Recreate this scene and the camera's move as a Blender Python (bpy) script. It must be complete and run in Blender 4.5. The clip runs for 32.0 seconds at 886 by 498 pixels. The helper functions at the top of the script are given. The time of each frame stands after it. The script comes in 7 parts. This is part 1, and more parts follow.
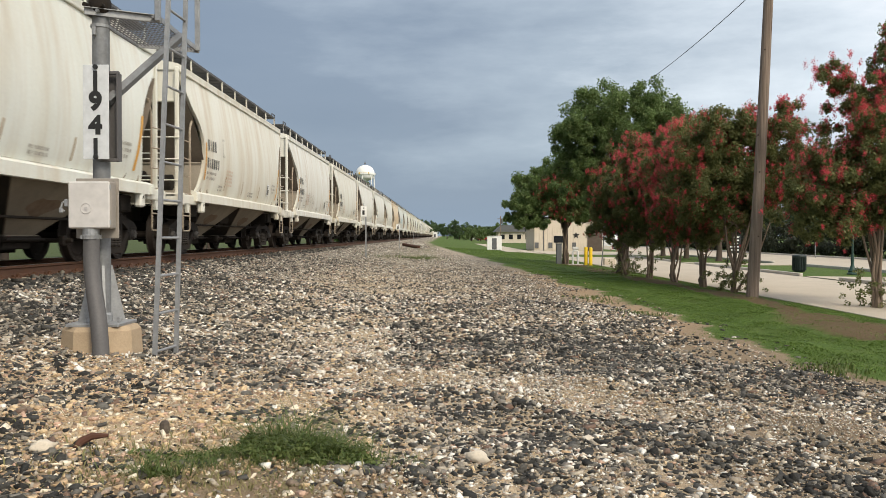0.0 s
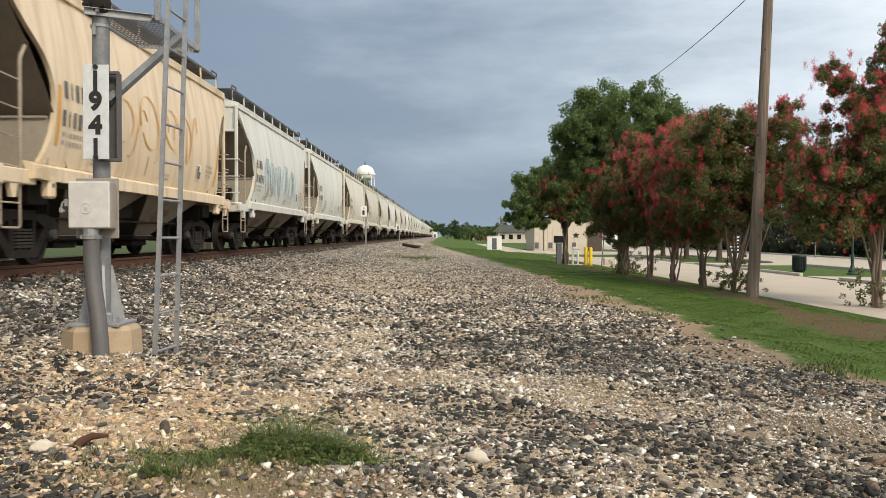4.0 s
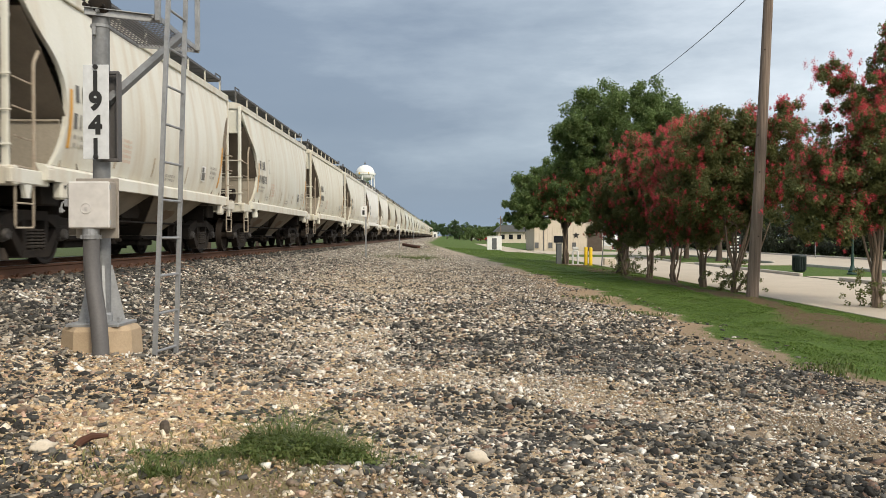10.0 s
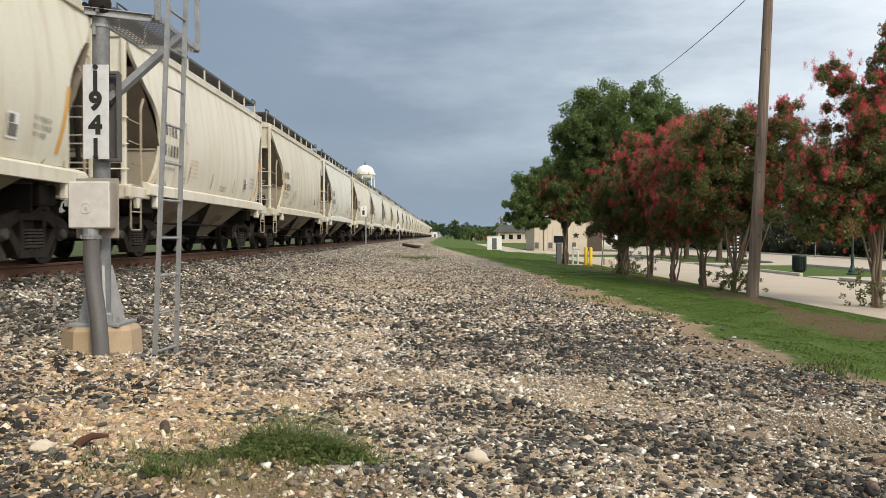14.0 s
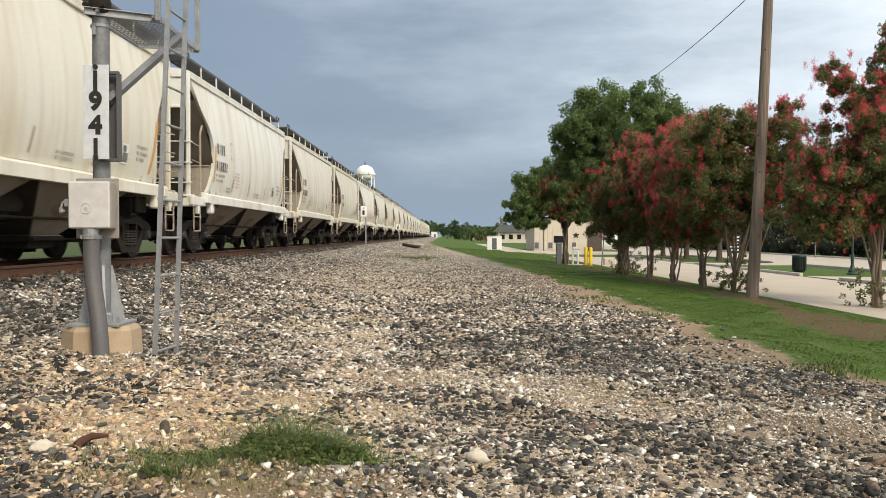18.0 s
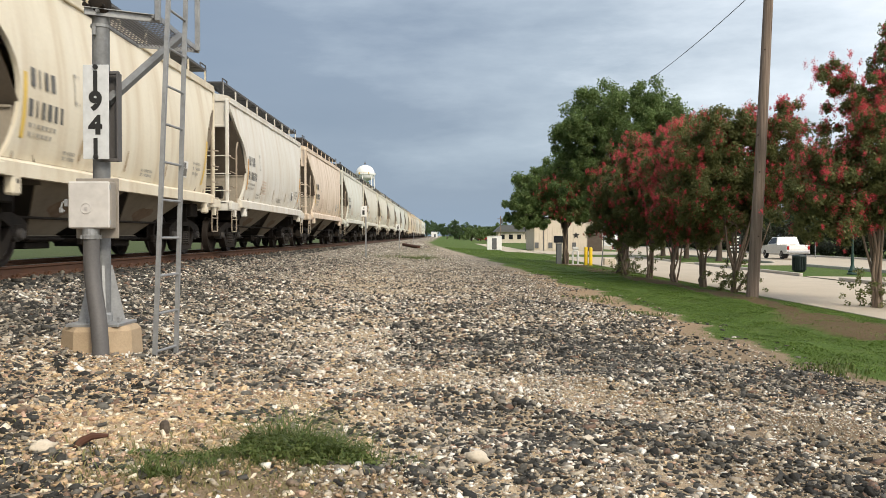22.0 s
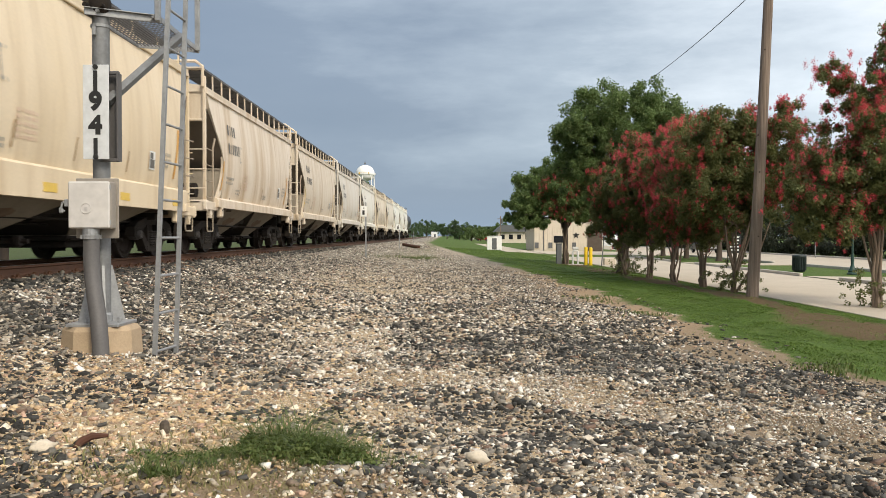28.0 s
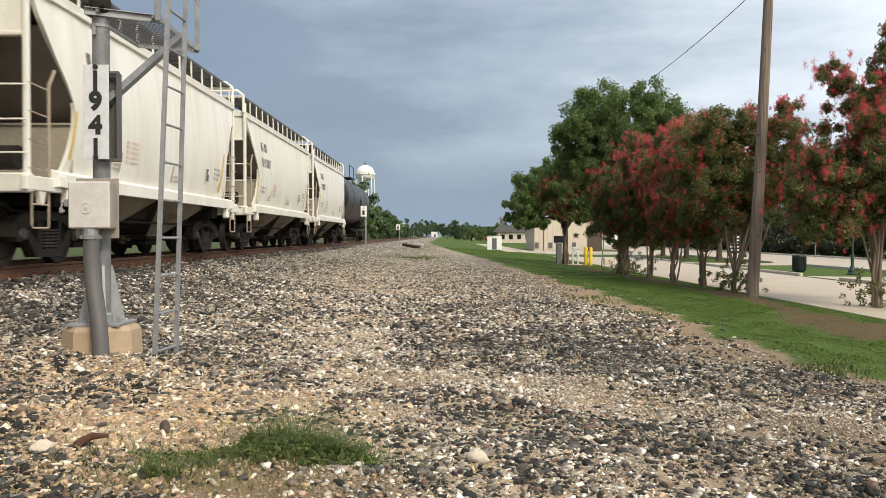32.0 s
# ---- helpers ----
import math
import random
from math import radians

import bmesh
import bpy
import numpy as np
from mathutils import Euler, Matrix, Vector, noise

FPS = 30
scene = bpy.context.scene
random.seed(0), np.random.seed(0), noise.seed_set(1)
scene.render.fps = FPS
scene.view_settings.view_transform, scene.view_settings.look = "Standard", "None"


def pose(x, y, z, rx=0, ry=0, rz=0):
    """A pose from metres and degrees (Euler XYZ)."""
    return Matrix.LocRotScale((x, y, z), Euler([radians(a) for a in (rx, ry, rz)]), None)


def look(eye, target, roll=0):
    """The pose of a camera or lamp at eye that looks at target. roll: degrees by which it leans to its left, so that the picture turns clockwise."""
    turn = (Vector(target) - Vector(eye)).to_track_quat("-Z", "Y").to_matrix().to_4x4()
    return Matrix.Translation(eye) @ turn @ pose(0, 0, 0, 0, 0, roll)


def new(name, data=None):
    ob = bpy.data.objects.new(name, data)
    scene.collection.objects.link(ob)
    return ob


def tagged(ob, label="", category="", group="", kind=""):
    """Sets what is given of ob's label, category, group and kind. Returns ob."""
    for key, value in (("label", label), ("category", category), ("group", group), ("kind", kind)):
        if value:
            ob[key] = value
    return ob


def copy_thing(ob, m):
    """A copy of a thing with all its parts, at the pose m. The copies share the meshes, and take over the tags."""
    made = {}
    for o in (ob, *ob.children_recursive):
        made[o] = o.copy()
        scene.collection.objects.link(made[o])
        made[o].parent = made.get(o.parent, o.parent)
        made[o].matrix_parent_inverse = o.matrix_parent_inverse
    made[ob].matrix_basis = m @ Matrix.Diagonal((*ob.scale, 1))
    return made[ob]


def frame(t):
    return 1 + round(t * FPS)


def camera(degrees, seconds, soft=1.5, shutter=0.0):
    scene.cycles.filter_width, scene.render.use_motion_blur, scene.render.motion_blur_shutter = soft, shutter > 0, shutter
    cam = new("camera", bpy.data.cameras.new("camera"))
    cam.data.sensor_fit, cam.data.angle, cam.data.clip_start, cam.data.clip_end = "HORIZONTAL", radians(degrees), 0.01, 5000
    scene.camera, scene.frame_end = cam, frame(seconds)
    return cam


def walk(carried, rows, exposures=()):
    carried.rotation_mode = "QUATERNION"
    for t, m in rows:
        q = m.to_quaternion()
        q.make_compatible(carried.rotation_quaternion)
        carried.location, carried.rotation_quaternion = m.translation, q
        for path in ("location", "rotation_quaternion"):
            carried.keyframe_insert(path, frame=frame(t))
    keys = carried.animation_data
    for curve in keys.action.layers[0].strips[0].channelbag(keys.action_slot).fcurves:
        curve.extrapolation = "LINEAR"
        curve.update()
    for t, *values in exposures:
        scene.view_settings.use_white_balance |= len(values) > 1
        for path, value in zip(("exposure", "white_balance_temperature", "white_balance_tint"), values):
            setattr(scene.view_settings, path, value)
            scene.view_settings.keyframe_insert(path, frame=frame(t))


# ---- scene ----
cam = camera(54.26, 32.0, soft=0.75, shutter=0.12)
VIEW = pose(0.0, 0.0, 1.25, 90 - 0.88, 0, 0)
walk(cam, [(0, VIEW), (32, VIEW)], exposures=((0, 0.47), (14, 0.46), (18, 0.55), (32, 0.56)))

# ---- light: heavy storm overcast, paler to the right and overhead, a veiled low sun behind the camera ----
SUN_EL, SUN_AZ = radians(40), radians(150)
world = bpy.data.worlds.new("storm_sky")
scene.world = world
world.use_nodes = True


class Nodes:
    """Short-hand for building a node tree."""

    def __init__(self, tree):
        self.t = tree
        tree.nodes.clear()

    def put(self, kind, **inputs):
        n = self.t.nodes.new(kind)
        for k, v in inputs.items():
            self.set(n, k.replace("_", " "), v)
        return n

    def set(self, n, key, v):
        s = n.inputs[key]
        if isinstance(v, bpy.types.NodeSocket):
            self.t.links.new(v, s)
        elif isinstance(v, tuple) and len(v) == 3 and s.type == "RGBA":
            s.default_value = (*v, 1)
        else:
            s.default_value = v

    def math(self, op, a, b=0.0, clamp=False):
        n = self.t.nodes.new("ShaderNodeMath")
        n.operation, n.use_clamp = op, clamp
        self.set(n, 0, a), self.set(n, 1, b)
        return n.outputs[0]

    def mix(self, fac, a, b, kind="MIX"):
        n = self.t.nodes.new("ShaderNodeMixRGB")
        n.blend_type = kind
        self.set(n, 0, fac), self.set(n, 1, a), self.set(n, 2, b)
        return n.outputs[0]

    def ramp(self, fac, stops, interp="LINEAR"):
        n = self.t.nodes.new("ShaderNodeValToRGB")
        n.color_ramp.interpolation = interp
        for i, (p, c) in enumerate(stops):
            e = n.color_ramp.elements[i] if i < 2 else n.color_ramp.elements.new(p)
            e.position = p
            c = (c, c, c) if isinstance(c, (int, float)) else c
            e.color = (*c, 1)
        self.set(n, 0, fac)
        return n.outputs[0]

    def noise(self, scale, detail=4.0, rough=0.55, vec=None, out=0):
        n = self.t.nodes.new("ShaderNodeTexNoise")
        n.inputs["Scale"].default_value, n.inputs["Detail"].default_value, n.inputs["Roughness"].default_value = scale, detail, rough
        if vec is not None:
            self.t.links.new(vec, n.inputs["Vector"])
        return n.outputs[out]

    def coords(self, kind="Object", scale=(1, 1, 1)):
        c = self.t.nodes.new("ShaderNodeTexCoord")
        m = self.t.nodes.new("ShaderNodeMapping")
        m.inputs["Scale"].default_value = scale
        self.t.links.new(c.outputs[kind], m.inputs[0])
        return m.outputs[0]


W = Nodes(world.node_tree)
wc = W.coords("Generated")
wsep = W.put("ShaderNodeSeparateXYZ", Vector=wc)
sky = W.put("ShaderNodeTexSky")
sky.sky_type, sky.sun_disc = "NISHITA", False
sky.sun_elevation, sky.sun_rotation, sky.dust_density = SUN_EL, SUN_AZ, 4.0
back = W.math("MAXIMUM", W.math("MULTIPLY", wsep.outputs[1], -0.6), 0.0)
pale = W.math("ADD", W.math("ADD", W.math("MULTIPLY", wsep.outputs[0], 1.1), W.math("MULTIPLY", wsep.outputs[2], 0.95)), back)
cl = W.put("ShaderNodeMapping", Vector=W.coords("Generated"), Scale=(1.5, 1.5, 5.5))
drift = W.math("MULTIPLY", W.math("SUBTRACT", W.noise(2.6, 7, 0.58, cl.outputs[0]), 0.48), 0.85)
lift = W.math("MULTIPLY_ADD", W.math("ADD", pale, drift), 0.8)
lift.node.inputs[2].default_value = 0.16
cloud = W.ramp(lift, [(0.0, (0.185, 0.235, 0.305)), (0.2, (0.205, 0.255, 0.325)), (0.42, (0.335, 0.395, 0.46)), (0.64, (0.59, 0.65, 0.705)), (1.0, (1.0, 1.0, 1.02))])
haze = W.ramp(wsep.outputs[2], [(0.0, 0.55), (0.05, 0.25), (0.14, 0.0)])
cloud = W.mix(haze, cloud, (0.27, 0.36, 0.46))
cloud = W.mix(0.12, cloud, W.mix(1.0, sky.outputs[0], (0.1, 0.1, 0.1), "MULTIPLY"))
bg = W.put("ShaderNodeBackground", Color=cloud, Strength=1.0)
W.put("ShaderNodeOutputWorld", Surface=bg.outputs[0])

sun = new("sun", bpy.data.lights.new("sun", "SUN"))
sun.data.energy, sun.data.angle, sun.data.color = 1.7, radians(14), (1.0, 0.89, 0.70)
sun.matrix_world = look((0, 0, 0), (-math.sin(SUN_AZ) * math.cos(SUN_EL), -math.cos(SUN_AZ) * math.cos(SUN_EL), -math.sin(SUN_EL)))


# ---- mesh building ----
class MB:
    """Collects vertices and faces of one mesh."""

    def __init__(self):
        self.v, self.f = [], []

    def add(self, vs, fs):
        n = len(self.v)
        self.v += [tuple(p) for p in vs]
        self.f += [tuple(i + n for i in q) for q in fs]
        return self

    def box(self, c, s, r=0.0, m=None):
        """A box at centre c of full size s, with chamfer r."""
        hx, hy, hz = s[0] / 2, s[1] / 2, s[2] / 2
        if r <= 0:
            vs = [(x, y, z) for x in (-hx, hx) for y in (-hy, hy) for z in (-hz, hz)]
            fs = [(0, 1, 3, 2), (4, 6, 7, 5), (0, 4, 5, 1), (2, 3, 7, 6), (0, 2, 6, 4), (1, 5, 7, 3)]
        else:
            r = min(r, hx * 0.9, hy * 0.9, hz * 0.9)
            bmx = bmesh.new()
            bmesh.ops.create_cube(bmx, size=1.0, matrix=Matrix.Diagonal((*s, 1)))
            bmesh.ops.bevel(bmx, geom=list(bmx.edges), offset=r, segments=1, affect="EDGES")
            vs = [tuple(v.co) for v in bmx.verts]
            bmx.verts.index_update()
            fs = [tuple(v.index for v in f.verts) for f in bmx.faces]
            bmx.free()
        if m is not None:
            vs = [m @ Vector(p) for p in vs]
        return self.add([(p[0] + c[0], p[1] + c[1], p[2] + c[2]) for p in vs], fs)

    def tube(self, pts, rad, n=8, cap=True):
        """A round bar along points; rad is one radius or one a point."""
        pts = [Vector(p) for p in pts]
        rad = [rad] * len(pts) if isinstance(rad, (int, float)) else rad
        vs, fs = [], []
        up = None
        for i, p in enumerate(pts):
            d = (pts[min(i + 1, len(pts) - 1)] - pts[max(i - 1, 0)]).normalized()
            if up is None:
                up = d.orthogonal().normalized()
            up = (up - d * up.dot(d)).normalized()
            s = d.cross(up)
            for k in range(n):
                a = 2 * math.pi * k / n
                vs.append(p + (up * math.cos(a) + s * math.sin(a)) * rad[i])
        for i in range(len(pts) - 1):
            for k in range(n):
                a, b = i * n + k, i * n + (k + 1) % n
                fs.append((a, b, b + n, a + n))
        if cap:
            fs += [tuple(range(n - 1, -1, -1)), tuple((len(pts) - 1) * n + k for k in range(n))]
        return self.add(vs, fs)

    def prism(self, poly, x0, x1, axis=0):
        """A flat outline (2D) drawn out between x0 and x1 along an axis."""
        n = len(poly)

        def at(p, x):
            return {0: (x, p[0], p[1]), 1: (p[0], x, p[1]), 2: (p[0], p[1], x)}[axis]
        vs = [at(p, x0) for p in poly] + [at(p, x1) for p in poly]
        fs = [tuple(range(n - 1, -1, -1)), tuple(range(n, 2 * n))]
        fs += [(i, (i + 1) % n, (i + 1) % n + n, i + n) for i in range(n)]
        return self.add(vs, fs)

    def grid(self, rows):
        """A skin through rows of points."""
        w = len(rows[0])
        fs = [(i * w + j, i * w + j + 1, (i + 1) * w + j + 1, (i + 1) * w + j) for i in range(len(rows) - 1) for j in range(w - 1)]
        return self.add([p for r in rows for p in r], fs)

    def lathe(self, prof, c=(0, 0, 0), n=16, axis=2):
        """A turned shape: prof is (radius, height) pairs."""
        vs, fs = [], []
        for r, h in prof:
            for k in range(n):
                a = 2 * math.pi * k / n
                p = (r * math.cos(a), r * math.sin(a), h)
                if axis == 0:
                    p = (h, p[0], p[1])
                elif axis == 1:
                    p = (p[1], h, p[0])
                vs.append((p[0] + c[0], p[1] + c[1], p[2] + c[2]))
        for i in range(len(prof) - 1):
            for k in range(n):
                a, b = i * n + k, i * n + (k + 1) % n
                fs.append((a, b, b + n, a + n))
        fs += [tuple(range(n - 1, -1, -1)), tuple((len(prof) - 1) * n + k for k in range(n))]
        return self.add(vs, fs)

    def mesh(self, name, mat, smooth=False):
        me = bpy.data.meshes.new(name)
        me.from_pydata(self.v, [], self.f)
        bmx = bmesh.new()
        bmx.from_mesh(me)
        bmesh.ops.recalc_face_normals(bmx, faces=bmx.faces)
        bmx.to_mesh(me)
        bmx.free()
        if smooth:
            me.shade_smooth()
            me.set_sharp_from_angle(angle=radians(38))
        if mat:
            me.materials.append(mat)
        return me


def part(name, mb, mat, parent, label="", smooth=False, at=None):
    ob = new(name, mb if isinstance(mb, bpy.types.Mesh) else mb.mesh(name, mat, smooth))
    ob.parent = parent
    if at is not None:
        ob.matrix_basis = at
    return tagged(ob, label) if label else ob


def thing(name, at, label, category, group="", kind=""):
    ob = new(name)
    ob.empty_display_size = 0.2
    ob.matrix_basis = at
    return tagged(ob, label, category, group, kind)


def np_mesh(name, verts, faces, mat, smooth=False):
    """A mesh from arrays: verts (n, 3), faces (m, k) of one corner count."""
    me = bpy.data.meshes.new(name)
    k = faces.shape[1]
    me.vertices.add(len(verts)), me.loops.add(faces.size), me.polygons.add(len(faces))
    me.vertices.foreach_set("co", np.ascontiguousarray(verts, dtype=np.float32).ravel())
    me.loops.foreach_set("vertex_index", np.ascontiguousarray(faces, dtype=np.int32).ravel())
    me.polygons.foreach_set("loop_start", np.arange(0, faces.size, k, dtype=np.int32))
    me.polygons.foreach_set("loop_total", np.full(len(faces), k, dtype=np.int32))
    me.update(calc_edges=True)
    if smooth:
        me.shade_smooth()
    me.materials.append(mat)
    return me


# ---- materials ----
def mat_new(name):
    m = bpy.data.materials.new(name)
    m.use_nodes = True
    return m, Nodes(m.node_tree)


def finish(m, n, color, rough=0.7, metal=0.0, bump=None, strength=0.3, dist=0.01, spec=0.4):
    b = n.put("ShaderNodeBsdfPrincipled", Base_Color=color, Roughness=rough, Metallic=metal)
    b.inputs["Specular IOR Level"].default_value = spec
    if bump is not None:
        bp = n.put("ShaderNodeBump", Height=bump, Strength=strength, Distance=dist)
        n.t.links.new(bp.outputs[0], b.inputs["Normal"])
    n.put("ShaderNodeOutputMaterial", Surface=b.outputs[0])
    return m


def worn(name, base, dirt, amount=0.5, scale=2.0, fine=30.0, rough=0.6, metal=0.0, stretch=(1, 1, 1), bump=0.2, spec=0.4):
    """A plain surface with stains at one scale and grain at another."""
    m, n = mat_new(name)
    c = n.coords("Object", stretch)
    big = n.ramp(n.noise(scale, 5, 0.6, c), [(0.5 - amount * 0.25, 0.0), (0.78, 1.0)])
    small = n.noise(fine, 3, 0.6, n.coords("Object"))
    col = n.mix(n.math("MULTIPLY", big, amount), base, dirt)
    col = n.mix(0.35, col, n.mix(1.0, col, n.ramp(small, [(0.25, 0.6), (0.75, 1.25)]), "MULTIPLY"))
    r = n.math("ADD", n.math("MULTIPLY", small, 0.2), rough - 0.1)
    return finish(m, n, col, r, metal, small, bump, 0.005, spec)


M_STEEL_GALV = worn("galvanised_steel", (0.36, 0.37, 0.38), (0.19, 0.195, 0.20), 0.75, 7, 45, 0.55, 0.5)
M_STEEL_DULL = worn("dull_grey_steel", (0.235, 0.245, 0.255), (0.13, 0.13, 0.13), 0.8, 9, 45, 0.6, 0.3)
M_BOX_PAINT = worn("cabinet_paint", (0.56, 0.54, 0.52), (0.52, 0.495, 0.47), 0.25, 3, 12, 0.45, bump=0.0)
M_BOX_SIDE = worn("cabinet_side", (0.30, 0.27, 0.235), (0.2, 0.18, 0.15), 0.4, 4, 60, 0.6)
M_PLATE = worn("plate_white", (0.58, 0.60, 0.62), (0.52, 0.53, 0.54), 0.25, 3, 14, 0.45, bump=0.0)
M_BLACK = worn("black_paint", (0.015, 0.015, 0.015), (0.04, 0.04, 0.04), 0.4, 4, 60, 0.55)
M_CONDUIT = worn("grey_conduit", (0.105, 0.10, 0.10), (0.07, 0.07, 0.07), 0.4, 3, 50, 0.55)
M_CONCRETE = worn("tan_concrete", (0.45, 0.345, 0.23), (0.27, 0.20, 0.13), 0.6, 5, 70, 0.9, bump=0.5)
M_RAIL = worn("rusty_rail", (0.135, 0.065, 0.036), (0.06, 0.036, 0.025), 0.6, 4, 60, 0.75, 0.2)
M_RAILTOP = worn("worn_rail_head", (0.42, 0.40, 0.38), (0.25, 0.2, 0.16), 0.4, 4, 60, 0.35, 0.9)
M_TIE = worn("creosoted_tie", (0.075, 0.058, 0.045), (0.15, 0.125, 0.10), 0.6, 3, 30, 0.9, stretch=(1, 8, 8), bump=0.6)
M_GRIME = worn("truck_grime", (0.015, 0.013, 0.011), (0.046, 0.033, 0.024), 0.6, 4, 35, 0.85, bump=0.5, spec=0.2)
M_WHEEL = worn("wheel_steel", (0.026, 0.021, 0.018), (0.055, 0.038, 0.028), 0.5, 5, 40, 0.65, 0.2, spec=0.25)
M_SPRING = worn("dusty_spring", (0.050, 0.043, 0.036), (0.026, 0.022, 0.019), 0.5, 6, 40, 0.8, spec=0.2)
M_CAP = worn("bearing_cap", (0.055, 0.052, 0.050), (0.095, 0.08, 0.065), 0.5, 8, 40, 0.65, 0.1)
M_MESH = worn("running_board_grating", (0.075, 0.075, 0.078), (0.13, 0.13, 0.13), 0.5, 6, 60, 0.7)
# slope sheet colour lowered to hold the shade of the car-end recess
M_SLOPE = worn("shaded_slope_sheet", (0.17, 0.14, 0.11), (0.085, 0.068, 0.052), 0.7, 2, 30, 0.8)
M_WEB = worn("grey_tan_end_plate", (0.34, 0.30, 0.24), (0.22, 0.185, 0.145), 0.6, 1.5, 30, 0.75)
# dirty paint, with shade below the sill mixed into its colour
M_BAY = worn("shaded_dirty_bay_paint", (0.24, 0.205, 0.155), (0.10, 0.075, 0.052), 0.75, 1.6, 25, 0.75)
# grimy paint, darkened further for the shade under the bays
M_UNDER = worn("shaded_grimy_underbody", (0.042, 0.034, 0.027), (0.022, 0.018, 0.015), 0.7, 2, 30, 0.8)
M_TANK = worn("black_tank", (0.010, 0.010, 0.012), (0.032, 0.030, 0.028), 0.6, 1.2, 20, 0.42)
M_GRAB = worn("rusty_cream_grab_iron", (0.44, 0.385, 0.30), (0.16, 0.10, 0.065), 0.85, 3, 40, 0.7)


def car_paint():
    """Cream hopper paint; the object's colour tints each car, rain streaks and road dirt run down it."""
    m, n = mat_new("hopper_paint")
    info = n.put("ShaderNodeObjectInfo")
    c = n.coords("Object")
    off = n.put("ShaderNodeVectorMath", Vector=c)
    off.operation = "ADD"
    n.t.links.new(n.math("MULTIPLY", info.outputs["Random"], 60.0), off.inputs[1])
    sep = n.put("ShaderNodeSeparateXYZ", Vector=c)
    c = off.outputs[0]
    long_v = n.put("ShaderNodeMapping", Vector=c, Scale=(1, 2.6, 0.22))
    streak = n.ramp(n.noise(1.1, 5, 0.65, long_v.outputs[0]), [(0.46, 0.0), (0.72, 1.0)])
    wide = n.put("ShaderNodeMapping", Vector=c, Scale=(1, 0.9, 0.35))
    band = n.ramp(n.noise(1.3, 3, 0.5, wide.outputs[0]), [(0.4, 0.0), (0.65, 1.0)])
    splash = n.ramp(n.math("ADD", sep.outputs[2], n.math("MULTIPLY", n.noise(2.5, 4, 0.6, c), 1.0)), [(0.40, 1.0), (0.62, 0.0)])
    fine = n.noise(26, 3, 0.6, c)
    base = info.outputs["Color"]
    col = n.mix(n.math("MULTIPLY", band, 0.30), base, n.mix(1.0, base, (0.80, 0.74, 0.62), "MULTIPLY"))
    rust = n.math("MULTIPLY", streak, n.math("MULTIPLY_ADD", info.outputs["Alpha"], -0.75))
    rust.node.inputs[1].links[0].from_node.inputs[2].default_value = 0.95
    col = n.mix(rust, col, (0.46, 0.33, 0.19))
    col = n.mix(0.25, col, n.mix(1.0, col, n.ramp(fine, [(0.3, 0.75), (0.7, 1.15)]), "MULTIPLY"))
    return finish(m, n, col, n.math("ADD", n.math("MULTIPLY", fine, 0.25), 0.40), 0, fine, 0.08, 0.005)


M_CAR = car_paint()
M_INK = worn("stencil_black", (0.10, 0.10, 0.095), (0.24, 0.22, 0.19), 0.6, 6, 40, 0.6)
M_INK_PALE = worn("faded_stencil", (0.33, 0.31, 0.27), (0.45, 0.42, 0.36), 0.5, 6, 40, 0.6)
M_INK_RED = worn("faded_red_stencil", (0.63, 0.45, 0.34), (0.68, 0.60, 0.49), 0.6, 6, 40, 0.6)
M_STRIPE = worn("orange_reflector", (0.66, 0.34, 0.055), (0.5, 0.27, 0.08), 0.5, 6, 40, 0.5)
M_STRIPE_DULL = worn("dirty_reflector", (0.34, 0.22, 0.10), (0.44, 0.36, 0.25), 0.6, 6, 40, 0.6)
M_STRIPE_Y = worn("yellow_reflector", (0.75, 0.52, 0.10), (0.5, 0.34, 0.1), 0.5, 6, 40, 0.5)
M_SPRAY_BLACK = worn("black_spray", (0.06, 0.06, 0.06), (0.2, 0.19, 0.17), 0.6, 5, 40, 0.6)
M_SPRAY_RED = worn("pink_spray", (0.62, 0.22, 0.17), (0.68, 0.46, 0.36), 0.7, 4, 40, 0.6)
M_SPRAY_TEAL = worn("teal_spray", (0.11, 0.35, 0.42), (0.3, 0.46, 0.48), 0.5, 4, 40, 0.6)
M_STAIN = worn("brown_stain", (0.12, 0.075, 0.045), (0.25, 0.19, 0.13), 0.7, 6, 30, 0.85)
M_WHITE = worn("clean_white_paint", (0.80, 0.80, 0.78), (0.62, 0.60, 0.55), 0.3, 3, 40, 0.5)

# ---- the train ----
RAIL_Z = 0.815           # top of rail
TRACK_X = -6.97          # centre line
GAUGE = 1.505            # between rail-head centres
WHEEL_R = 0.457

# way travelled by the train, metres at seconds
WAY = ((0, 0.0), (3, 63.1), (6, 126.6), (9, 190.35), (12, 254.3), (18, 382.6), (21, 447.1), (24, 512.1), (25, 534.1), (28, 598.3), (30, 641.0), (32, 683.1))


def make_wheelset():
    mb = MB()
    for s in (-1, 1):
        x = s * GAUGE / 2
        prof = [(0.06, -0.10), (0.10, -0.09), (0.115, -0.02), (0.33, 0.045), (0.37, 0.02), (0.395, 0.065), (0.455, 0.065), (0.458, -0.02), (0.463, -0.05), (0.484, -0.062), (0.484, -0.075),
                (0.395, -0.075), (0.36, -0.03), (0.13, -0.06), (0.06, -0.10)]
        mb.lathe([(r, x + s * h) for r, h in prof], n=28, axis=0)
    mb.lathe([(0.085, -1.05), (0.085, 1.05)], n=12, axis=0)
    return mb.mesh("wheelset", M_WHEEL, True)


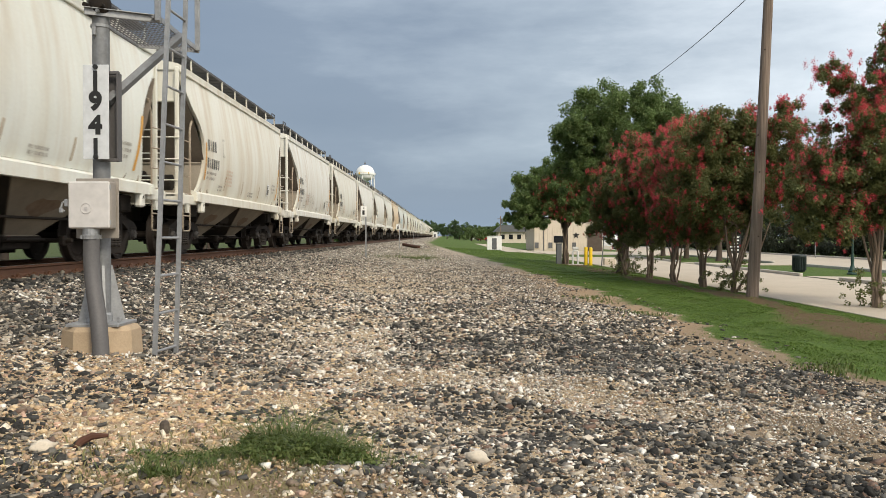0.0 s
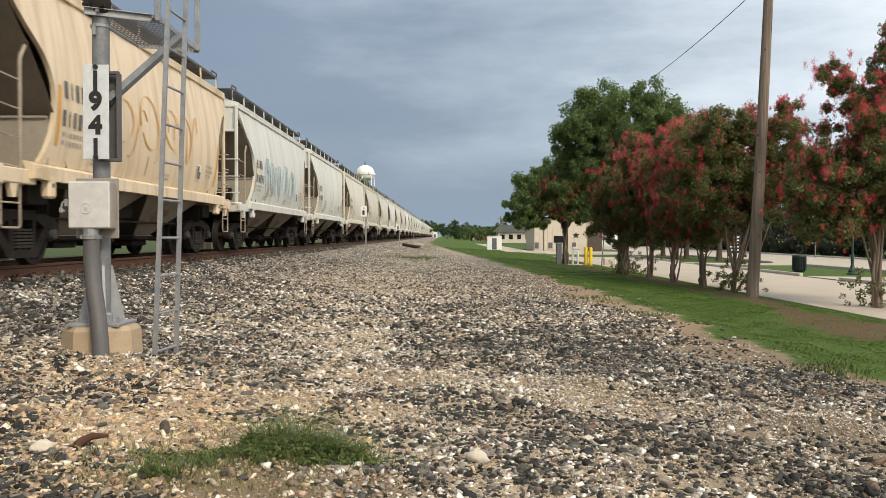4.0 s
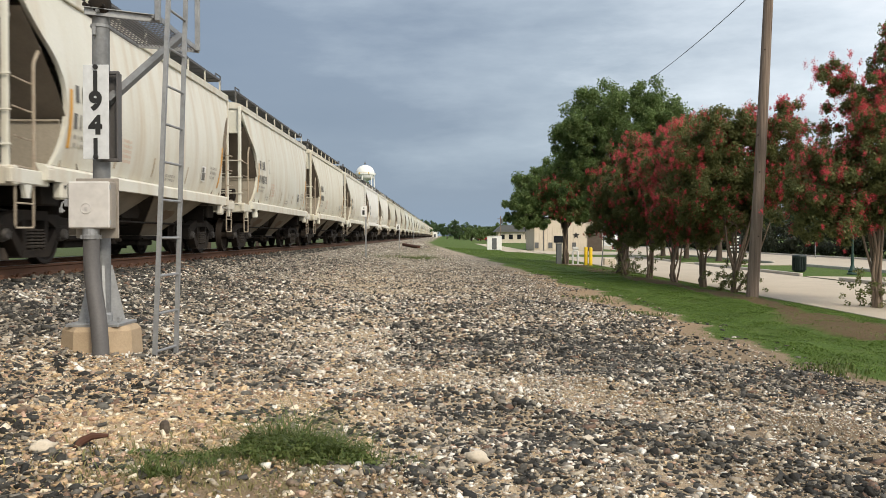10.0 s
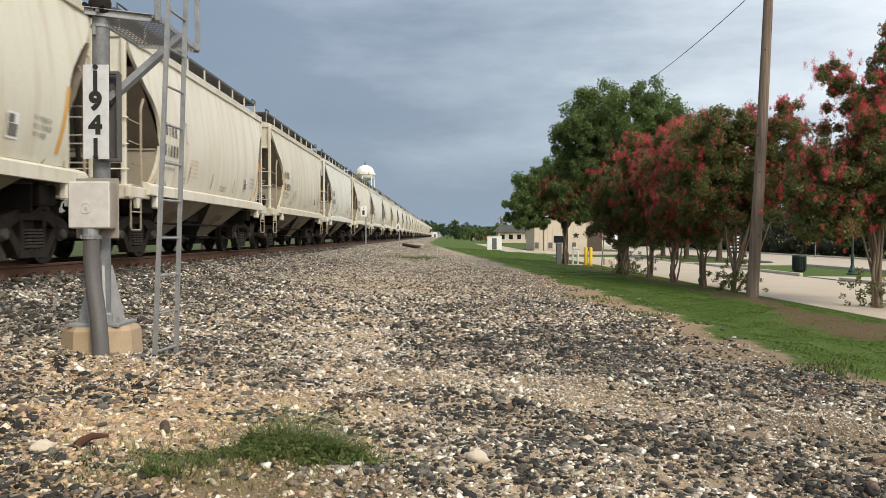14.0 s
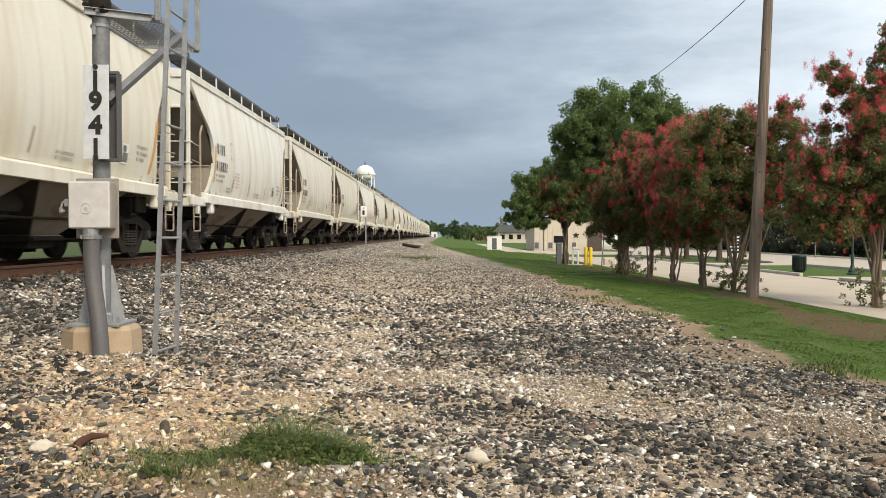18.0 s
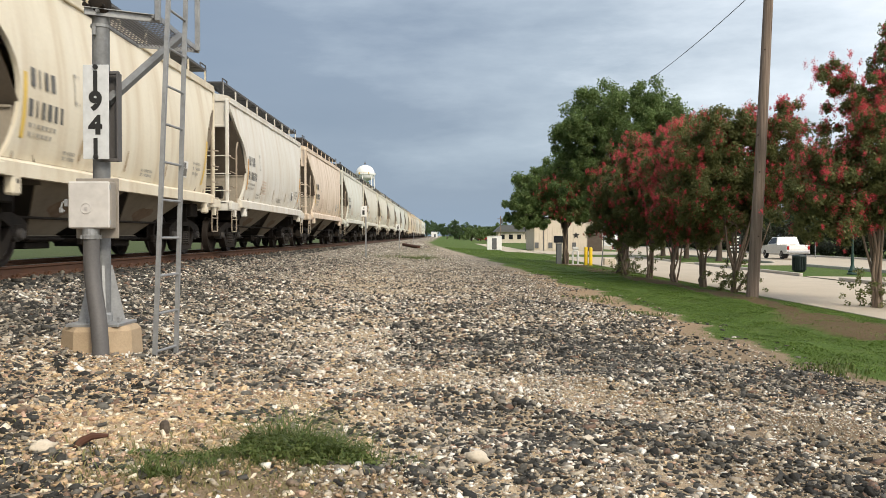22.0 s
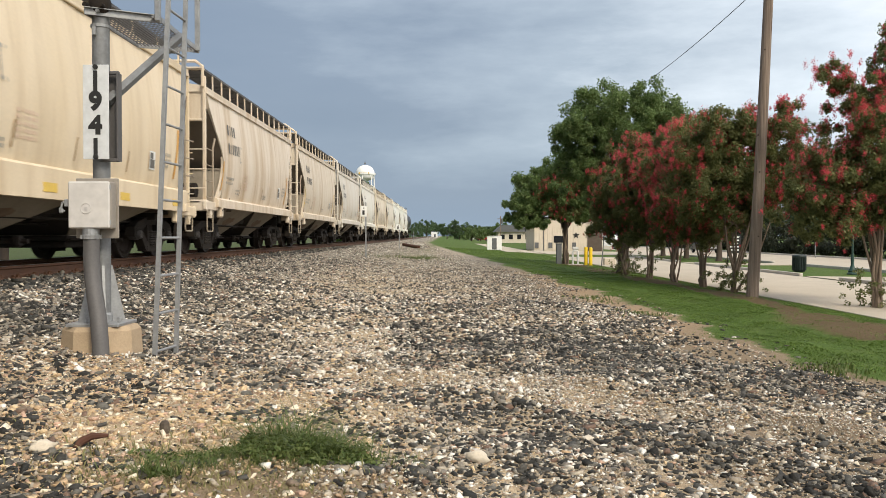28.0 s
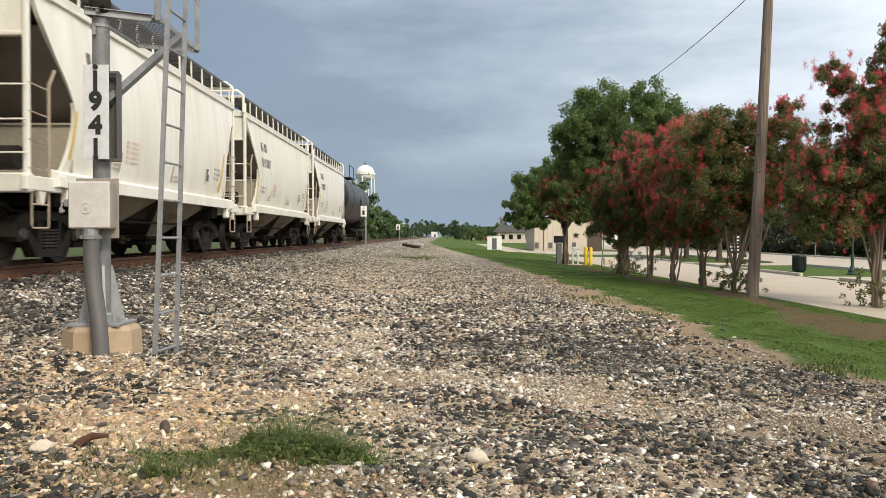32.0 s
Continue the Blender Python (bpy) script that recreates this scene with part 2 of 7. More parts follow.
def make_side_frame():
    """Cast three-piece side frame, spring group and bearing adapters, on the side x = 0, truck centre y = 0."""
    mb = MB()
    # built of struts round the window
    mb.prism([(-1.12, 0.42), (-0.74, 0.42), (-0.64, 0.56), (-0.40, 0.66), (0.40, 0.66), (0.64, 0.56), (0.74, 0.42), (1.12, 0.42), (1.12, 0.60), (0.98, 0.69), (0.45, 0.80), (-0.45, 0.80), (-0.98, 0.69), (-1.12, 0.60)], -0.09, 0.09)
    for s in (-1, 1):
        mb.prism([(s * 0.80, 0.52), (s * 0.66, 0.56), (s * 0.30, 0.24), (s * 0.36, 0.13), (s * 0.46, 0.15)], -0.085, 0.085)
        mb.prism([(s * 0.27, 0.22), (s * 0.37, 0.22), (s * 0.40, 0.70), (s * 0.30, 0.70)], -0.085, 0.085)
        mb.box((0.0, s * 0.889, 0.56), (0.20, 0.30, 0.09), 0.02)
    mb.prism([(-0.44, 0.125), (0.44, 0.125), (0.40, 0.235), (-0.40, 0.235)], -0.10, 0.10)
    return mb.mesh("side_frame", M_GRIME)


def make_springs():
    mb = MB()
    pts = [(0.075 * math.cos(a), 0.075 * math.sin(a), 0.235 + 0.285 * a / (2 * math.pi * 6)) for a in np.linspace(0, 2 * math.pi * 6, 66)]
    mb.tube(pts, 0.019, 5)
    return mb.mesh("spring", M_SPRING, True)


def make_bearing():
    mb = MB()
    mb.lathe([(0.03, 0.15), (0.07, 0.145), (0.085, 0.125), (0.09, 0.08), (0.11, 0.07), (0.11, -0.08), (0.09, -0.09)], n=14, axis=0)
    for k in range(3):
        a = 2 * math.pi * k / 3 + 0.5
        mb.lathe([(0.014, 0.13), (0.014, 0.16)], (0, 0.05 * math.cos(a), 0.06 * math.sin(a)), 6, 0)
    return mb.mesh("bearing_cap", M_CAP, True)


def make_bolster():
    mb = MB()
    mb.prism([(-0.98, 0.52), (-0.55, 0.46), (-0.30, 0.36), (0.30, 0.36), (0.55, 0.46), (0.98, 0.52), (0.98, 0.70), (0.35, 0.76), (-0.35, 0.76), (-0.98, 0.70)], -0.22, 0.22, 1)
    mb.lathe([(0.20, 0.74), (0.20, 0.86)], n=16)
    for s in (-1, 1):
        mb.box((0, s * 0.50, 0.42), (1.7, 0.10, 0.16), 0.02)           # brake beam
        for e in (-1, 1):
            mb.box((e * GAUGE / 2, s * 0.45, 0.44), (0.09, 0.08, 0.30), 0.02)   # brake shoe
    return mb.mesh("bolster", M_GRIME)


MESH_WHEELSET, MESH_FRAME, MESH_SPRING, MESH_BEARING, MESH_BOLSTER = make_wheelset(), make_side_frame(), make_springs(), make_bearing(), make_bolster()
WHEELSETS = {-1: [], 1: []}


def add_truck(car, y):
    tr = part("truck", MESH_BOLSTER, None, car, "dark grimy cast-steel freight truck", at=pose(0, y, 0))
    for s in (-1, 1):
        part("side_frame", MESH_FRAME, None, tr, at=pose(s * 1.0, 0, 0))
        for y in (-0.17, 0.0, 0.17):
            part("spring", MESH_SPRING, None, tr, "dusty coil spring", at=pose(s * 1.04, y, 0))
        WHEELSETS[s].append(part("wheelset", MESH_WHEELSET, None, tr, "dark steel wheels on an axle", at=pose(0, s * 0.889, WHEEL_R)))
        for e in (-1, 1):
            part("bearing_cap", MESH_BEARING, None, tr, at=pose(s * 1.0, e * 0.889, WHEEL_R, 0, 0, 0 if s > 0 else 180))


def side_x(z, st):
    """Half width of the bulging side sheet at height z."""
    zb, zt = st["sill"] + 0.24, st["eave"]
    k = max(0.0, min(1.0, (z - zb) / (zt - zb)))
    return st["foot"] + (st["top"] - st["foot"]) * k + st["bulge"] * math.sin(math.pi * k ** 0.8)


def edge_y(z, st):
    """How far along the car the side sheet reaches at height z."""
    zb, zt = st["sill"] + 0.24, st["eave"]
    k = (z - zb) / (zt - zb)
    y = st["edge"][-1][1]
    for (k0, y0), (k1, y1) in zip(st["edge"], st["edge"][1:]):
        if k <= k1:
            u = max(0.0, (k - k0) / (k1 - k0))
            y = y0 + (y1 - y0) * u
            break
    return y


STYLE_ROUND = dict(slope_foot=3.5, L=12.78, half=5.80, sill=1.19, sill_h=0.25, eave=4.00, roof=4.22, top=1.36, foot=1.46, bulge=0.16, post_y=5.69, angular=False, board=4.44, board_x=(0.72, 1.22), trucks=4.30, bracket_y=4.42,
                   edge=((0.0, 4.62), (0.09, 4.49), (0.18, 4.405), (0.27, 4.36), (0.36, 4.345), (0.44, 4.38), (0.51, 4.47), (0.58, 4.62), (0.64, 4.80), (0.71, 5.03), (0.78, 5.26), (0.85, 5.43), (0.92, 5.52), (1.0, 5.54)))
STYLE_FLAT = dict(slope_foot=3.1, L=12.70, half=5.80, sill=1.12, sill_h=0.26, eave=3.84, roof=4.04, top=1.42, foot=1.44, bulge=0.13, post_y=5.65, angular=True, board=4.34, board_x=(0.70, 1.36), trucks=4.25, bracket_y=4.6,
                  edge=((0.0, 4.66), (0.12, 4.54), (0.28, 4.44), (0.37, 4.43), (0.43, 4.52), (0.68, 5.06), (0.84, 5.40), (1.0, 5.54)))
STYLE_DEEP = dict(STYLE_ROUND, sill=0.94, sill_h=0.49)


def weld(mb):
    """Joins points that coincide."""
    seen, to = {}, []
    pts = []
    for p in mb.v:
        k = (round(p[0], 4), round(p[1], 4), round(p[2], 4))
        if k not in seen:
            seen[k] = len(pts)
            pts.append(p)
        to.append(seen[k])
    mb.v = pts
    mb.f = [q for q in (tuple(dict.fromkeys(to[i] for i in f)) for f in mb.f) if len(q) > 2]
    return mb


def hopper_meshes(st):
    """All meshes of a two-bay covered hopper car: y along the car, z from the rail."""
    out = {}
    zb, zt = st["sill"] + 0.24, st["eave"]
    zs = [zb + (zt - zb) * i / 26 for i in range(27)]
    mb = MB()
    rows = []
    for z in zs:
        e = edge_y(z, st)
        # the plates are drawn in slightly at the inner frames
        rows.append([(side_x(z, st) - 0.016 * (0.5 + 0.5 * math.cos(2 * math.pi * (-e + 2 * e * j / 40) / 1.25)) ** 3, -e + 2 * e * j / 40, z) for j in range(41)])
    mb.grid(rows)
    for r0 in (0, 40):
        mb.grid([[rows[i][r0], (rows[i][r0][0] - 0.07, rows[i][r0][1] * 0.998, rows[i][r0][2])] for i in range(len(zs))])
    out["side_sheet"] = weld(mb).mesh("side_sheet", M_CAR, True)
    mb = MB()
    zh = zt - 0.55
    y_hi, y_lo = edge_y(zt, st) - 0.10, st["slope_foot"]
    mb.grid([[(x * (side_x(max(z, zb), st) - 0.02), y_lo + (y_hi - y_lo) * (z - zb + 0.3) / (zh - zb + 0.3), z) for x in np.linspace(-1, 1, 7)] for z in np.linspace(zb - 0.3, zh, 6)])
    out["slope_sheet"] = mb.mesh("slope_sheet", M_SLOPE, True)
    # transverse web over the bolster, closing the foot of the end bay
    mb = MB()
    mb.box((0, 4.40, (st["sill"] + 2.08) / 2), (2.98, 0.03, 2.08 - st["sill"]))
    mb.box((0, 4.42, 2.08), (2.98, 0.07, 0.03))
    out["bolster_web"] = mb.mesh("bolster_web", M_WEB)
    # roof: shallow arch with a rolled eave
    mb = MB()
    prof = [(-st["top"] - 0.05, zt - 0.05), (-st["top"] - 0.06, zt + 0.05), (-st["top"] + 0.02, zt + 0.09)]
    prof += [(x, zt + 0.09 + (st["roof"] - zt - 0.09) * (1 - (x / st["top"]) ** 2)) for x in np.linspace(-st["top"] * 0.85, st["top"] * 0.85, 9)]
    prof += [(st["top"] - 0.02, zt + 0.09), (st["top"] + 0.06, zt + 0.05), (st["top"] + 0.05, zt - 0.05)]
    e = edge_y(zt, st) + 0.08
    mb.grid([[(x, y, z) for x, z in prof] for y in np.linspace(-e, e, 13)])
    for t in (-1, 1):
        mb.add([(x, t * e, z) for x, z in prof], [tuple(range(len(prof)))])
    for s in (-1, 1):
        mb.box((s * (st["top"] + 0.035), 0, zt - 0.075), (0.05, 2 * e, 0.05), 0.01)
    out["roof"] = mb.mesh("roof", M_CAR, True)
    # side sill: channel with a sloped top flange
    mb = MB()
    sh, x = st["sill_h"], 1.50
    y1 = 5.0 if not st["angular"] else 5.05
    mb.prism([(x - 0.10, st["sill"] + sh), (x + 0.03, st["sill"] + sh - 0.035), (x + 0.07, st["sill"] + sh - 0.07), (x + 0.07, st["sill"]), (x - 0.04, st["sill"]), (x - 0.04, st["sill"] + sh - 0.1)], -y1, y1, 1)
    for y in (-y1 + 0.12, y1 - 0.12):
        mb.box((x + 0.075, y, st["sill"] + 0.08), (0.03, 0.22, 0.16), 0.01)
    out["side_sill"] = mb.mesh("side_sill", M_CAR)
    # end platform: end sill, shear plate, jacking pads
    mb = MB()
    h = st["half"]
    mb.box((0, h - 0.08, st["sill"] + 0.02), (3.02, 0.16, 0.26), 0.02)
    mb.box((0, (h + 4.3) / 2, st["sill"] + 0.10), (2.7, h - 4.3, 0.035))
    for s in (-1, 1):
        mb.box((s * 1.47, (h + 4.75) / 2 + 0.05, st["sill"] + 0.02), (0.09, h - 4.75, 0.20), 0.015)
        mb.box((s * 1.50, st["bracket_y"], st["sill"] - 0.07), (0.14, 0.22, 0.34), 0.03)
        mb.prism([(h - 0.55, st["sill"] - 0.04), (h - 0.30, st["sill"] - 0.04), (h - 0.38, st["sill"] - 0.26), (h - 0.47, st["sill"] - 0.26)], s * 1.44, s * 1.50)
    out["end_platform"] = mb.mesh("end_platform", M_CAR)
    # black discs standing in for the shade inside the jacking pad holes
    mb = MB()
    for s in (-1, 1):
        mb.lathe([(0.030, s * 1.555), (0.034, s * 1.5735)], (0, st["bracket_y"], st["sill"] - 0.06), 10, 0)
    out["pad_hole"] = mb.mesh("pad_hole", M_BLACK)
    # end wall: panel below the roof, end posts carried in separate meshes
    mb = MB()
    ey = edge_y(zt, st)
    mb.box((0, ey + 0.02, zt - 0.33), (2 * st["top"] - 0.05, 0.04, 0.75), 0.01)
    mb.box((0, ey + 0.05, zt - 0.70), (2 * st["top"], 0.09, 0.06), 0.01)
    out["end_panel"] = mb.mesh("end_panel", M_CAR)
    mb = MB()
    zc = zt if not st["angular"] else zt + 0.30
    mb.box((0, 0, (st["sill"] + zc) / 2), (0.085 if not st["angular"] else 0.08, 0.08, zc - st["sill"]), 0.015)
    out["corner_post"] = mb.mesh("corner_post", M_CAR)
    # ladder: a second stile with a bent top, rungs to the post
    mb = MB()
    lz = 2.78 if not st["angular"] else 2.55
    mb.tube([(0, -0.72, lz + 0.22), (0, -0.70, lz + 0.18), (0, -0.56, lz), (0, -0.54, lz - 0.06), (0, -0.54, st["sill"] - 0.1)], 0.024, 6)
    for z in (2.48, 2.10, 1.72, 1.34):
        mb.tube([(0, 0.03, z), (0.035, -0.05, z + 0.012), (0.035, -0.50, z - 0.008), (0, -0.58, z)], 0.014, 5)
    out["ladder"] = mb.mesh("ladder", M_GRAB, True)
    mb = MB()
    for z in (st["sill"] + 0.42, st["sill"] + 0.86, st["sill"] + 1.32):
        mb.tube([(-1.46, 0, z), (-1.40, 0.03, z), (1.40, 0.03, z), (1.46, 0, z)], 0.014, 5)
    out["handrail"] = mb.mesh("handrail", M_CAR, True)
    mb = MB()
    zz = st["sill"]
    mb.tube([(0, -0.25, zz - 0.05), (0, -0.25, 0.58), (0, -0.22, 0.54), (0, 0.22, 0.54), (0, 0.25, 0.58), (0, 0.25, zz - 0.05)], 0.015, 6)
    mb.tube([(0, -0.26, 0.86), (0, 0.26, 0.86)], 0.013, 6)
    out["stirrup"] = mb.mesh("stirrup", M_GRAB)
    # hopper bay: side walls drawn in to a narrow outlet, slope sheets painted dark between them
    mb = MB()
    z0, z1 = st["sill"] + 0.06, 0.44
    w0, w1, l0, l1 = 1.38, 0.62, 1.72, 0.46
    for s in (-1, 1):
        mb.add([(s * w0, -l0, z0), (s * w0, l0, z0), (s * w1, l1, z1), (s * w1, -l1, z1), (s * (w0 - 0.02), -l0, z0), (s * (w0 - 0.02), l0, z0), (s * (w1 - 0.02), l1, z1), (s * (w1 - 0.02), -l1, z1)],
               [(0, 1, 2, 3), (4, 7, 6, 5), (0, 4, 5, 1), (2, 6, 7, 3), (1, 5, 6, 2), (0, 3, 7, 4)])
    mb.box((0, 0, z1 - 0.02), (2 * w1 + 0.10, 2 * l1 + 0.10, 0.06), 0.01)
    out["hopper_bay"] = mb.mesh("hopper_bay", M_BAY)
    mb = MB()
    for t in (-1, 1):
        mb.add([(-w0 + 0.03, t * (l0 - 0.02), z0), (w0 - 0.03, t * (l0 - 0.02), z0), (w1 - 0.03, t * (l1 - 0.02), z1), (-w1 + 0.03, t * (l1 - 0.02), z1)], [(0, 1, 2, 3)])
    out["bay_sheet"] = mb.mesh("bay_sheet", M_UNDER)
    mb = MB()
    for s in (1,):
        ring = []
        for k in range(14):
            a = 2 * math.pi * k / 14
            v = 0.52 + 0.17 * math.sin(a) * (1 + 0.3 * math.sin(3 * a))
            ring.append((s * (w1 + (w0 - w1) * v + 0.006), 0.42 * math.cos(a) * (1 + 0.25 * math.sin(2 * a + 1)) - 0.1, z1 + (z0 - z1) * v))
        mb.add(ring, [tuple(range(14))])
    out["stain"] = mb.mesh("stain", M_STAIN)
    mb = MB()
    for i in range(5):
        mb.box((-0.55 + 0.24 * i, 0, zt - 0.42), (0.15, 0.004, 0.16))
    for i in range(3):
        mb.box((0.35 + 0.24 * i, 0, zt - 0.16), (0.15, 0.004, 0.14))
    out["end_marks"] = mb.mesh("end_marks", M_INK)
    mb = MB()
    mb.box((0, 0, 0.39), (1.36, 1.20, 0.10), 0.02)
    mb.box((0, 0, 0.29), (1.16, 0.86, 0.12), 0.02)
    for s in (-1, 1):
        mb.tube([(s * 0.55, 0.62, 0.36), (s * 1.15, 0.62, 0.36)], 0.035, 8)
        mb.box((s * 1.0, 0.62, 0.36), (0.10, 0.16, 0.16), 0.02)
        mb.tube([(s * 0.72, -0.6, 0.38), (s * 0.72, 0.75, 0.38)], 0.022, 6)
    out["outlet_gate"] = mb.mesh("outlet_gate", M_GRIME)
    # dark prism filling the space between the two hoppers, and the centre sill
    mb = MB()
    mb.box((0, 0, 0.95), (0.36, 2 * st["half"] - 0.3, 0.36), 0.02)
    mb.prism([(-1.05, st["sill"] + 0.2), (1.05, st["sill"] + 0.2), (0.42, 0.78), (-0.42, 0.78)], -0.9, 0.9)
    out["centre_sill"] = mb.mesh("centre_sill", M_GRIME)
    # brake cylinder, reservoir, levers and train pipe hung under the frame
    mb = MB()
    mb.lathe([(0.05, -0.55), (0.19, -0.52), (0.19, 0.40), (0.05, 0.44)], (-0.62, 0.0, 0.80), 12, 1)
    mb.lathe([(0.04, -0.30), (0.13, -0.28), (0.13, 0.25), (0.04, 0.28)], (0.66, 0.1, 0.78), 12, 1)
    for x, z in ((0.45, 0.62), (-0.42, 0.55), (0.95, 0.70)):
        mb.tube([(x, -5.2, z + 0.1), (x, -3.4, z), (x, 3.4, z), (x, 5.2, z + 0.1)], 0.022, 5)
    for y in (-3.3, 3.3):
        mb.box((0, y, 0.60), (1.9, 0.08, 0.10), 0.01)
        mb.box((0.2, y * 0.96, 0.72), (0.10, 0.45, 0.30), 0.02)
        # bolster box and thin sheet, added to fill the open gap above the truck
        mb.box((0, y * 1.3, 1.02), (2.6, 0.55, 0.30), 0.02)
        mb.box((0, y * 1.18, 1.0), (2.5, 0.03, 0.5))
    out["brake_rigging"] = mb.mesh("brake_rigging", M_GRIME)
    mb = MB()
    h2 = st["L"] / 2
    mb.box((0, (h + h2) / 2 - 0.1, 0.86), (0.15, h2 - h, 0.16), 0.02)
    mb.prism([(-0.10, h2 - 0.20), (0.14, h2 - 0.20), (0.16, h2 - 0.02), (0.05, h2 + 0.06), (-0.03, h2 - 0.02), (-0.12, h2 - 0.06)], 0.72, 1.0, 2)
    out["coupler"] = mb.mesh("coupler", M_GRIME)
    mb = MB()
    mb.tube([(0.12, h - 0.1, 0.72), (0.14, h + 0.1, 0.58), (0.1, h2 - 0.1, 0.42), (0.05, h2, 0.42)], 0.022, 6)
    mb.tube([(1.38, h - 0.14, st["sill"] - 0.12), (0.30, h + 0.05, 0.90)], 0.014, 5)
    out["air_hose"] = mb.mesh("air_hose", M_BLACK)
    # running boards with their brackets
    mb = MB()
    x0, x1 = st["board_x"]
    e = edge_y(zt, st) + 0.05
    zbd = st["board"]
    nb = 24
    mb.box(((x0 + x1) / 2, 0, zbd), (x1 - x0, 2 * e, 0.012))
    for x in (x0, x1):
        mb.box((x, 0, zbd), (0.02, 2 * e, 0.05))
    for i in range(nb):
        mb.box(((x0 + x1) / 2, -e + 2 * e * (i + 0.5) / nb, zbd - 0.009), (x1 - x0, 0.012, 0.012))
    out["running_board"] = mb.mesh("running_board", M_MESH)
    out["bracket"] = MB().add([(x1 - 0.02, -0.014, zbd), (x1 - 0.02, 0.014, zbd), (x1 + 0.01, 0.014, zbd), (x1 + 0.01, -0.014, zbd),
                               (x1 - 0.01, -0.014, zt + 0.05), (x1 - 0.01, 0.014, zt + 0.05), (x1 + 0.02, 0.014, zt + 0.05), (x1 + 0.02, -0.014, zt + 0.05)],
                              [(0, 1, 2, 3), (4, 7, 6, 5), (0, 4, 5, 1), (1, 5, 6, 2), (2, 6, 7, 3), (3, 7, 4, 0)]).mesh("bracket", M_CAR)
    # loading hatch trough along the crown
    mb = MB()
    mb.box((0, 0, st["roof"] + 0.06), (0.62, 2 * e - 1.6, 0.12), 0.03)
    for y in np.linspace(-e + 1.0, e - 1.0, 8):
        mb.box((0, y, st["roof"] + 0.13), (0.72, 0.06, 0.05), 0.01)
    out["roof_hatch"] = mb.mesh("roof_hatch", M_CAR)
    # grab frame over the roof end
    mb = MB()
    if st["angular"]:
        w = 1.40
        mb.tube([(-w, ey + 0.18, zt + 0.05), (-w, ey + 0.18, zbd + 0.02), (-w + 0.16, ey + 0.18, zbd + 0.14), (w - 0.16, ey + 0.18, zbd + 0.14), (w, ey + 0.18, zbd + 0.02), (w, ey + 0.18, zt + 0.05)], 0.04, 6)
        mb.box((0, ey + 0.12, zbd - 0.02), (2 * w, 0.28, 0.03))
    else:
        for s in (-1, 1):
            mb.tube([(s * x1, e, zt + 0.05), (s * x1, e, zbd + 0.10), (s * x1, e - 0.45, zbd + 0.10), (s * x1, e - 0.45, zbd)], 0.018, 5)
        mb.box((0, e - 0.15, zbd - 0.01), (2 * x1, 0.45, 0.03))
    out["end_walkway"] = mb.mesh("end_walkway", M_CAR if st["angular"] else M_MESH)
    # angled brace posts under the end of the roof (dark cavity behind)
    mb = MB()
    for s in (-1, 1):
        mb.tube([(s * 0.42, ey - 0.02, zt - 0.7), (s * 0.42, 5.3, st["sill"] + 0.1)], 0.05, 6)
    mb.box((0.0, 5.05, st["sill"] + 0.42), (0.9, 0.35, 0.5), 0.04)
    mb.lathe([(0.17, -0.3), (0.17, 0.3)], (-0.8, 5.2, st["sill"] + 0.4), 12, 0)
    out["end_brace"] = mb.mesh("end_brace", M_GRIME)
    return out


def bars(st, rows, mat, name):
    """Lettering as plain bars laid on the side sheet of the +x side: rows of (y from, y to, z, height, count)."""
    mb = MB()
    for y0, y1, z, hgt, n in rows:
        w = (y1 - y0) / n
        for i in range(n):
            k = (0.62, 0.20, 0.50, 0.66, 0.56, 0.46)[i % 6] / 2
            a, b = y0 + w * (i + 0.5 - k), y0 + w * (i + 0.5 + k)
            xa, xb = side_x(z, st) + 0.006, side_x(z + hgt, st) + 0.006
            mb.add([(xa, a, z), (xa, b, z), (xb, b, z + hgt), (xb, a, z + hgt)], [(0, 1, 2, 3)])
    return mb.mesh(name, mat)


def patch(st, y, z, w, h, lean=0.0, n=5):
    """A strip that follows the side sheet."""
    mb = MB()
    mb.grid([[(side_x(z + h * i / n, st) + 0.008, y + lean * i / n, z + h * i / n), (side_x(z + h * i / n, st) + 0.008, y + lean * i / n + w, z + h * i / n)] for i in range(n + 1)])
    return mb


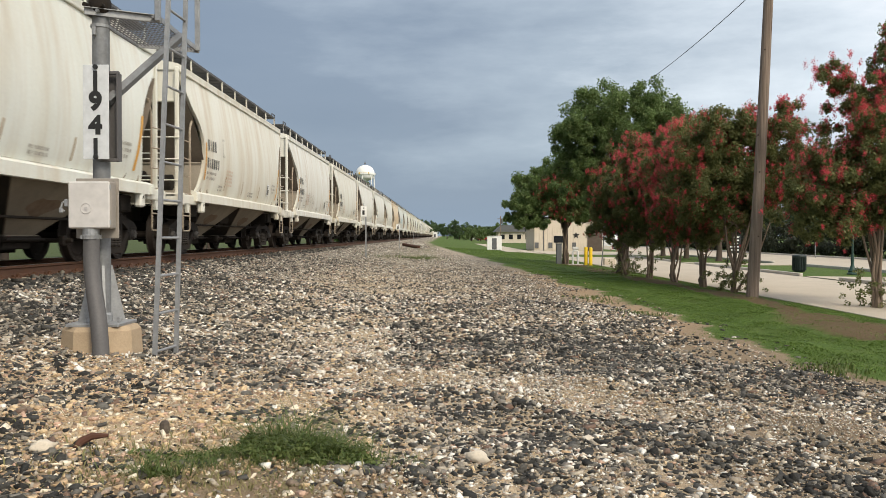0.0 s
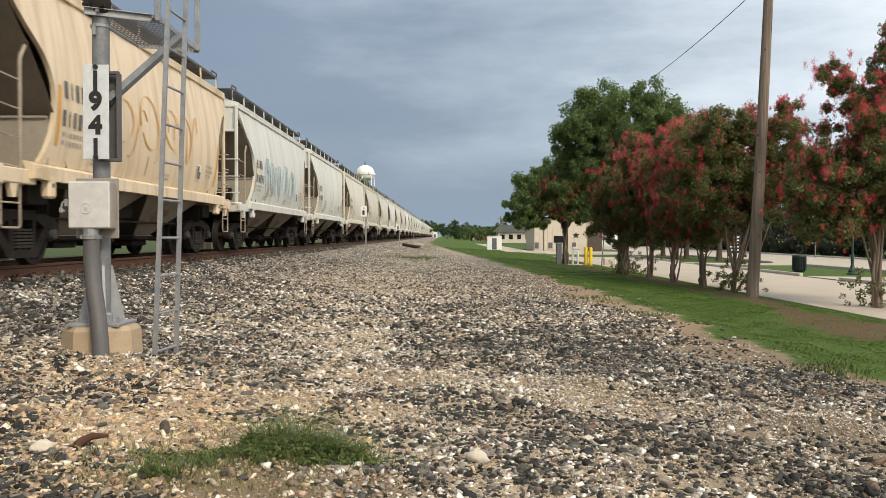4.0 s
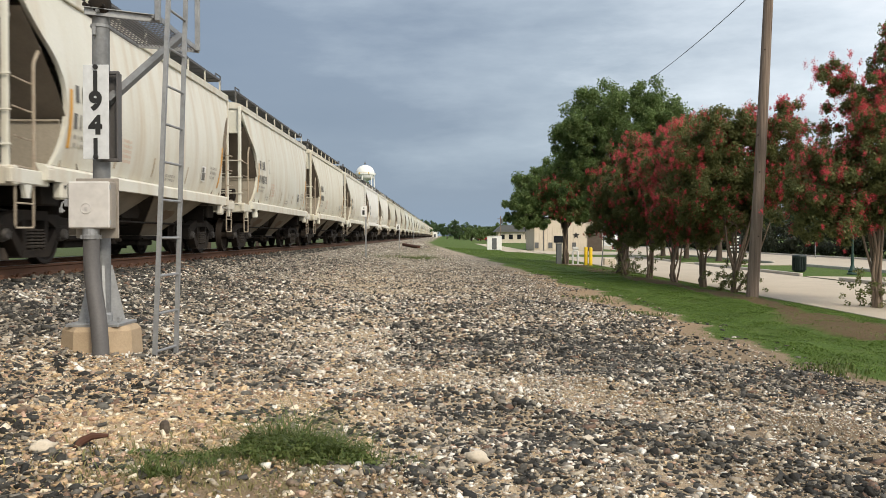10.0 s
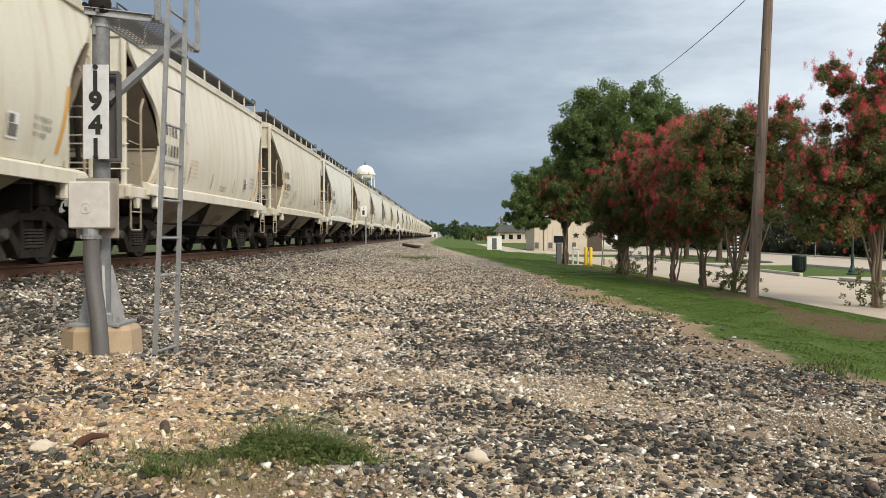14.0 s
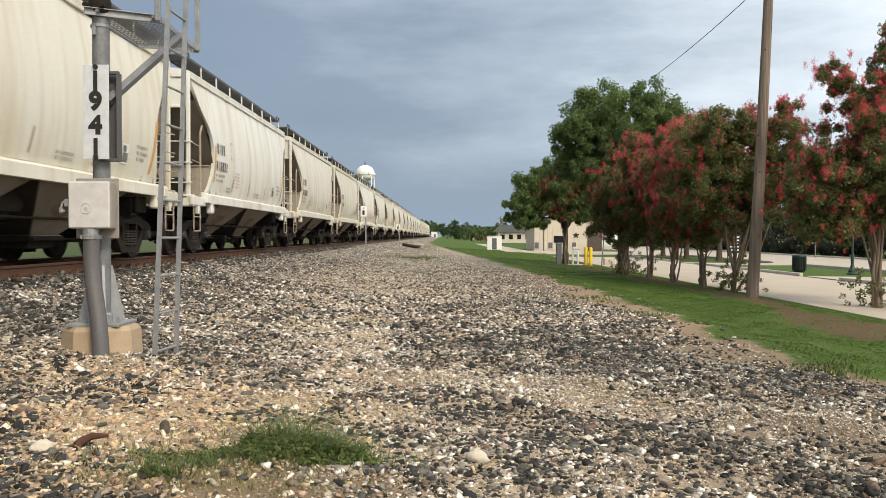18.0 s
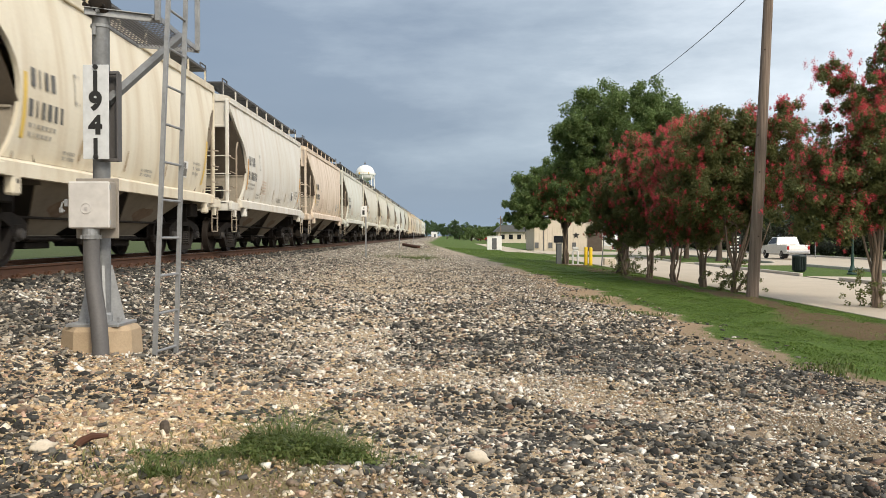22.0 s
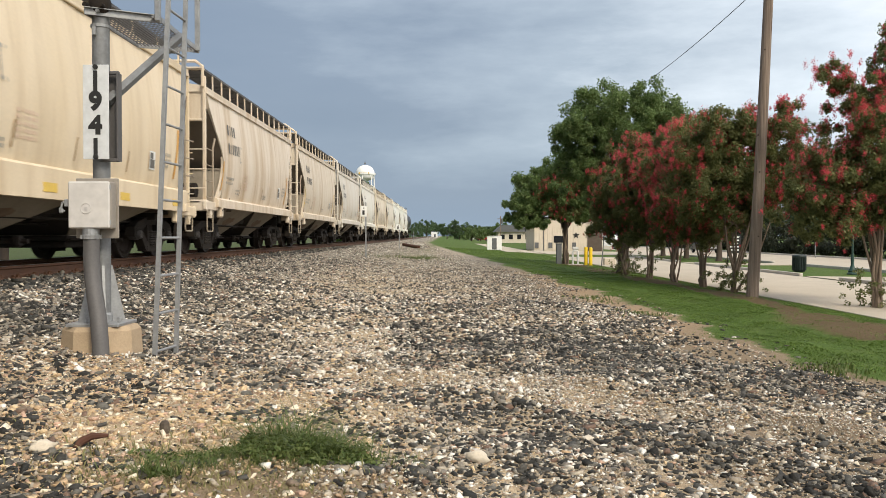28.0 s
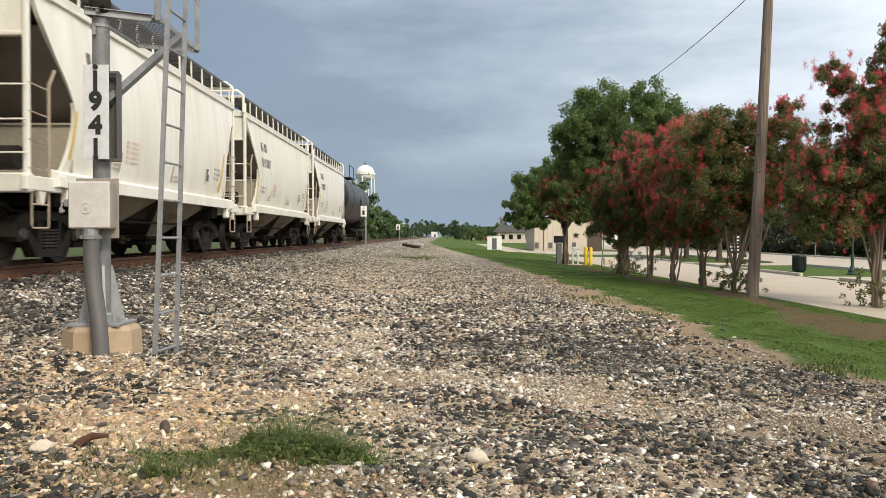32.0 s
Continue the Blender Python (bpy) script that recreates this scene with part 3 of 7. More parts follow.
def decals(st):
    """Stencils, reflector strips and dockets of one car type; the reading end is the one that leads (-y)."""
    e = st["edge"][0][1]
    out = []
    if st["angular"]:
        ink = bars(st, [(-3.95, -3.10, 2.98, 0.26, 4), (-3.95, -2.75, 2.52, 0.26, 6)], M_INK, "reporting_mark")
        strips = [(-e + 0.10, 1.55, 0.09, 0.72, 0.10), (-2.6, 1.50, 0.045, 0.34, 0.05), (0.2, 1.50, 0.045, 0.34, 0.05), (3.85, 1.50, 0.10, 0.95, 0.28)]
    else:
        ink = bars(st, [(-4.10, -3.32, 2.40, 0.25, 4), (-4.16, -3.06, 2.00, 0.23, 6)], M_INK, "reporting_mark")
        strips = [(-4.32, 1.70, 0.10, 0.86, 0.05), (-2.45, 1.55, 0.045, 0.36, 0.07), (-0.6, 1.53, 0.045, 0.36, 0.07), (1.5, 1.53, 0.045, 0.36, 0.07), (4.02, 1.58, 0.11, 1.0, 0.28)]
    out.append(("reporting_mark", ink, "black stencilled letters and numbers as bars"))
    pale = bars(st, [(-4.12, -3.3, 1.86, 0.06, 7), (-4.12, -3.4, 1.74, 0.06, 6), (-3.0, -2.6, 1.60, 0.05, 5), (-3.0, -2.6, 1.52, 0.05, 5), (0.2, 0.8, 1.60, 0.05, 7), (0.2, 0.8, 1.52, 0.05, 6),
                     (3.30, 3.85, 1.98, 0.06, 6), (3.30, 3.85, 1.87, 0.06, 5), (3.30, 3.70, 1.76, 0.06, 4), (-2.75, -2.5, 2.75, 0.05, 2), (-2.75, -2.5, 2.35, 0.05, 2), (-2.72, -2.68, 2.4, 0.35, 1)], M_INK_PALE, "data_stencil")
    out.append(("data_stencil", pale, "small faded stencil lines"))
    red = bars(st, [(-2.35, -1.75, 2.02 - 0.085 * i, 0.05, 6) for i in range(5)], M_INK_RED, "load_stencil")
    out.append(("load_stencil", red, "faded red stencil block"))
    z0, y0 = 1.66, 2.62
    out.append(("docket_panel", patch(st, y0, z0, 0.30, 0.34).mesh("docket_panel", M_WHITE), "white test docket card"))
    block = MB()
    for ya, za, w, h in ((0.03, 0.03, 0.24, 0.16), (0.03, 0.20, 0.15, 0.11)):
        block.add([(side_x(z0 + za + q, st) + 0.012, y0 + ya + p, z0 + za + q) for p, q in ((0, 0), (w, 0), (w, h), (0, h))], [(0, 1, 2, 3)])
    out.append(("docket_block", block.mesh("docket_block", M_INK), "black blocks of the test docket"))
    return out, strips


CAR_MESHES, CAR_DECALS = {}, {}


def make_hopper(style, name, stripes):
    st = {"round": STYLE_ROUND, "flat": STYLE_FLAT, "deep": STYLE_DEEP}[style]
    if style not in CAR_MESHES:
        CAR_MESHES[style] = hopper_meshes(st)
        dec, strips = decals(st)
        cols = {}
        for cn, cm in (("orange", M_STRIPE), ("yellow", M_STRIPE_Y)):
            cols[cn] = [patch(st, y, z, w, h, l).mesh("reflector_strip", cm if w > 0.06 else M_STRIPE_DULL) for y, z, w, h, l in strips]
        CAR_DECALS[style] = dec, cols
    ms = CAR_MESHES[style]
    dec, cols = CAR_DECALS[style]
    car = thing(name, pose(0, 0, 0), "", "hopper car")
    flip = pose(0, 0, 0, 0, 0, 180)
    for n in ("roof", "centre_sill", "brake_rigging", "roof_hatch"):
        part(n, ms[n], None, car)
    for n in ("side_sheet", "slope_sheet", "bolster_web", "side_sill", "end_platform", "pad_hole", "end_panel", "coupler", "air_hose", "running_board", "end_walkway", "end_brace", "handrail"):
        y = st["half"] - 0.06 if n == "handrail" else 0
        for m in (pose(0, 0, 0), flip):
            part(n, ms[n], None, car, at=m @ pose(0, y, 0))
    for y in (-1.78, 1.78):
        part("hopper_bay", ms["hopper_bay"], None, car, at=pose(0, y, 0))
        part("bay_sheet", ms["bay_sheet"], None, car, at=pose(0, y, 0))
        for m in (pose(0, y, 0), pose(0, y, 0, 0, 0, 180)):
            part("stain", ms["stain"], None, car, "brown oily stain", at=m)
        part("outlet_gate", ms["outlet_gate"], None, car, at=pose(0, y, 0))
    for m in (pose(0, 0, 0), flip):
        for s in (-1, 1):
            part("corner_post", ms["corner_post"], None, car, at=m @ pose(s * (1.36 if not st["angular"] else 1.42), st["post_y"], 0))
            part("ladder", ms["ladder"], None, car, at=m @ pose(s * 1.47, st["post_y"], 0))
            part("stirrup", ms["stirrup"], None, car, at=m @ pose(s * 1.47, st["post_y"] - 0.27, 0))
    e = edge_y(st["eave"], st)
    nb = 9 if not st["angular"] else 14
    for i in range(nb):
        y = -e + 2 * e * i / (nb - 1)
        part("bracket", ms["bracket"], None, car, at=pose(0, y, 0))
        part("bracket", ms["bracket"], None, car, at=flip @ pose(0, y, 0))
    for t in (-1, 1):
        add_truck(car, t * st["trucks"])
    tagged(part("end_marks", ms["end_marks"], None, car, "black end stencil bars", at=pose(0, -edge_y(st["eave"], st) - 0.045, 0)), kind="stuff")
    for n, me, lab in dec:
        tagged(part(n, me, None, car, lab), kind="stuff" if n.endswith("stencil") or n == "reporting_mark" else "")
    for me in cols[stripes]:
        part("reflector_strip", me, None, car, (stripes if me.materials[0] is not M_STRIPE_DULL else "dirty brown") + " reflector strip")
    return car


def graffiti(st, n, ya, yb, za, zb, seed):
    """Looping spray strokes laid on the side sheet."""
    rng = random.Random(seed * 7 + n)
    out = []
    for i in range(n):
        y0 = ya + (yb - ya) * (i + 0.5) / n
        ry, rz = (yb - ya) / n * rng.uniform(0.5, 0.95), (zb - za) / 2 * rng.uniform(0.6, 1.0)
        zc = (za + zb) / 2 + rng.uniform(-0.15, 0.15) * (zb - za)
        a0, a1, f, sk = rng.uniform(0, 6), rng.uniform(4, 8), rng.choice((1, 1, 2)), rng.uniform(-0.3, 0.3)
        w = 0.024 if zb - za > 0.8 else 0.016
        row = []
        for u in np.linspace(0, 1, 22):
            ang = a0 + a1 * u
            z = min(zb, max(za, zc + rz * math.sin(ang)))
            y = y0 + ry * math.cos(ang * f * 0.5) + sk * (z - zc)
            x = side_x(z, st) + 0.013 + 0.0006 * i
            row.append(((x, y - w, z - w * 0.4), (x, y + w, z + w * 0.4)))
        out.append(MB().grid(row))
    return out


CARS = []   # (thing, y of its centre at 0 s)
TINTS = ((0.70, 0.68, 0.58), (0.68, 0.66, 0.575), (0.72, 0.71, 0.63), (0.64, 0.62, 0.52), (0.69, 0.705, 0.65), (0.74, 0.74, 0.685))
SPECIAL = {5: (0.73, 0.60, 0.43), 6: (0.66, 0.68, 0.64), 14: (0.80, 0.79, 0.75), 19: (0.80, 0.79, 0.75), 20: (0.79, 0.77, 0.70), 37: (0.76, 0.645, 0.53), 38: (0.68, 0.69, 0.62), 36: (0.71, 0.69, 0.63), 15: (0.66, 0.65, 0.58), 16: (0.66, 0.655, 0.58), 35: (0.73, 0.67, 0.54),
           45: (0.72, 0.60, 0.43), 46: (0.70, 0.61, 0.50), 47: (0.68, 0.60, 0.49), 48: (0.66, 0.62, 0.55), 49: (0.75, 0.73, 0.66), 50: (0.72, 0.64, 0.52), 51: (0.71, 0.66, 0.57), 52: (0.79, 0.78, 0.72), 53: (0.78, 0.78, 0.70), 54: (0.78, 0.77, 0.72)}
# spray paint: car -> (strokes, y from, y to, z from, z to, colour)
SPRAY = {13: ((5, -1.45, -0.55, 1.66, 2.15, "black"), (2, -0.55, -0.25, 1.66, 2.0, "orange")), 31: ((7, 3.2, 4.2, 1.7, 2.5, "black"),), 32: ((10, -1.6, 1.9, 1.66, 2.3, "red"), (3, 0.2, 0.9, 1.7, 2.2, "orange")), 40: ((8, -2.4, -0.4, 1.75, 2.2, "red"), (9, 0.6, 3.2, 1.68, 1.95, "red")),
         50: ((9, -2.9, 1.9, 1.48, 2.5, "black"),), 5: ((8, -2.8, 2.5, 1.8, 3.0, "orange"),), 6: ((13, -2.9, 2.5, 1.72, 2.8, "teal"),), 4: ((5, -1.0, 1.0, 1.75, 2.3, "black"),), 0: ((6, -2.8, -0.6, 1.75, 2.15, "grey"),)}


def paint(car, tint, clean):
    for o in car.children:
        o.color = (*tint, clean)


def build_train():
    rng = random.Random(5)
    y = 30.35 - 2 * 12.78
    first = {}
    for k in range(-2, 55):
        style = "round" if k < 45 else "deep" if k == 45 else "flat"
        stripes = "yellow" if k in (35, 37, 47, 52, 53, 54) else "orange"
        L = {"round": 12.78, "deep": 12.30, "flat": 12.70}[style]
        key = style, stripes
        if key not in first:
            car = first[key] = make_hopper(style, "hopper_car", stripes)
        else:
            before = first[key]
            car = copy_thing(before, pose(0, 0, 0))
            for o in car.children_recursive:
                if o.name.startswith("wheelset"):
                    WHEELSETS[1 if o.matrix_basis.translation.y > 0 else -1].append(o)
        tint = SPECIAL.get(k) or TINTS[rng.randrange(len(TINTS))]
        paint(car, tint, 0.1 if k in (5, 37, 46, 47, 50) else 0.95 if k in (14, 19, 20, 52, 53, 54) else 0.6)
        shade = "rust-stained cream" if k in (5, 37, 46, 47, 50) else "clean off-white" if k in (14, 19, 20, 52, 53, 54) else "weathered cream"
        st = {"round": STYLE_ROUND, "flat": STYLE_FLAT, "deep": STYLE_DEEP}[style]
        for strokes, ya, yb, za, zb, col in SPRAY.get(k, ()):
            for stroke in graffiti(st, strokes, ya, yb, za, zb, k):
                part("spray_stroke", stroke, {"black": M_SPRAY_BLACK, "red": M_SPRAY_RED, "teal": M_SPRAY_TEAL, "orange": M_STRIPE, "grey": M_INK_PALE}[col], car, col + " sprayed scribble")
        if style == "deep":
            for yr in (-4.2, -1.4, 1.4, 4.2):
                part("sill_reflector", MB().box((1.573, yr, 1.10), (0.008, 0.42, 0.13)), M_STRIPE_Y, car, "yellow sill reflector")
        tagged(car, shade + (" two-bay covered hopper rail car with curved sides" if style != "flat" else " two-bay covered hopper rail car with angled side ends"), "hopper car", "cars of the freight train")
        CARS.append((car, y + L / 2))
        y += L
    tank = make_tank_car()
    CARS.append((tank, y + 8.55))


def make_tank_car():
    car = thing("tank_car", pose(0, 0, 0), "black tank car at the tail of the freight train", "tank car", "cars of the freight train")
    r, z = 1.50, 2.75
    mb = MB()
    prof = [(0.05, -7.9), (0.8, -7.78), (1.25, -7.55), (1.46, -7.25), (r, -6.9)]
    prof += [(r, y) for y in (-4.2, -4.18)] + [(r + 0.02, -4.17), (r + 0.02, -4.07), (r, -4.06), (r, 0), (r, 4.06), (r + 0.02, 4.07), (r + 0.02, 4.17), (r, 4.18), (r, 6.9)] + [(a, -b) for a, b in reversed(prof[:4])]
    mb.lathe(prof, (0, 0, z), 32, 1)
    part("tank", mb, M_TANK, car, smooth=True)
    mb = MB()
    mb.lathe([(0.45, z + r - 0.05), (0.45, z + r + 0.28), (0.40, z + r + 0.34)], n=16)
    part("valve_housing", mb, M_TANK, car)
    mb = MB()
    for s in (-1, 1):
        mb.tube([(s * 0.9, -1.3, z + r - 0.1), (s * 0.9, -1.3, z + r + 0.75), (s * 0.9, 1.3, z + r + 0.75), (s * 0.9, 1.3, z + r - 0.1)], 0.025, 6)
    part("top_platform", mb.box((0, 0, z + r - 0.02), (2.0, 2.5, 0.05)), M_TANK, car)
    for t in (-1, 1):
        mb = MB()
        mb.box((0, t * 7.2, 1.05), (0.4, 2.8, 0.4), 0.03).box((0, t * 8.3, 1.10), (2.9, 0.16, 0.26), 0.02)
        mb.box((0, t * 6.1, 1.25), (2.2, 0.5, 0.5), 0.05)
        mb.box((0, t * 8.65, 0.86), (0.16, 0.6, 0.16), 0.02)
        part("stub_sill", mb, M_GRIME, car)
        mb = MB()
        for s in (-1, 1):
            mb.tube([(s * 1.4, t * 8.3, 1.1), (s * 1.4, t * 8.3, 2.2), (0, t * 8.3, 2.2)], 0.022, 6)
        part("end_railing", mb, M_TANK, car)
        add_truck(car, t * 6.3)
    for s in (-1, 1):
        mb = MB()
        for y in (-0.25, 0.25):
            mb.tube([(s * 1.52, y, 1.0), (s * 1.52, y, z), (s * 0.9, y, z + r - 0.1)], 0.02, 6)
        for i in range(7):
            mb.tube([(s * 1.52, -0.25, 1.1 + 0.3 * i), (s * 1.52, 0.25, 1.1 + 0.3 * i)], 0.014, 5)
        part("ladder", mb, M_TANK, car)
    return car


def motions():
    for car, x, y0, v in VEHICLES:
        walk(car, [(t, pose(x, y0 + v * t, -0.60)) for t in (0, 32)])
    for car, y0 in CARS:
        walk(car, [(t, pose(TRACK_X, y0 - w, RAIL_Z)) for t, w in WAY])
    ts = np.arange(0, 961) / 30.0
    ws = np.interp(ts, [a for a, _ in WAY], [b for _, b in WAY])
    for end, sets in WHEELSETS.items():
        walk(sets[0], [(t, pose(0, end * 0.889, WHEEL_R) @ Matrix.Rotation(w / WHEEL_R, 4, "X")) for t, w in zip(ts, ws)])
        keys = sets[0].animation_data
        for o in sets[1:]:
            o.rotation_mode = "QUATERNION"
            o.animation_data_create()
            o.animation_data.action = keys.action
            o.animation_data.action_slot = keys.action_slot

# ---- ground ----
PROFILE = ((-1500, -0.3), (-40, -0.3), (-14, -0.2), (-10.8, 0.15), (-9.3, 0.57), (-8.6, 0.617), (-5.35, 0.617), (-5.0, 0.575), (-3.7, 0.31), (-2.85, 0.2), (-1.5, 0.08), (0, 0.0), (2, -0.10),
           (4, -0.2), (5.5, -0.3), (8, -0.4), (9.2, -0.5), (16, -0.58), (20, -0.64), (60, -0.65), (1500, -0.65))
PX, PZ = [p[0] for p in PROFILE], [p[1] for p in PROFILE]


def rough_at(x, y):
    """Gentle unevenness of the ground, none on the track bed."""
    x, y = np.asarray(x, float), np.asarray(y, float)
    w = np.clip((x + 5.6) / 1.5, 0, 1) * np.clip((60 - y) / 30, 0, 1) * np.clip((8.6 - x) / 0.6, 0, 1)
    return w * (0.030 * np.sin(1.3 * x + 0.7 * y) + 0.025 * np.sin(2.9 * y - 1.7 * x + 1) + 0.018 * np.sin(4.1 * x + 3.3 * y + 2) + 0.012 * np.sin(7.3 * x - 5.1 * y))


def ground_z(x, y):
    return np.interp(x, PX, PZ) + rough_at(x, y)


# zones of the gravel strip: centre x, y, half sizes, strength of (dark ballast, pale stones, bare fines)
ZONES = ((-1.19, 6.17, 0.34, 0.24, -0.8, -0.7, 1.35), (-0.36, 6.05, 0.28, 0.24, -0.9, -0.2, 0.8), (-0.10, 7.75, 0.95, 0.38, -0.9, -0.1, 1.1), (0.9, 7.1, 0.9, 0.6, -0.60, -0.2, 0.6),
         (2.6, 6.3, 1.0, 0.9, -0.15, -0.5, 0.6), (-1.85, 5.0, 0.75, 0.42, -0.55, 0.45, 0.2), (-2.5, 6.0, 0.6, 0.5, 0.05, 0.35, 0.0), (-1.15, 3.95, 0.75, 0.36, -0.5, -0.45, 0.8), (-2.25, 4.35, 0.5, 0.35, -0.35, 0.3, 0.0),
         (0.62, 5.55, 0.45, 0.42, 0.35, -0.2, -0.3), (1.1, 9.5, 1.7, 1.2, 0.45, -0.25, -0.5), (-0.95, 8.9, 0.6, 1.3, -0.40, 0.0, 0.1), (-2.0, 8.0, 0.75, 0.8, 0.15, -0.1, -0.3), (-0.55, 6.9, 0.55, 0.5, -0.35, 0.0, 0.2), (-1.8, 10.9, 1.0, 0.28, -0.5, 0.1, 0.6), (3.6, 11.0, 0.8, 1.4, -0.1, -0.3, 0.6))


def zone(x, y, k):
    """Sum of the zones' strengths of kind k at points of the plan."""
    out = np.zeros_like(x)
    for cx, cy, rx, ry, *w in ZONES:
        out += w[k] * np.exp(-(((x - cx) / rx) ** 2 + ((y - cy) / ry) ** 2) ** 1.5)
    return out


VERGE = ((-40, 4.4), (8, 4.45), (10, 4.2), (12, 4.1), (17, 4.25), (20, 4.05), (25, 3.75), (33, 3.35), (45, 2.9), (62, 1.7), (80, 0.5), (105, -0.9), (140, -2.2), (5000, -2.6))


def verge_x(y):
    """Where the grass begins."""
    y = np.asarray(y, float)
    return np.interp(y, [v[0] for v in VERGE], [v[1] for v in VERGE]) + (0.16 * np.sin(y * 0.9) + 0.13 * np.sin(y * 2.3 + 1) + 0.07 * np.sin(y * 6.1)) * np.clip((70 - y) / 30, 0, 1)


def mat_ground():
    m, n = mat_new("gravel_dirt_and_grass")
    c = n.coords("Object")
    sep = n.put("ShaderNodeSeparateXYZ", Vector=c)
    px, py = sep.outputs[0], sep.outputs[1]
    mask = n.put("ShaderNodeVertexColor")
    mask.layer_name = "cover"
    msep = n.put("ShaderNodeSeparateColor", Color=mask.outputs[0])

    def band(v, a, b):
        """0 below a, 1 above b."""
        r = n.put("ShaderNodeMapRange", Value=v)
        r.inputs[1].default_value, r.inputs[2].default_value = a, b
        return r.outputs[0]

    wob = n.math("MULTIPLY", n.math("SUBTRACT", n.noise(0.55, 5, 0.6, c), 0.5), 1.6)
    x = n.math("ADD", px, wob)
    pebble = n.put("ShaderNodeTexVoronoi", Vector=c, Scale=30.0)
    crumb = n.put("ShaderNodeTexVoronoi", Vector=c, Scale=95.0)
    grit = n.put("ShaderNodeTexVoronoi", Vector=c, Scale=210.0)
    tone = n.ramp(pebble.outputs["Color"], [(0.0, (0.07, 0.066, 0.06)), (0.30, (0.13, 0.12, 0.105)), (0.5, (0.28, 0.25, 0.205)), (0.7, (0.50, 0.44, 0.35)), (1.0, (0.74, 0.68, 0.58))])
    spec = n.ramp(crumb.outputs["Color"], [(0.0, (0.12, 0.10, 0.08)), (0.25, (0.36, 0.28, 0.19)), (0.6, (0.56, 0.45, 0.31)), (1.0, (0.78, 0.69, 0.54))])
    spec2 = n.ramp(grit.outputs["Color"], [(0.0, (0.24, 0.18, 0.12)), (0.5, (0.52, 0.41, 0.27)), (1.0, (0.74, 0.63, 0.46))])
    sand = n.mix(n.noise(7, 5, 0.65, c), (0.47, 0.36, 0.225), (0.64, 0.51, 0.335))
    fines = n.mix(0.6, sand, n.mix(0.5, spec, spec2))
    tan = n.mix(n.noise(5, 5, 0.65, c), (0.115, 0.088, 0.063), (0.23, 0.178, 0.128))
    tan = n.mix(0.5, tan, n.mix(1.0, n.mix(0.5, spec, spec2), (0.56, 0.52, 0.48), "MULTIPLY"))
    soil = n.mix(0.4, n.mix(n.noise(3, 5, 0.6, c), (0.15, 0.105, 0.070), (0.27, 0.195, 0.13)), n.mix(1.0, n.mix(0.5, spec, spec2), (0.5, 0.46, 0.42), "MULTIPLY"))
    # pale crushed fines on the track's side, tan dirt towards the grass, brown soil round the weeds
    gravel = n.mix(n.math("MULTIPLY", band(x, 0.2, 2.4), 0.85), fines, tan)
    near = n.math("MULTIPLY", n.math("SUBTRACT", 1.0, band(n.math("ADD", py, n.math("MULTIPLY", wob, 0.3)), 4.35, 4.85)), n.math("SUBTRACT", 1.0, band(n.math("ABSOLUTE", n.math("ADD", px, 0.95)), 0.75, 1.25)))
    near = n.math("MULTIPLY", near, band(n.math("ADD", py, wob), 2.4, 3.2))
    gravel = n.mix(n.math("MULTIPLY", near, 0.8), gravel, soil)
    grey = n.mix(0.25, tone, (0.16, 0.155, 0.145))
    gravel = n.mix(n.math("MULTIPLY", band(py, 14.0, 30.0), 0.75), gravel, n.mix(1.0, tone, (0.92, 0.93, 0.95), "MULTIPLY"))
    gravel = n.mix(n.math("MULTIPLY", band(n.math("MULTIPLY", x, -1.0), 2.4, 4.2), 0.9), gravel, grey)
    # worn way of finer pale dirt further off, with weedy islands towards the track
    path = n.math("MULTIPLY", band(py, 40.0, 58.0), band(px, -1.9, -0.6))
    worn_way = n.ramp(n.noise(0.8, 5, 0.7, c), [(0.32, 0.3), (0.60, 0.95)])
    gravel = n.mix(n.math("MULTIPLY", path, worn_way), gravel, n.mix(n.noise(6, 5, 0.75, c), (0.27, 0.22, 0.165), (0.55, 0.47, 0.375)))
    tufts = n.ramp(n.noise(0.30, 6, 0.75, c), [(0.47, 0.0), (0.57, 0.85)])
    gravel = n.mix(n.math("MULTIPLY", tufts, n.math("MULTIPLY", band(py, 36.0, 44.0), n.math("MULTIPLY", band(px, -3.6, -2.8), n.math("SUBTRACT", 1.0, band(px, -1.0, 0.0))))), gravel, (0.12, 0.145, 0.05))
    dirt = n.mix(n.noise(4, 5, 0.7, c), (0.23, 0.14, 0.072), (0.39, 0.265, 0.155))
    dirt = n.mix(0.35, dirt, n.mix(0.5, spec, spec2))
    gravel = n.mix(1.0, n.mix(msep.outputs[1], gravel, dirt), (0.80, 0.79, 0.78), "MULTIPLY")
    g1 = n.mix(n.noise(1.2, 5, 0.65, c), (0.048, 0.092, 0.014), (0.098, 0.152, 0.030))
    grass = n.mix(0.6, g1, n.mix(1.0, g1, n.ramp(n.noise(22, 6, 0.85, c), [(0.3, 0.3), (0.7, 1.5)]), "MULTIPLY"))
    dry = n.ramp(n.noise(0.9, 6, 0.7, c), [(0.50, 0.0), (0.68, 0.5)])
    grass = n.mix(dry, grass, (0.135, 0.125, 0.045))
    brown = n.mix(n.noise(12, 5, 0.7, c), (0.060, 0.036, 0.020), (0.165, 0.105, 0.062))
    grass = n.mix(n.math("MULTIPLY", band(n.math("ADD", msep.outputs[2], n.math("MULTIPLY", n.math("SUBTRACT", n.noise(9, 5, 0.75, c), 0.5), 0.7)), 0.35, 0.65), 0.9), grass, brown)
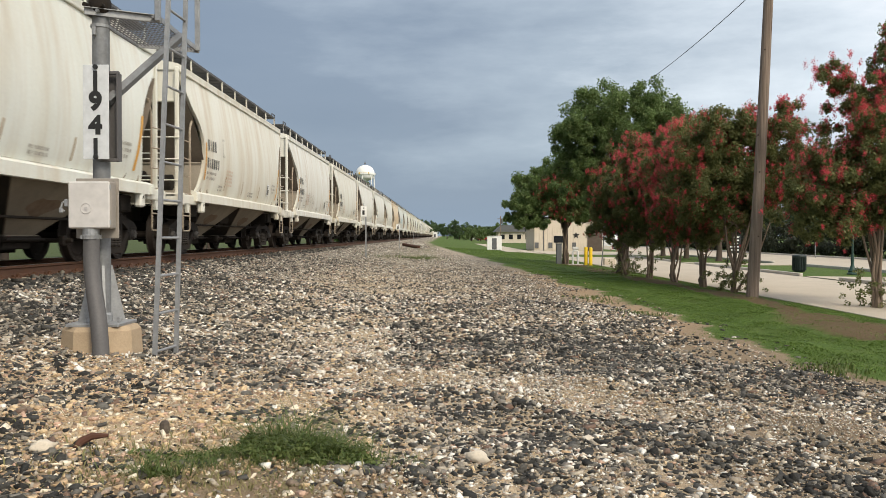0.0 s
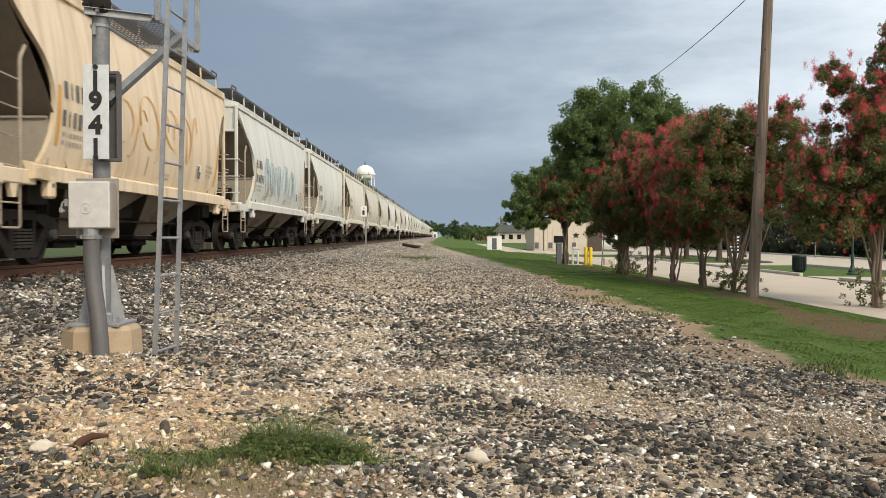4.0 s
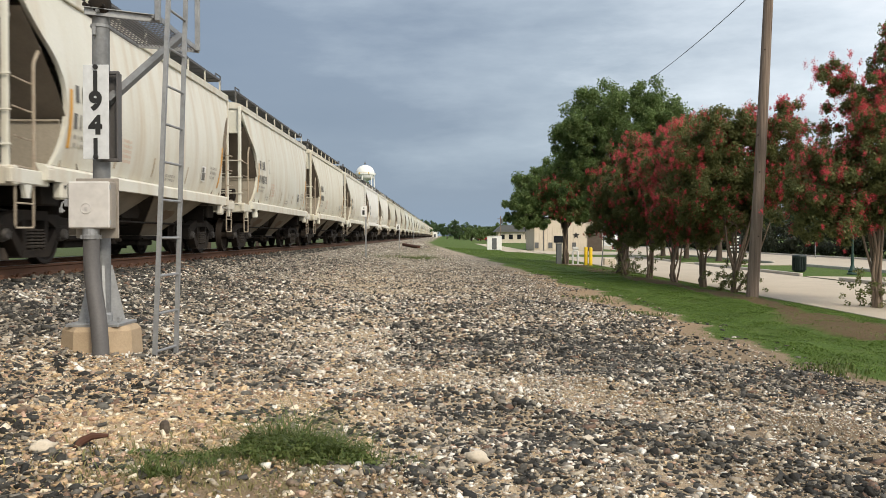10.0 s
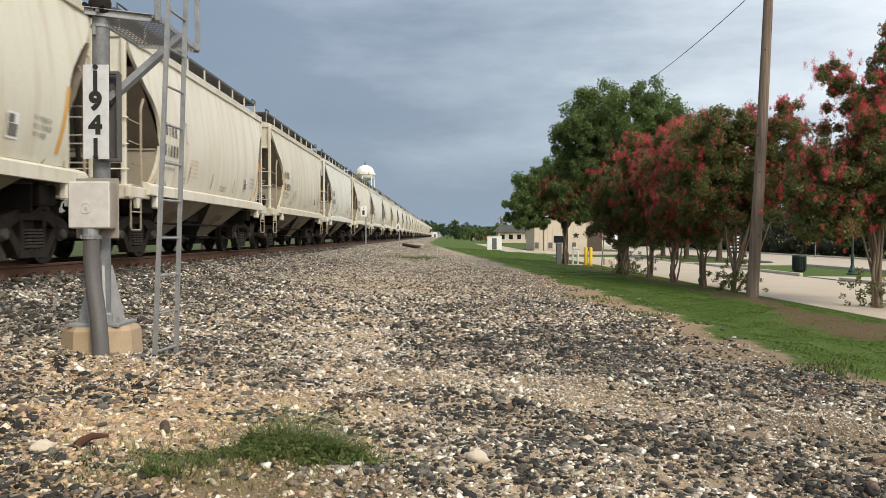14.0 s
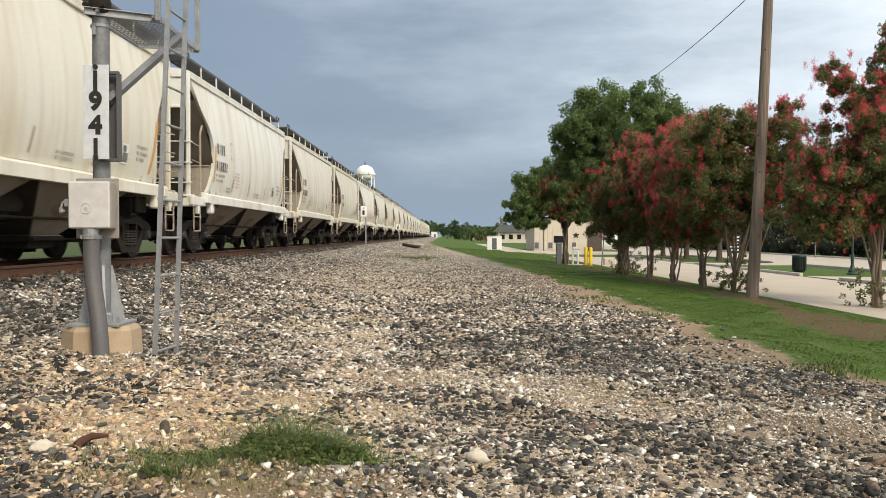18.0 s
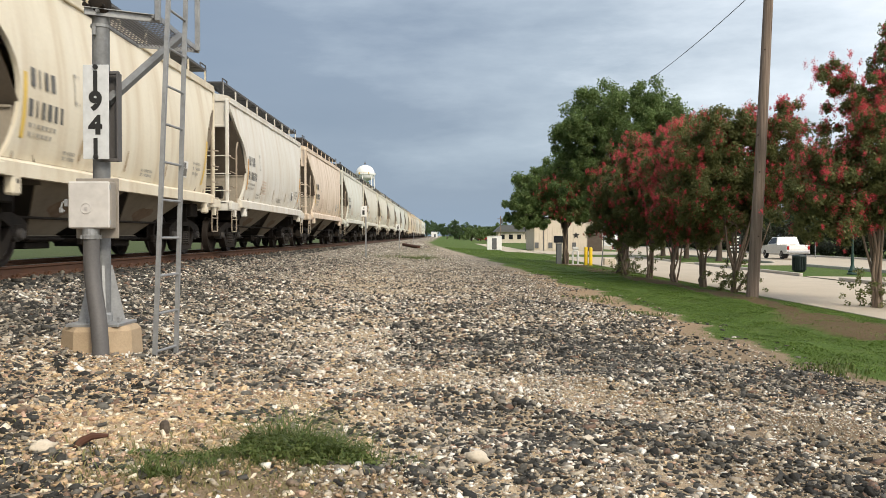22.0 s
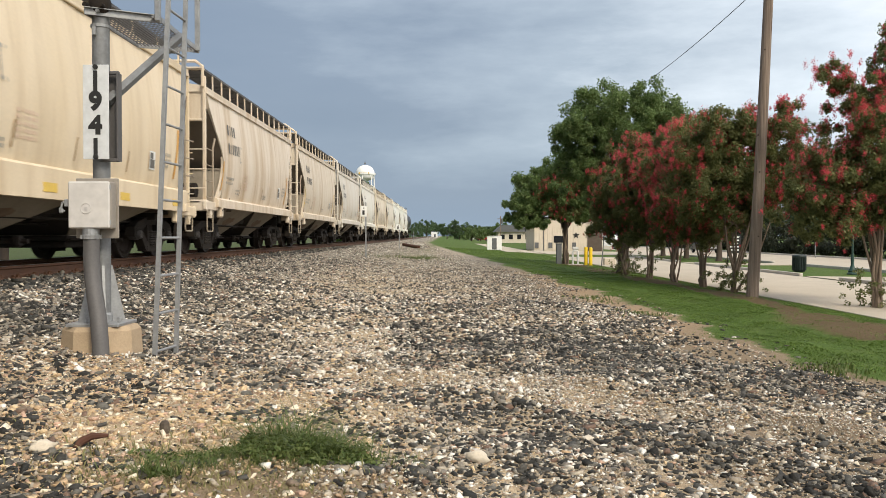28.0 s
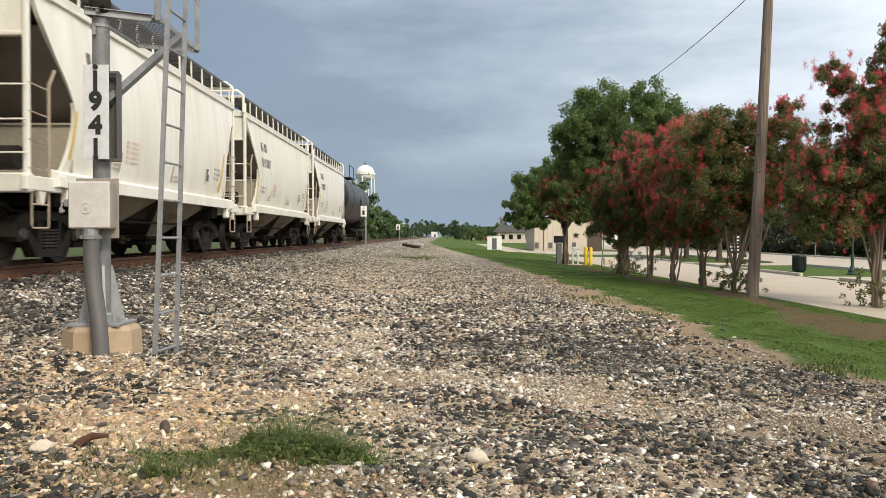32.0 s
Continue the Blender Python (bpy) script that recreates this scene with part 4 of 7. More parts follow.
    edge = n.math("ADD", msep.outputs[0], n.math("MULTIPLY", n.math("SUBTRACT", n.noise(5, 6, 0.75, c), 0.5), 1.1))
    col = n.mix(band(edge, 0.38, 0.62), gravel, grass)
    # grass beyond the track mixed darker, as shade behind the train
    col = n.mix(band(n.math("MULTIPLY", n.math("ADD", x, n.math("MULTIPLY", n.noise(7, 4, 0.6, c), 0.9)), -1.0), 10.0, 10.5), col, n.mix(0.6, grass, (0.06, 0.065, 0.035)))
    hgt = n.math("ADD", n.math("MULTIPLY", crumb.outputs["Distance"], -0.5), n.math("MULTIPLY", n.noise(90, 3, 0.6, c), 0.5))
    return finish(m, n, col, 0.95, 0, hgt, 0.8, 0.014, 0.2)


def litter(x, y):
    """Bare brown leaf litter under the row of trees."""
    row = np.interp(y, (10, 15, 22, 36, 60), (7.0, 7.2, 8.1, 7.5, 7.0))
    return np.clip(1.15 - np.abs(x - row) / (0.85 + 0.45 * np.sin(y * 0.8 + 1.0) + 0.5 * np.exp(-((y - 14.6) / 1.6) ** 2)), 0, 1) * np.clip((y - 9) / 3, 0, 1) * np.clip((60 - y) / 8, 0, 1)


M_GROUND = mat_ground()
xs = np.unique(np.concatenate([[-1500, -600, -250, -120, -70, -40, -25, -18, -14], np.arange(-12, 12.01, 0.2), [13, 14, 16, 18, 20, 25, 32, 45, 60, 100, 200, 500, 1500]]))
ys = np.unique(np.concatenate([[-300, -100, -40, -15, -6], np.arange(-2, 32, 0.2), np.arange(32, 80, 2), [90, 110, 140, 180, 240, 320, 450, 700, 1200, 2500, 4500]]))
gx, gy = np.meshgrid(xs, ys)
gv = np.stack([gx, gy, ground_z(gx, gy)], -1).reshape(-1, 3)
ni, nj = len(ys), len(xs)
idx = np.arange(ni * nj).reshape(ni, nj)
gf = np.stack([idx[:-1, :-1], idx[:-1, 1:], idx[1:, 1:], idx[1:, :-1]], -1).reshape(-1, 4)
ground_mesh = np_mesh("ground", gv, gf, M_GROUND, True)
cover = ground_mesh.color_attributes.new("cover", "FLOAT_COLOR", "POINT")
over = gv[:, 0] - verge_x(gv[:, 1])
wide = 1 + np.clip((gv[:, 1] - 30) / 40, 0, 3)
bare = np.exp(-((over + 0.55) / 0.65) ** 2) * np.clip((gv[:, 1] - 10) / 4, 0.1, 1) * np.clip((40 - gv[:, 1]) / 12, 0, 1)
cover.data.foreach_set("color", np.stack([np.clip(0.5 + over / (0.7 * wide), 0, 1), bare, litter(gv[:, 0], gv[:, 1]), np.ones(len(gv))], -1).astype(np.float32).ravel())
tagged(new("ground", ground_mesh), "gravel and dirt trackside ground with mown grass verge", "ground", kind="structure")

# ---- stones ----
def mat_stone(name, stops):
    m, n = mat_new(name)
    geo = n.put("ShaderNodeNewGeometry")
    c = n.coords("Object")
    base = n.ramp(geo.outputs["Random Per Island"], stops, "CONSTANT")
    f = n.noise(70, 4, 0.65, c)
    col = n.mix(0.6, base, n.mix(1.0, base, n.ramp(f, [(0.28, 0.40), (0.75, 1.35)]), "MULTIPLY"))
    return finish(m, n, col, 0.85, 0, f, 0.8, 0.008, 0.3)


STONE_DARK = mat_stone("ballast_stone", [(0.0, (0.030, 0.029, 0.026)), (0.26, (0.052, 0.050, 0.045)), (0.50, (0.088, 0.084, 0.074)), (0.68, (0.15, 0.14, 0.12)), (0.80, (0.26, 0.235, 0.195)), (0.90, (0.42, 0.365, 0.29)), (0.96, (0.20, 0.13, 0.095))])
STONE_PALE = mat_stone("limestone_gravel", [(0.0, (0.50, 0.435, 0.34)), (0.20, (0.36, 0.305, 0.235)), (0.36, (0.90, 0.86, 0.78)), (0.58, (0.23, 0.20, 0.165)), (0.76, (0.43, 0.325, 0.245)), (0.86, (0.72, 0.66, 0.57))])
STONE_CREAM = mat_stone("cream_limestone_gravel", [(0.0, (0.72, 0.54, 0.33)), (0.25, (0.55, 0.39, 0.235)), (0.42, (0.88, 0.77, 0.60)), (0.64, (0.44, 0.31, 0.20)), (0.78, (0.58, 0.385, 0.28)), (0.90, (0.25, 0.19, 0.14))])

ICO_V = np.array([(-1, 1.618, 0), (1, 1.618, 0), (-1, -1.618, 0), (1, -1.618, 0), (0, -1, 1.618), (0, 1, 1.618), (0, -1, -1.618), (0, 1, -1.618), (1.618, 0, -1), (1.618, 0, 1), (-1.618, 0, -1), (-1.618, 0, 1)]) / 1.902
ICO_F = np.array([(0, 11, 5), (0, 5, 1), (0, 1, 7), (0, 7, 10), (0, 10, 11), (1, 5, 9), (5, 11, 4), (11, 10, 2), (10, 7, 6), (7, 1, 8), (3, 9, 4), (3, 4, 2), (3, 2, 6), (3, 6, 8), (3, 8, 9), (4, 9, 5), (2, 4, 11), (6, 2, 10), (8, 6, 7), (9, 8, 1)])
CUBE_V = np.array([(x, y, z) for x in (-1, 1) for y in (-1, 1) for z in (-1, 1)], float)
CUBE_F = np.array([(0, 1, 3), (0, 3, 2), (4, 6, 7), (4, 7, 5), (0, 4, 5), (0, 5, 1), (2, 3, 7), (2, 7, 6), (0, 2, 6), (0, 6, 4), (1, 5, 7), (1, 7, 3)])


OCT_V = np.array([(1, 0, 0), (-1, 0, 0), (0, 1, 0), (0, -1, 0), (0, 0, 1), (0, 0, -1)], float)
OCT_F = np.array([(0, 2, 4), (2, 1, 4), (1, 3, 4), (3, 0, 4), (2, 0, 5), (1, 2, 5), (3, 1, 5), (0, 3, 5)])


TET_V = np.array([(1, 1, 1), (1, -1, -1), (-1, 1, -1), (-1, -1, 1)], float)
TET_F = np.array([(0, 1, 2), (0, 2, 3), (0, 3, 1), (1, 3, 2)])


def stones(name, xyz, size, mat, label, seed, fine=False):
    """Many sharp broken stones in one mesh."""
    rng = np.random.default_rng(seed)
    n = len(xyz)
    V, F = (TET_V, TET_F) if fine == 2 else (OCT_V, OCT_F) if fine else (CUBE_V, CUBE_F)
    k = len(V)
    v = V[None] * rng.uniform(0.35, 1.0, (n, k, 3))
    v *= rng.uniform(0.55, 1.25, (n, 1, 3)) * np.array([1.3, 1.0, 0.50])
    rot = rng.normal(0, 1, (n, 4)) * np.array([1, 0.22, 0.22, 1.6])
    rot /= np.linalg.norm(rot, axis=1, keepdims=True)
    w, a, b, c = rot.T
    R = np.stack([1 - 2 * (b * b + c * c), 2 * (a * b - c * w), 2 * (a * c + b * w), 2 * (a * b + c * w), 1 - 2 * (a * a + c * c), 2 * (b * c - a * w), 2 * (a * c - b * w), 2 * (b * c + a * w), 1 - 2 * (a * a + b * b)], -1).reshape(n, 3, 3)
    v = np.einsum("nij,nkj->nki", R, v) * size[:, None, None] * 0.62
    v += xyz[:, None, :]
    f = F[None] + (np.arange(n) * k)[:, None, None]
    ob = new(name, np_mesh(name, v.reshape(-1, 3), f.reshape(-1, 3), mat))
    return tagged(ob, label, "gravel", kind="stuff")


def noise2(x, y, s, seed=0.0):
    """Smooth lumps in 0 to 1."""
    return 0.5 + 0.25 * (np.sin(x * s + 1.3 * np.sin(y * s * 0.7 + seed) + seed) + np.sin(y * s * 1.1 + 1.7 * np.sin(x * s * 0.6 + 2 * seed) + 3 * seed))


def scatter_stones():
    rng = np.random.default_rng(11)
    names = {0: ("ballast", STONE_DARK, "loose broken ballast stones in mixed greys"), 1: ("limestone_gravel", STONE_PALE, "pale limestone gravel among the ballast"), 2: ("cream_gravel", STONE_CREAM, "cream crushed limestone among the ballast")}

    def bed(x0, x1, y0, y1, cell):
        """Points of a shaken grid."""
        gx, gy = np.meshgrid(np.arange(x0, x1, cell), np.arange(y0, y1, cell))
        return gx.ravel() + rng.uniform(-0.6, 0.6, gx.size) * cell, gy.ravel() + rng.uniform(-0.6, 0.6, gx.size) * cell

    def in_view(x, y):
        return np.where(np.abs(x) > 0.545 * y + 0.25, 0.14, 1.0)      # sparse outside the wedge that the camera sees

    def kinds(x, y):
        """Shares of dark and pale stones and of bare ground."""
        lump = 0.34 * noise2(x, y, 1.35, 0.7) + 0.33 * noise2(x, y, 3.1, 2.1) + 0.33 * noise2(x, y, 6.7, 4.0)
        east = np.clip((x - 0.6) / 2.2, 0, 1)
        off = np.clip((y - 9) / 7, 0, 1)
        dark = np.clip(0.57 + 1.5 * (lump - 0.5) * (1 - 0.55 * off) + zone(x, y, 0) + 0.12 * np.clip((-x - 2.6) / 1.2, 0, 1) + 0.34 * np.clip((x - 1.4) / 1.2, 0, 1) * (1 - off) - 0.10 * off, 0.08, 0.96)
        bare = np.clip(0.08 + 0.75 * zone(x, y, 2) + 0.30 * east * (1 - off) - 0.6 * (lump - 0.5) * (1 - off), 0.0, 0.97)
        bare = np.maximum(bare, np.clip((x - verge_x(y) + 1.15 + 0.55 * np.exp(-((y - 18) / 6) ** 2) - 0.5 * noise2(x, y, 2.2, 1.0)) / 0.9, 0, 0.97))
        return dark, bare

    def lay(x, y, size, which, seed, fine, sink=0.10):
        nm, mat, label = names[which]
        stones(nm, np.stack([x, y, ground_z(x, y) + size * sink], -1), size, mat, label, seed, fine)

    seed = 1
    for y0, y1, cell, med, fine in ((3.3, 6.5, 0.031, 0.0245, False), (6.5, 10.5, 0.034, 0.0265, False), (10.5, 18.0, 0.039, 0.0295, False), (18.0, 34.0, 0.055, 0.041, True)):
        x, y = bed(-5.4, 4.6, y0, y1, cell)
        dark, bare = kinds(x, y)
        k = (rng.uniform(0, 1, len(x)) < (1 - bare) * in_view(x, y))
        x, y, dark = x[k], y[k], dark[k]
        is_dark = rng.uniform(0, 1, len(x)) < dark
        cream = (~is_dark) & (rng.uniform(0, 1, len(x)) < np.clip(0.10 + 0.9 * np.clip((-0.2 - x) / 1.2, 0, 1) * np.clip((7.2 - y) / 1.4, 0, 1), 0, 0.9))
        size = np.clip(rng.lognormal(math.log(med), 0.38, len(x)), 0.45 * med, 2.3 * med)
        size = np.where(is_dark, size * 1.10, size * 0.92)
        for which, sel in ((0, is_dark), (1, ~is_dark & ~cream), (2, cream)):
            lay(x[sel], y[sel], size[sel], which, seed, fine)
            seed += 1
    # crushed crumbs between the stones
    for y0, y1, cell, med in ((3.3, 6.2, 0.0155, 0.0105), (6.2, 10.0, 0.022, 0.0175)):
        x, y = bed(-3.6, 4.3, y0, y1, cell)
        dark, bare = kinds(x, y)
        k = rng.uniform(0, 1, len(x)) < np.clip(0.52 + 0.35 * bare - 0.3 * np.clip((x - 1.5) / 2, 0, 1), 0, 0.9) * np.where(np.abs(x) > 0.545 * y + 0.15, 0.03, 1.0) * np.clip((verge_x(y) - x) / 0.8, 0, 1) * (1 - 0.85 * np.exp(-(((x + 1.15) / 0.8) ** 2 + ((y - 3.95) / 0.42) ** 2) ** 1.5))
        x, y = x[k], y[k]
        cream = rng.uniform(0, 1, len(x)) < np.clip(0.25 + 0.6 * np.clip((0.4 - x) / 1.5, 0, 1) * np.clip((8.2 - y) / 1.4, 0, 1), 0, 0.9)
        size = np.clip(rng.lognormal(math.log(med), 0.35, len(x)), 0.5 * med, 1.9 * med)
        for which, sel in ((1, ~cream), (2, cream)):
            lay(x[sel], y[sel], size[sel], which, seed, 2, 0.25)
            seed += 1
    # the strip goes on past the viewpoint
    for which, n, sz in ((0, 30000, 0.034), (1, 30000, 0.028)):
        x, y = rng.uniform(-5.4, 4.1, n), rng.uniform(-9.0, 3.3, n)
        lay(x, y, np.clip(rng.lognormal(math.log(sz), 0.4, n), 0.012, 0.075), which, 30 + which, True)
    # far part of the strip, and the track bed
    for nm, n, mat, sd in (("far_ballast", 26000, STONE_DARK, 3), ("far_limestone", 30000, STONE_PALE, 6)):
        u = rng.uniform(0, 1, n)
        y = (32.0 ** 0.45 + u * (135.0 ** 0.45 - 32.0 ** 0.45)) ** (1 / 0.45)
        x = rng.uniform(-5.2, 3.2, n)
        keep = rng.uniform(0, 1, n) < np.clip(1.15 - np.clip((y - 40) / 20, 0, 1) * np.clip((x + 2.4) / 1.0, 0, 1) * 0.95, 0, 1) * np.clip((verge_x(y) - 0.7 - x) / 0.8, 0, 1)
        x, y = x[keep], y[keep]
        size = np.clip(rng.normal(0.048, 0.015, len(x)), 0.02, 0.09) * (1 + np.clip((y - 50) / 60, 0, 0.8))
        stones(nm, np.stack([x, y, ground_z(x, y) + 0.01], -1), size, mat, "distant grey ballast along the track" if sd == 3 else "distant pale gravel along the track", sd, True)
    x, y = bed(-9.0, -5.1, 6.0, 50.0, 0.095)
    size = np.clip(rng.normal(0.065, 0.018, len(x)), 0.03, 0.11)
    stones("track_ballast", np.stack([x, y, ground_z(x, y) + rng.uniform(-0.01, 0.025, len(x))], -1), size, STONE_DARK, "grey stone ballast of the track bed", 4)


# ---- track ----
def build_track():
    rail = [(-0.075, 0), (0.075, 0), (0.075, 0.012), (0.02, 0.03), (0.010, 0.055), (0.010, 0.125), (0.034, 0.138), (0.036, 0.165), (0.028, 0.172), (-0.028, 0.172), (-0.036, 0.165), (-0.034, 0.138), (-0.010, 0.125), (-0.010, 0.055), (-0.02, 0.03), (-0.075, 0.012)]
    for s in (-1, 1):
        x = TRACK_X + s * GAUGE / 2
        ob = new("rail", MB().prism([(x + a, RAIL_Z - 0.172 + b) for a, b in rail], -60, 1400, 1).mesh("rail", M_RAIL))
        tagged(ob, "rusty steel running rail with a worn head", "rail", "rails of the track", "structure")
        part("rail_head", MB().box((x, 670, RAIL_Z + 0.0015), (0.045, 1460, 0.003)), M_RAILTOP, ob, "polished wheel-worn strip")
    tie = MB().box((0, 0, 0), (2.6, 0.23, 0.18), 0.012).mesh("tie", M_TIE)
    plate = MB().box((0, 0, 0), (0.36, 0.19, 0.022), 0.006)
    for sx in (-0.11, 0.11):
        for sy in (-0.06, 0.06):
            plate.box((sx, sy, 0.025), (0.03, 0.03, 0.035))
    plate.box((-0.10, 0.13, 0.03), (0.05, 0.07, 0.06), 0.008).box((0.10, 0.13, 0.03), (0.05, 0.07, 0.06), 0.008)
    plate_m = plate.mesh("tie_plate", M_RAIL)
    for i in range(120):
        y = -4 + i * 0.495
        t = tagged(new("tie", tie), "dark creosoted timber tie half buried in ballast", "railway tie", "ties of the track", "structure")
        t.matrix_basis = pose(TRACK_X, y, 0.554, 0, 0, 0)
        for s in (-1, 1):
            p = part("tie_plate", plate_m, None, t, at=pose(s * GAUGE / 2, 0, 0.095))
    far = MB()
    for i in range(700):
        far.box((TRACK_X, 55.9 + i * 0.495, 0.554), (2.6, 0.23, 0.18))
    tagged(new("far_ties", far.mesh("far_ties", M_TIE)), "dark timber ties far along the track", "railway ties", kind="stuff")


# ---- wayside signal mast ----
def build_mast():
    mast = thing("signal_mast", pose(-2.957, 7.49, -0.004) @ Matrix.Scale(1.018, 4), "galvanised wayside signal mast on a tan concrete base", "signal mast")
    mb = MB()
    lo, hi = [], []
    for k in range(8):
        a = math.pi / 8 + k * math.pi / 4
        lo.append((0.338 * math.cos(a), 0.338 * math.sin(a), 0.10))
        hi.append((0.315 * math.cos(a), 0.315 * math.sin(a), 0.440))
    top = [(p[0] * 0.90, p[1] * 0.90, 0.475) for p in hi]
    mb.add(lo + hi + top, [tuple(range(7, -1, -1)), tuple(range(16, 24))] + [(r * 8 + k, r * 8 + (k + 1) % 8, (r + 1) * 8 + (k + 1) % 8, (r + 1) * 8 + k) for r in (0, 1) for k in range(8)])
    part("concrete_base", mb, M_CONCRETE, mast, "chipped tan concrete footing")
    mb = MB()
    mb.box((0, 0, 0.488), (0.44, 0.44, 0.03), 0.006)
    for k in range(4):
        a = k * math.pi / 2 + 0.5
        c, s = math.cos(a), math.sin(a)
        d = 0.011
        mb.add([(0.085 * c - d * s, 0.085 * s + d * c, 0.98), (0.085 * c + d * s, 0.085 * s - d * c, 0.98), (0.19 * c + d * s, 0.19 * s - d * c, 0.50), (0.19 * c - d * s, 0.19 * s + d * c, 0.50),
                (0.05 * c - d * s, 0.05 * s + d * c, 0.98), (0.05 * c + d * s, 0.05 * s - d * c, 0.98), (0.05 * c + d * s, 0.05 * s - d * c, 0.50), (0.05 * c - d * s, 0.05 * s + d * c, 0.50)],
               [(0, 1, 2, 3), (4, 7, 6, 5), (0, 3, 7, 4), (1, 5, 6, 2), (0, 4, 5, 1), (3, 2, 6, 7)])
        mb.lathe([(0.02, 0.50), (0.02, 0.54), (0.01, 0.545)], (0.17 * math.cos(a + 0.78), 0.17 * math.sin(a + 0.78), 0), 6)
    mb.lathe([(0.088, 0.50), (0.088, 0.56), (0.076, 0.58)], n=20)
    part("mast_foot", mb, M_STEEL_GALV, mast, smooth=False)
    part("pole", MB().lathe([(0.071, 0.5), (0.071, 3.75)], (0.004, 0, 0), 24), M_STEEL_DULL, mast, smooth=True)
    mb = MB()
    mb.lathe([(0.080, 2.99), (0.080, 3.015)], n=16).box((-0.02, -0.085, 2.95), (0.03, 0.03, 0.08), 0.006)
    part("clamp", mb, M_STEEL_GALV, mast)
    # head casting above the platform
    mb = MB()
    mb.lathe([(0.072, 3.10), (0.088, 3.12), (0.092, 3.20), (0.078, 3.24), (0.12, 3.36), (0.15, 3.75)], (0.01, -0.03, 0), 18)
    for s in (-1, 1):
        mb.lathe([(0.020, -0.17), (0.020, -0.10)], (s * 0.065, 0, 3.15), 8, 1)
    part("head_casting", mb, M_GRIME, mast, "dark weathered signal head casting", True)
    # relay box
    box = part("junction_box", MB().box((0.012, -0.200, 1.482), (0.338, 0.12, 0.39), 0.012), M_BOX_SIDE, mast, "tan-brown steel junction box")
    part("door", MB().box((0.006, -0.272, 1.484), (0.338, 0.022, 0.385), 0.012), M_BOX_PAINT, box, "pale grey box door with an embossed ring")
    mb = MB()
    ring = [(-0.015 + 0.042 * math.cos(a), -0.287, 1.455 + 0.042 * math.sin(a)) for a in np.linspace(0, 2 * math.pi, 25)]
    mb.tube(ring, 0.003, 5, False)
    mb.box((-0.015, -0.288, 1.455), (0.03, 0.003, 0.004)).box((-0.015, -0.288, 1.467), (0.024, 0.003, 0.004)).box((-0.015, -0.288, 1.443), (0.024, 0.003, 0.004))
    part("emblem", mb, M_BOX_PAINT, box)
    mb = MB()
    mb.tube([(-0.18, -0.26, 1.52), (-0.215, -0.27, 1.50), (-0.225, -0.27, 1.45), (-0.20, -0.26, 1.43)], 0.010, 6)
    mb.box((-0.225, -0.27, 1.44), (0.035, 0.02, 0.045), 0.008).box((-0.185, -0.26, 1.50), (0.03, 0.03, 0.06), 0.005)
    part("padlock", mb, M_STEEL_GALV, box, "small steel hasp and padlock")
    for z in (1.34, 1.63):
        part("hinge", MB().lathe([(0.010, -0.02), (0.010, 0.02)], (0.172, -0.265, z), 8), M_STEEL_GALV, box)
    part("backplate", MB().box((0.02, -0.13, 1.46), (0.355, 0.015, 0.50), 0.004), M_BOX_SIDE, mast)
    # conduit from the box to the ground
    mb = MB()
    mb.lathe([(0.055, 1.20), (0.075, 1.205), (0.078, 1.235), (0.066, 1.24), (0.066, 1.29)], (0.0, -0.22, 0), 16)
    for k in range(8):
        a = k * math.pi / 4
        mb.box((0.078 * math.cos(a), -0.22 + 0.078 * math.sin(a), 1.22), (0.014, 0.014, 0.03))
    part("conduit_connector", mb, M_STEEL_GALV, mast, "bright ribbed conduit connector")
    part("conduit", MB().tube([(0.004, -0.22, 1.21), (0.006, -0.23, 1.05), (0.022, -0.25, 0.90), (0.058, -0.29, 0.74), (0.105, -0.34, 0.55), (0.145, -0.40, 0.32), (0.160, -0.43, 0.05)], 0.066, 18), M_CONDUIT, mast, "dark grey flexible conduit", True)
    # number plate
    plate = part("number_plate", MB().box((0.015, -0.14, 2.262), (0.215, 0.012, 0.785), 0.003), M_PLATE, mast, "white plate with black stacked digits")
    for ch, z in (("1", 2.455), ("9", 2.285), ("4", 2.085), ("1", 1.895)):
        cu = bpy.data.curves.new("digit", "FONT")
        cu.body, cu.size, cu.align_x, cu.extrude, cu.offset = ch, 0.205, "CENTER", 0.001, 0.011
        tmp = bpy.data.objects.new("digit_tmp", cu)
        scene.collection.objects.link(tmp)
        bpy.context.view_layer.update()
        me = bpy.data.meshes.new_from_object(tmp.evaluated_get(bpy.context.evaluated_depsgraph_get()))
        bpy.data.objects.remove(tmp)
        me.name = "digit"
        me.materials.clear()
        me.materials.append(M_BLACK)
        if ch == "1":
            bar = MB().box((0, 0.065, 0), (0.034, 0.17, 0.003))
            me = bar.mesh("digit", M_BLACK)
        part("digit", me, None, plate, "black digit " + ch, at=pose(0.013, -0.149, z, 90, 0, 0))
    for z in (2.635, 1.888):
        part("bolt", MB().lathe([(0.019, -0.165), (0.021, -0.15), (0.021, -0.145)], (0.015, 0, z), 12, 1), M_BLACK, plate)
    mb = MB()
    mb.box((0.125, 0.0, 2.23), (0.10, 0.012, 0.74)).box((0.17, -0.04, 2.23), (0.012, 0.09, 0.74))
    for z in (1.87, 2.60):
        mb.box((0.10, -0.06, z), (0.16, 0.04, 0.03), 0.006)
    part("plate_bracket", mb, M_CONDUIT, mast, "dark steel channel behind the plate")
    # diagonal brace to the platform
    mb = MB()
    a, b = Vector((0.08, -0.06, 2.36)), Vector((0.50, 0.62, 3.07))
    mb.tube([a, b], 0.043, 4)
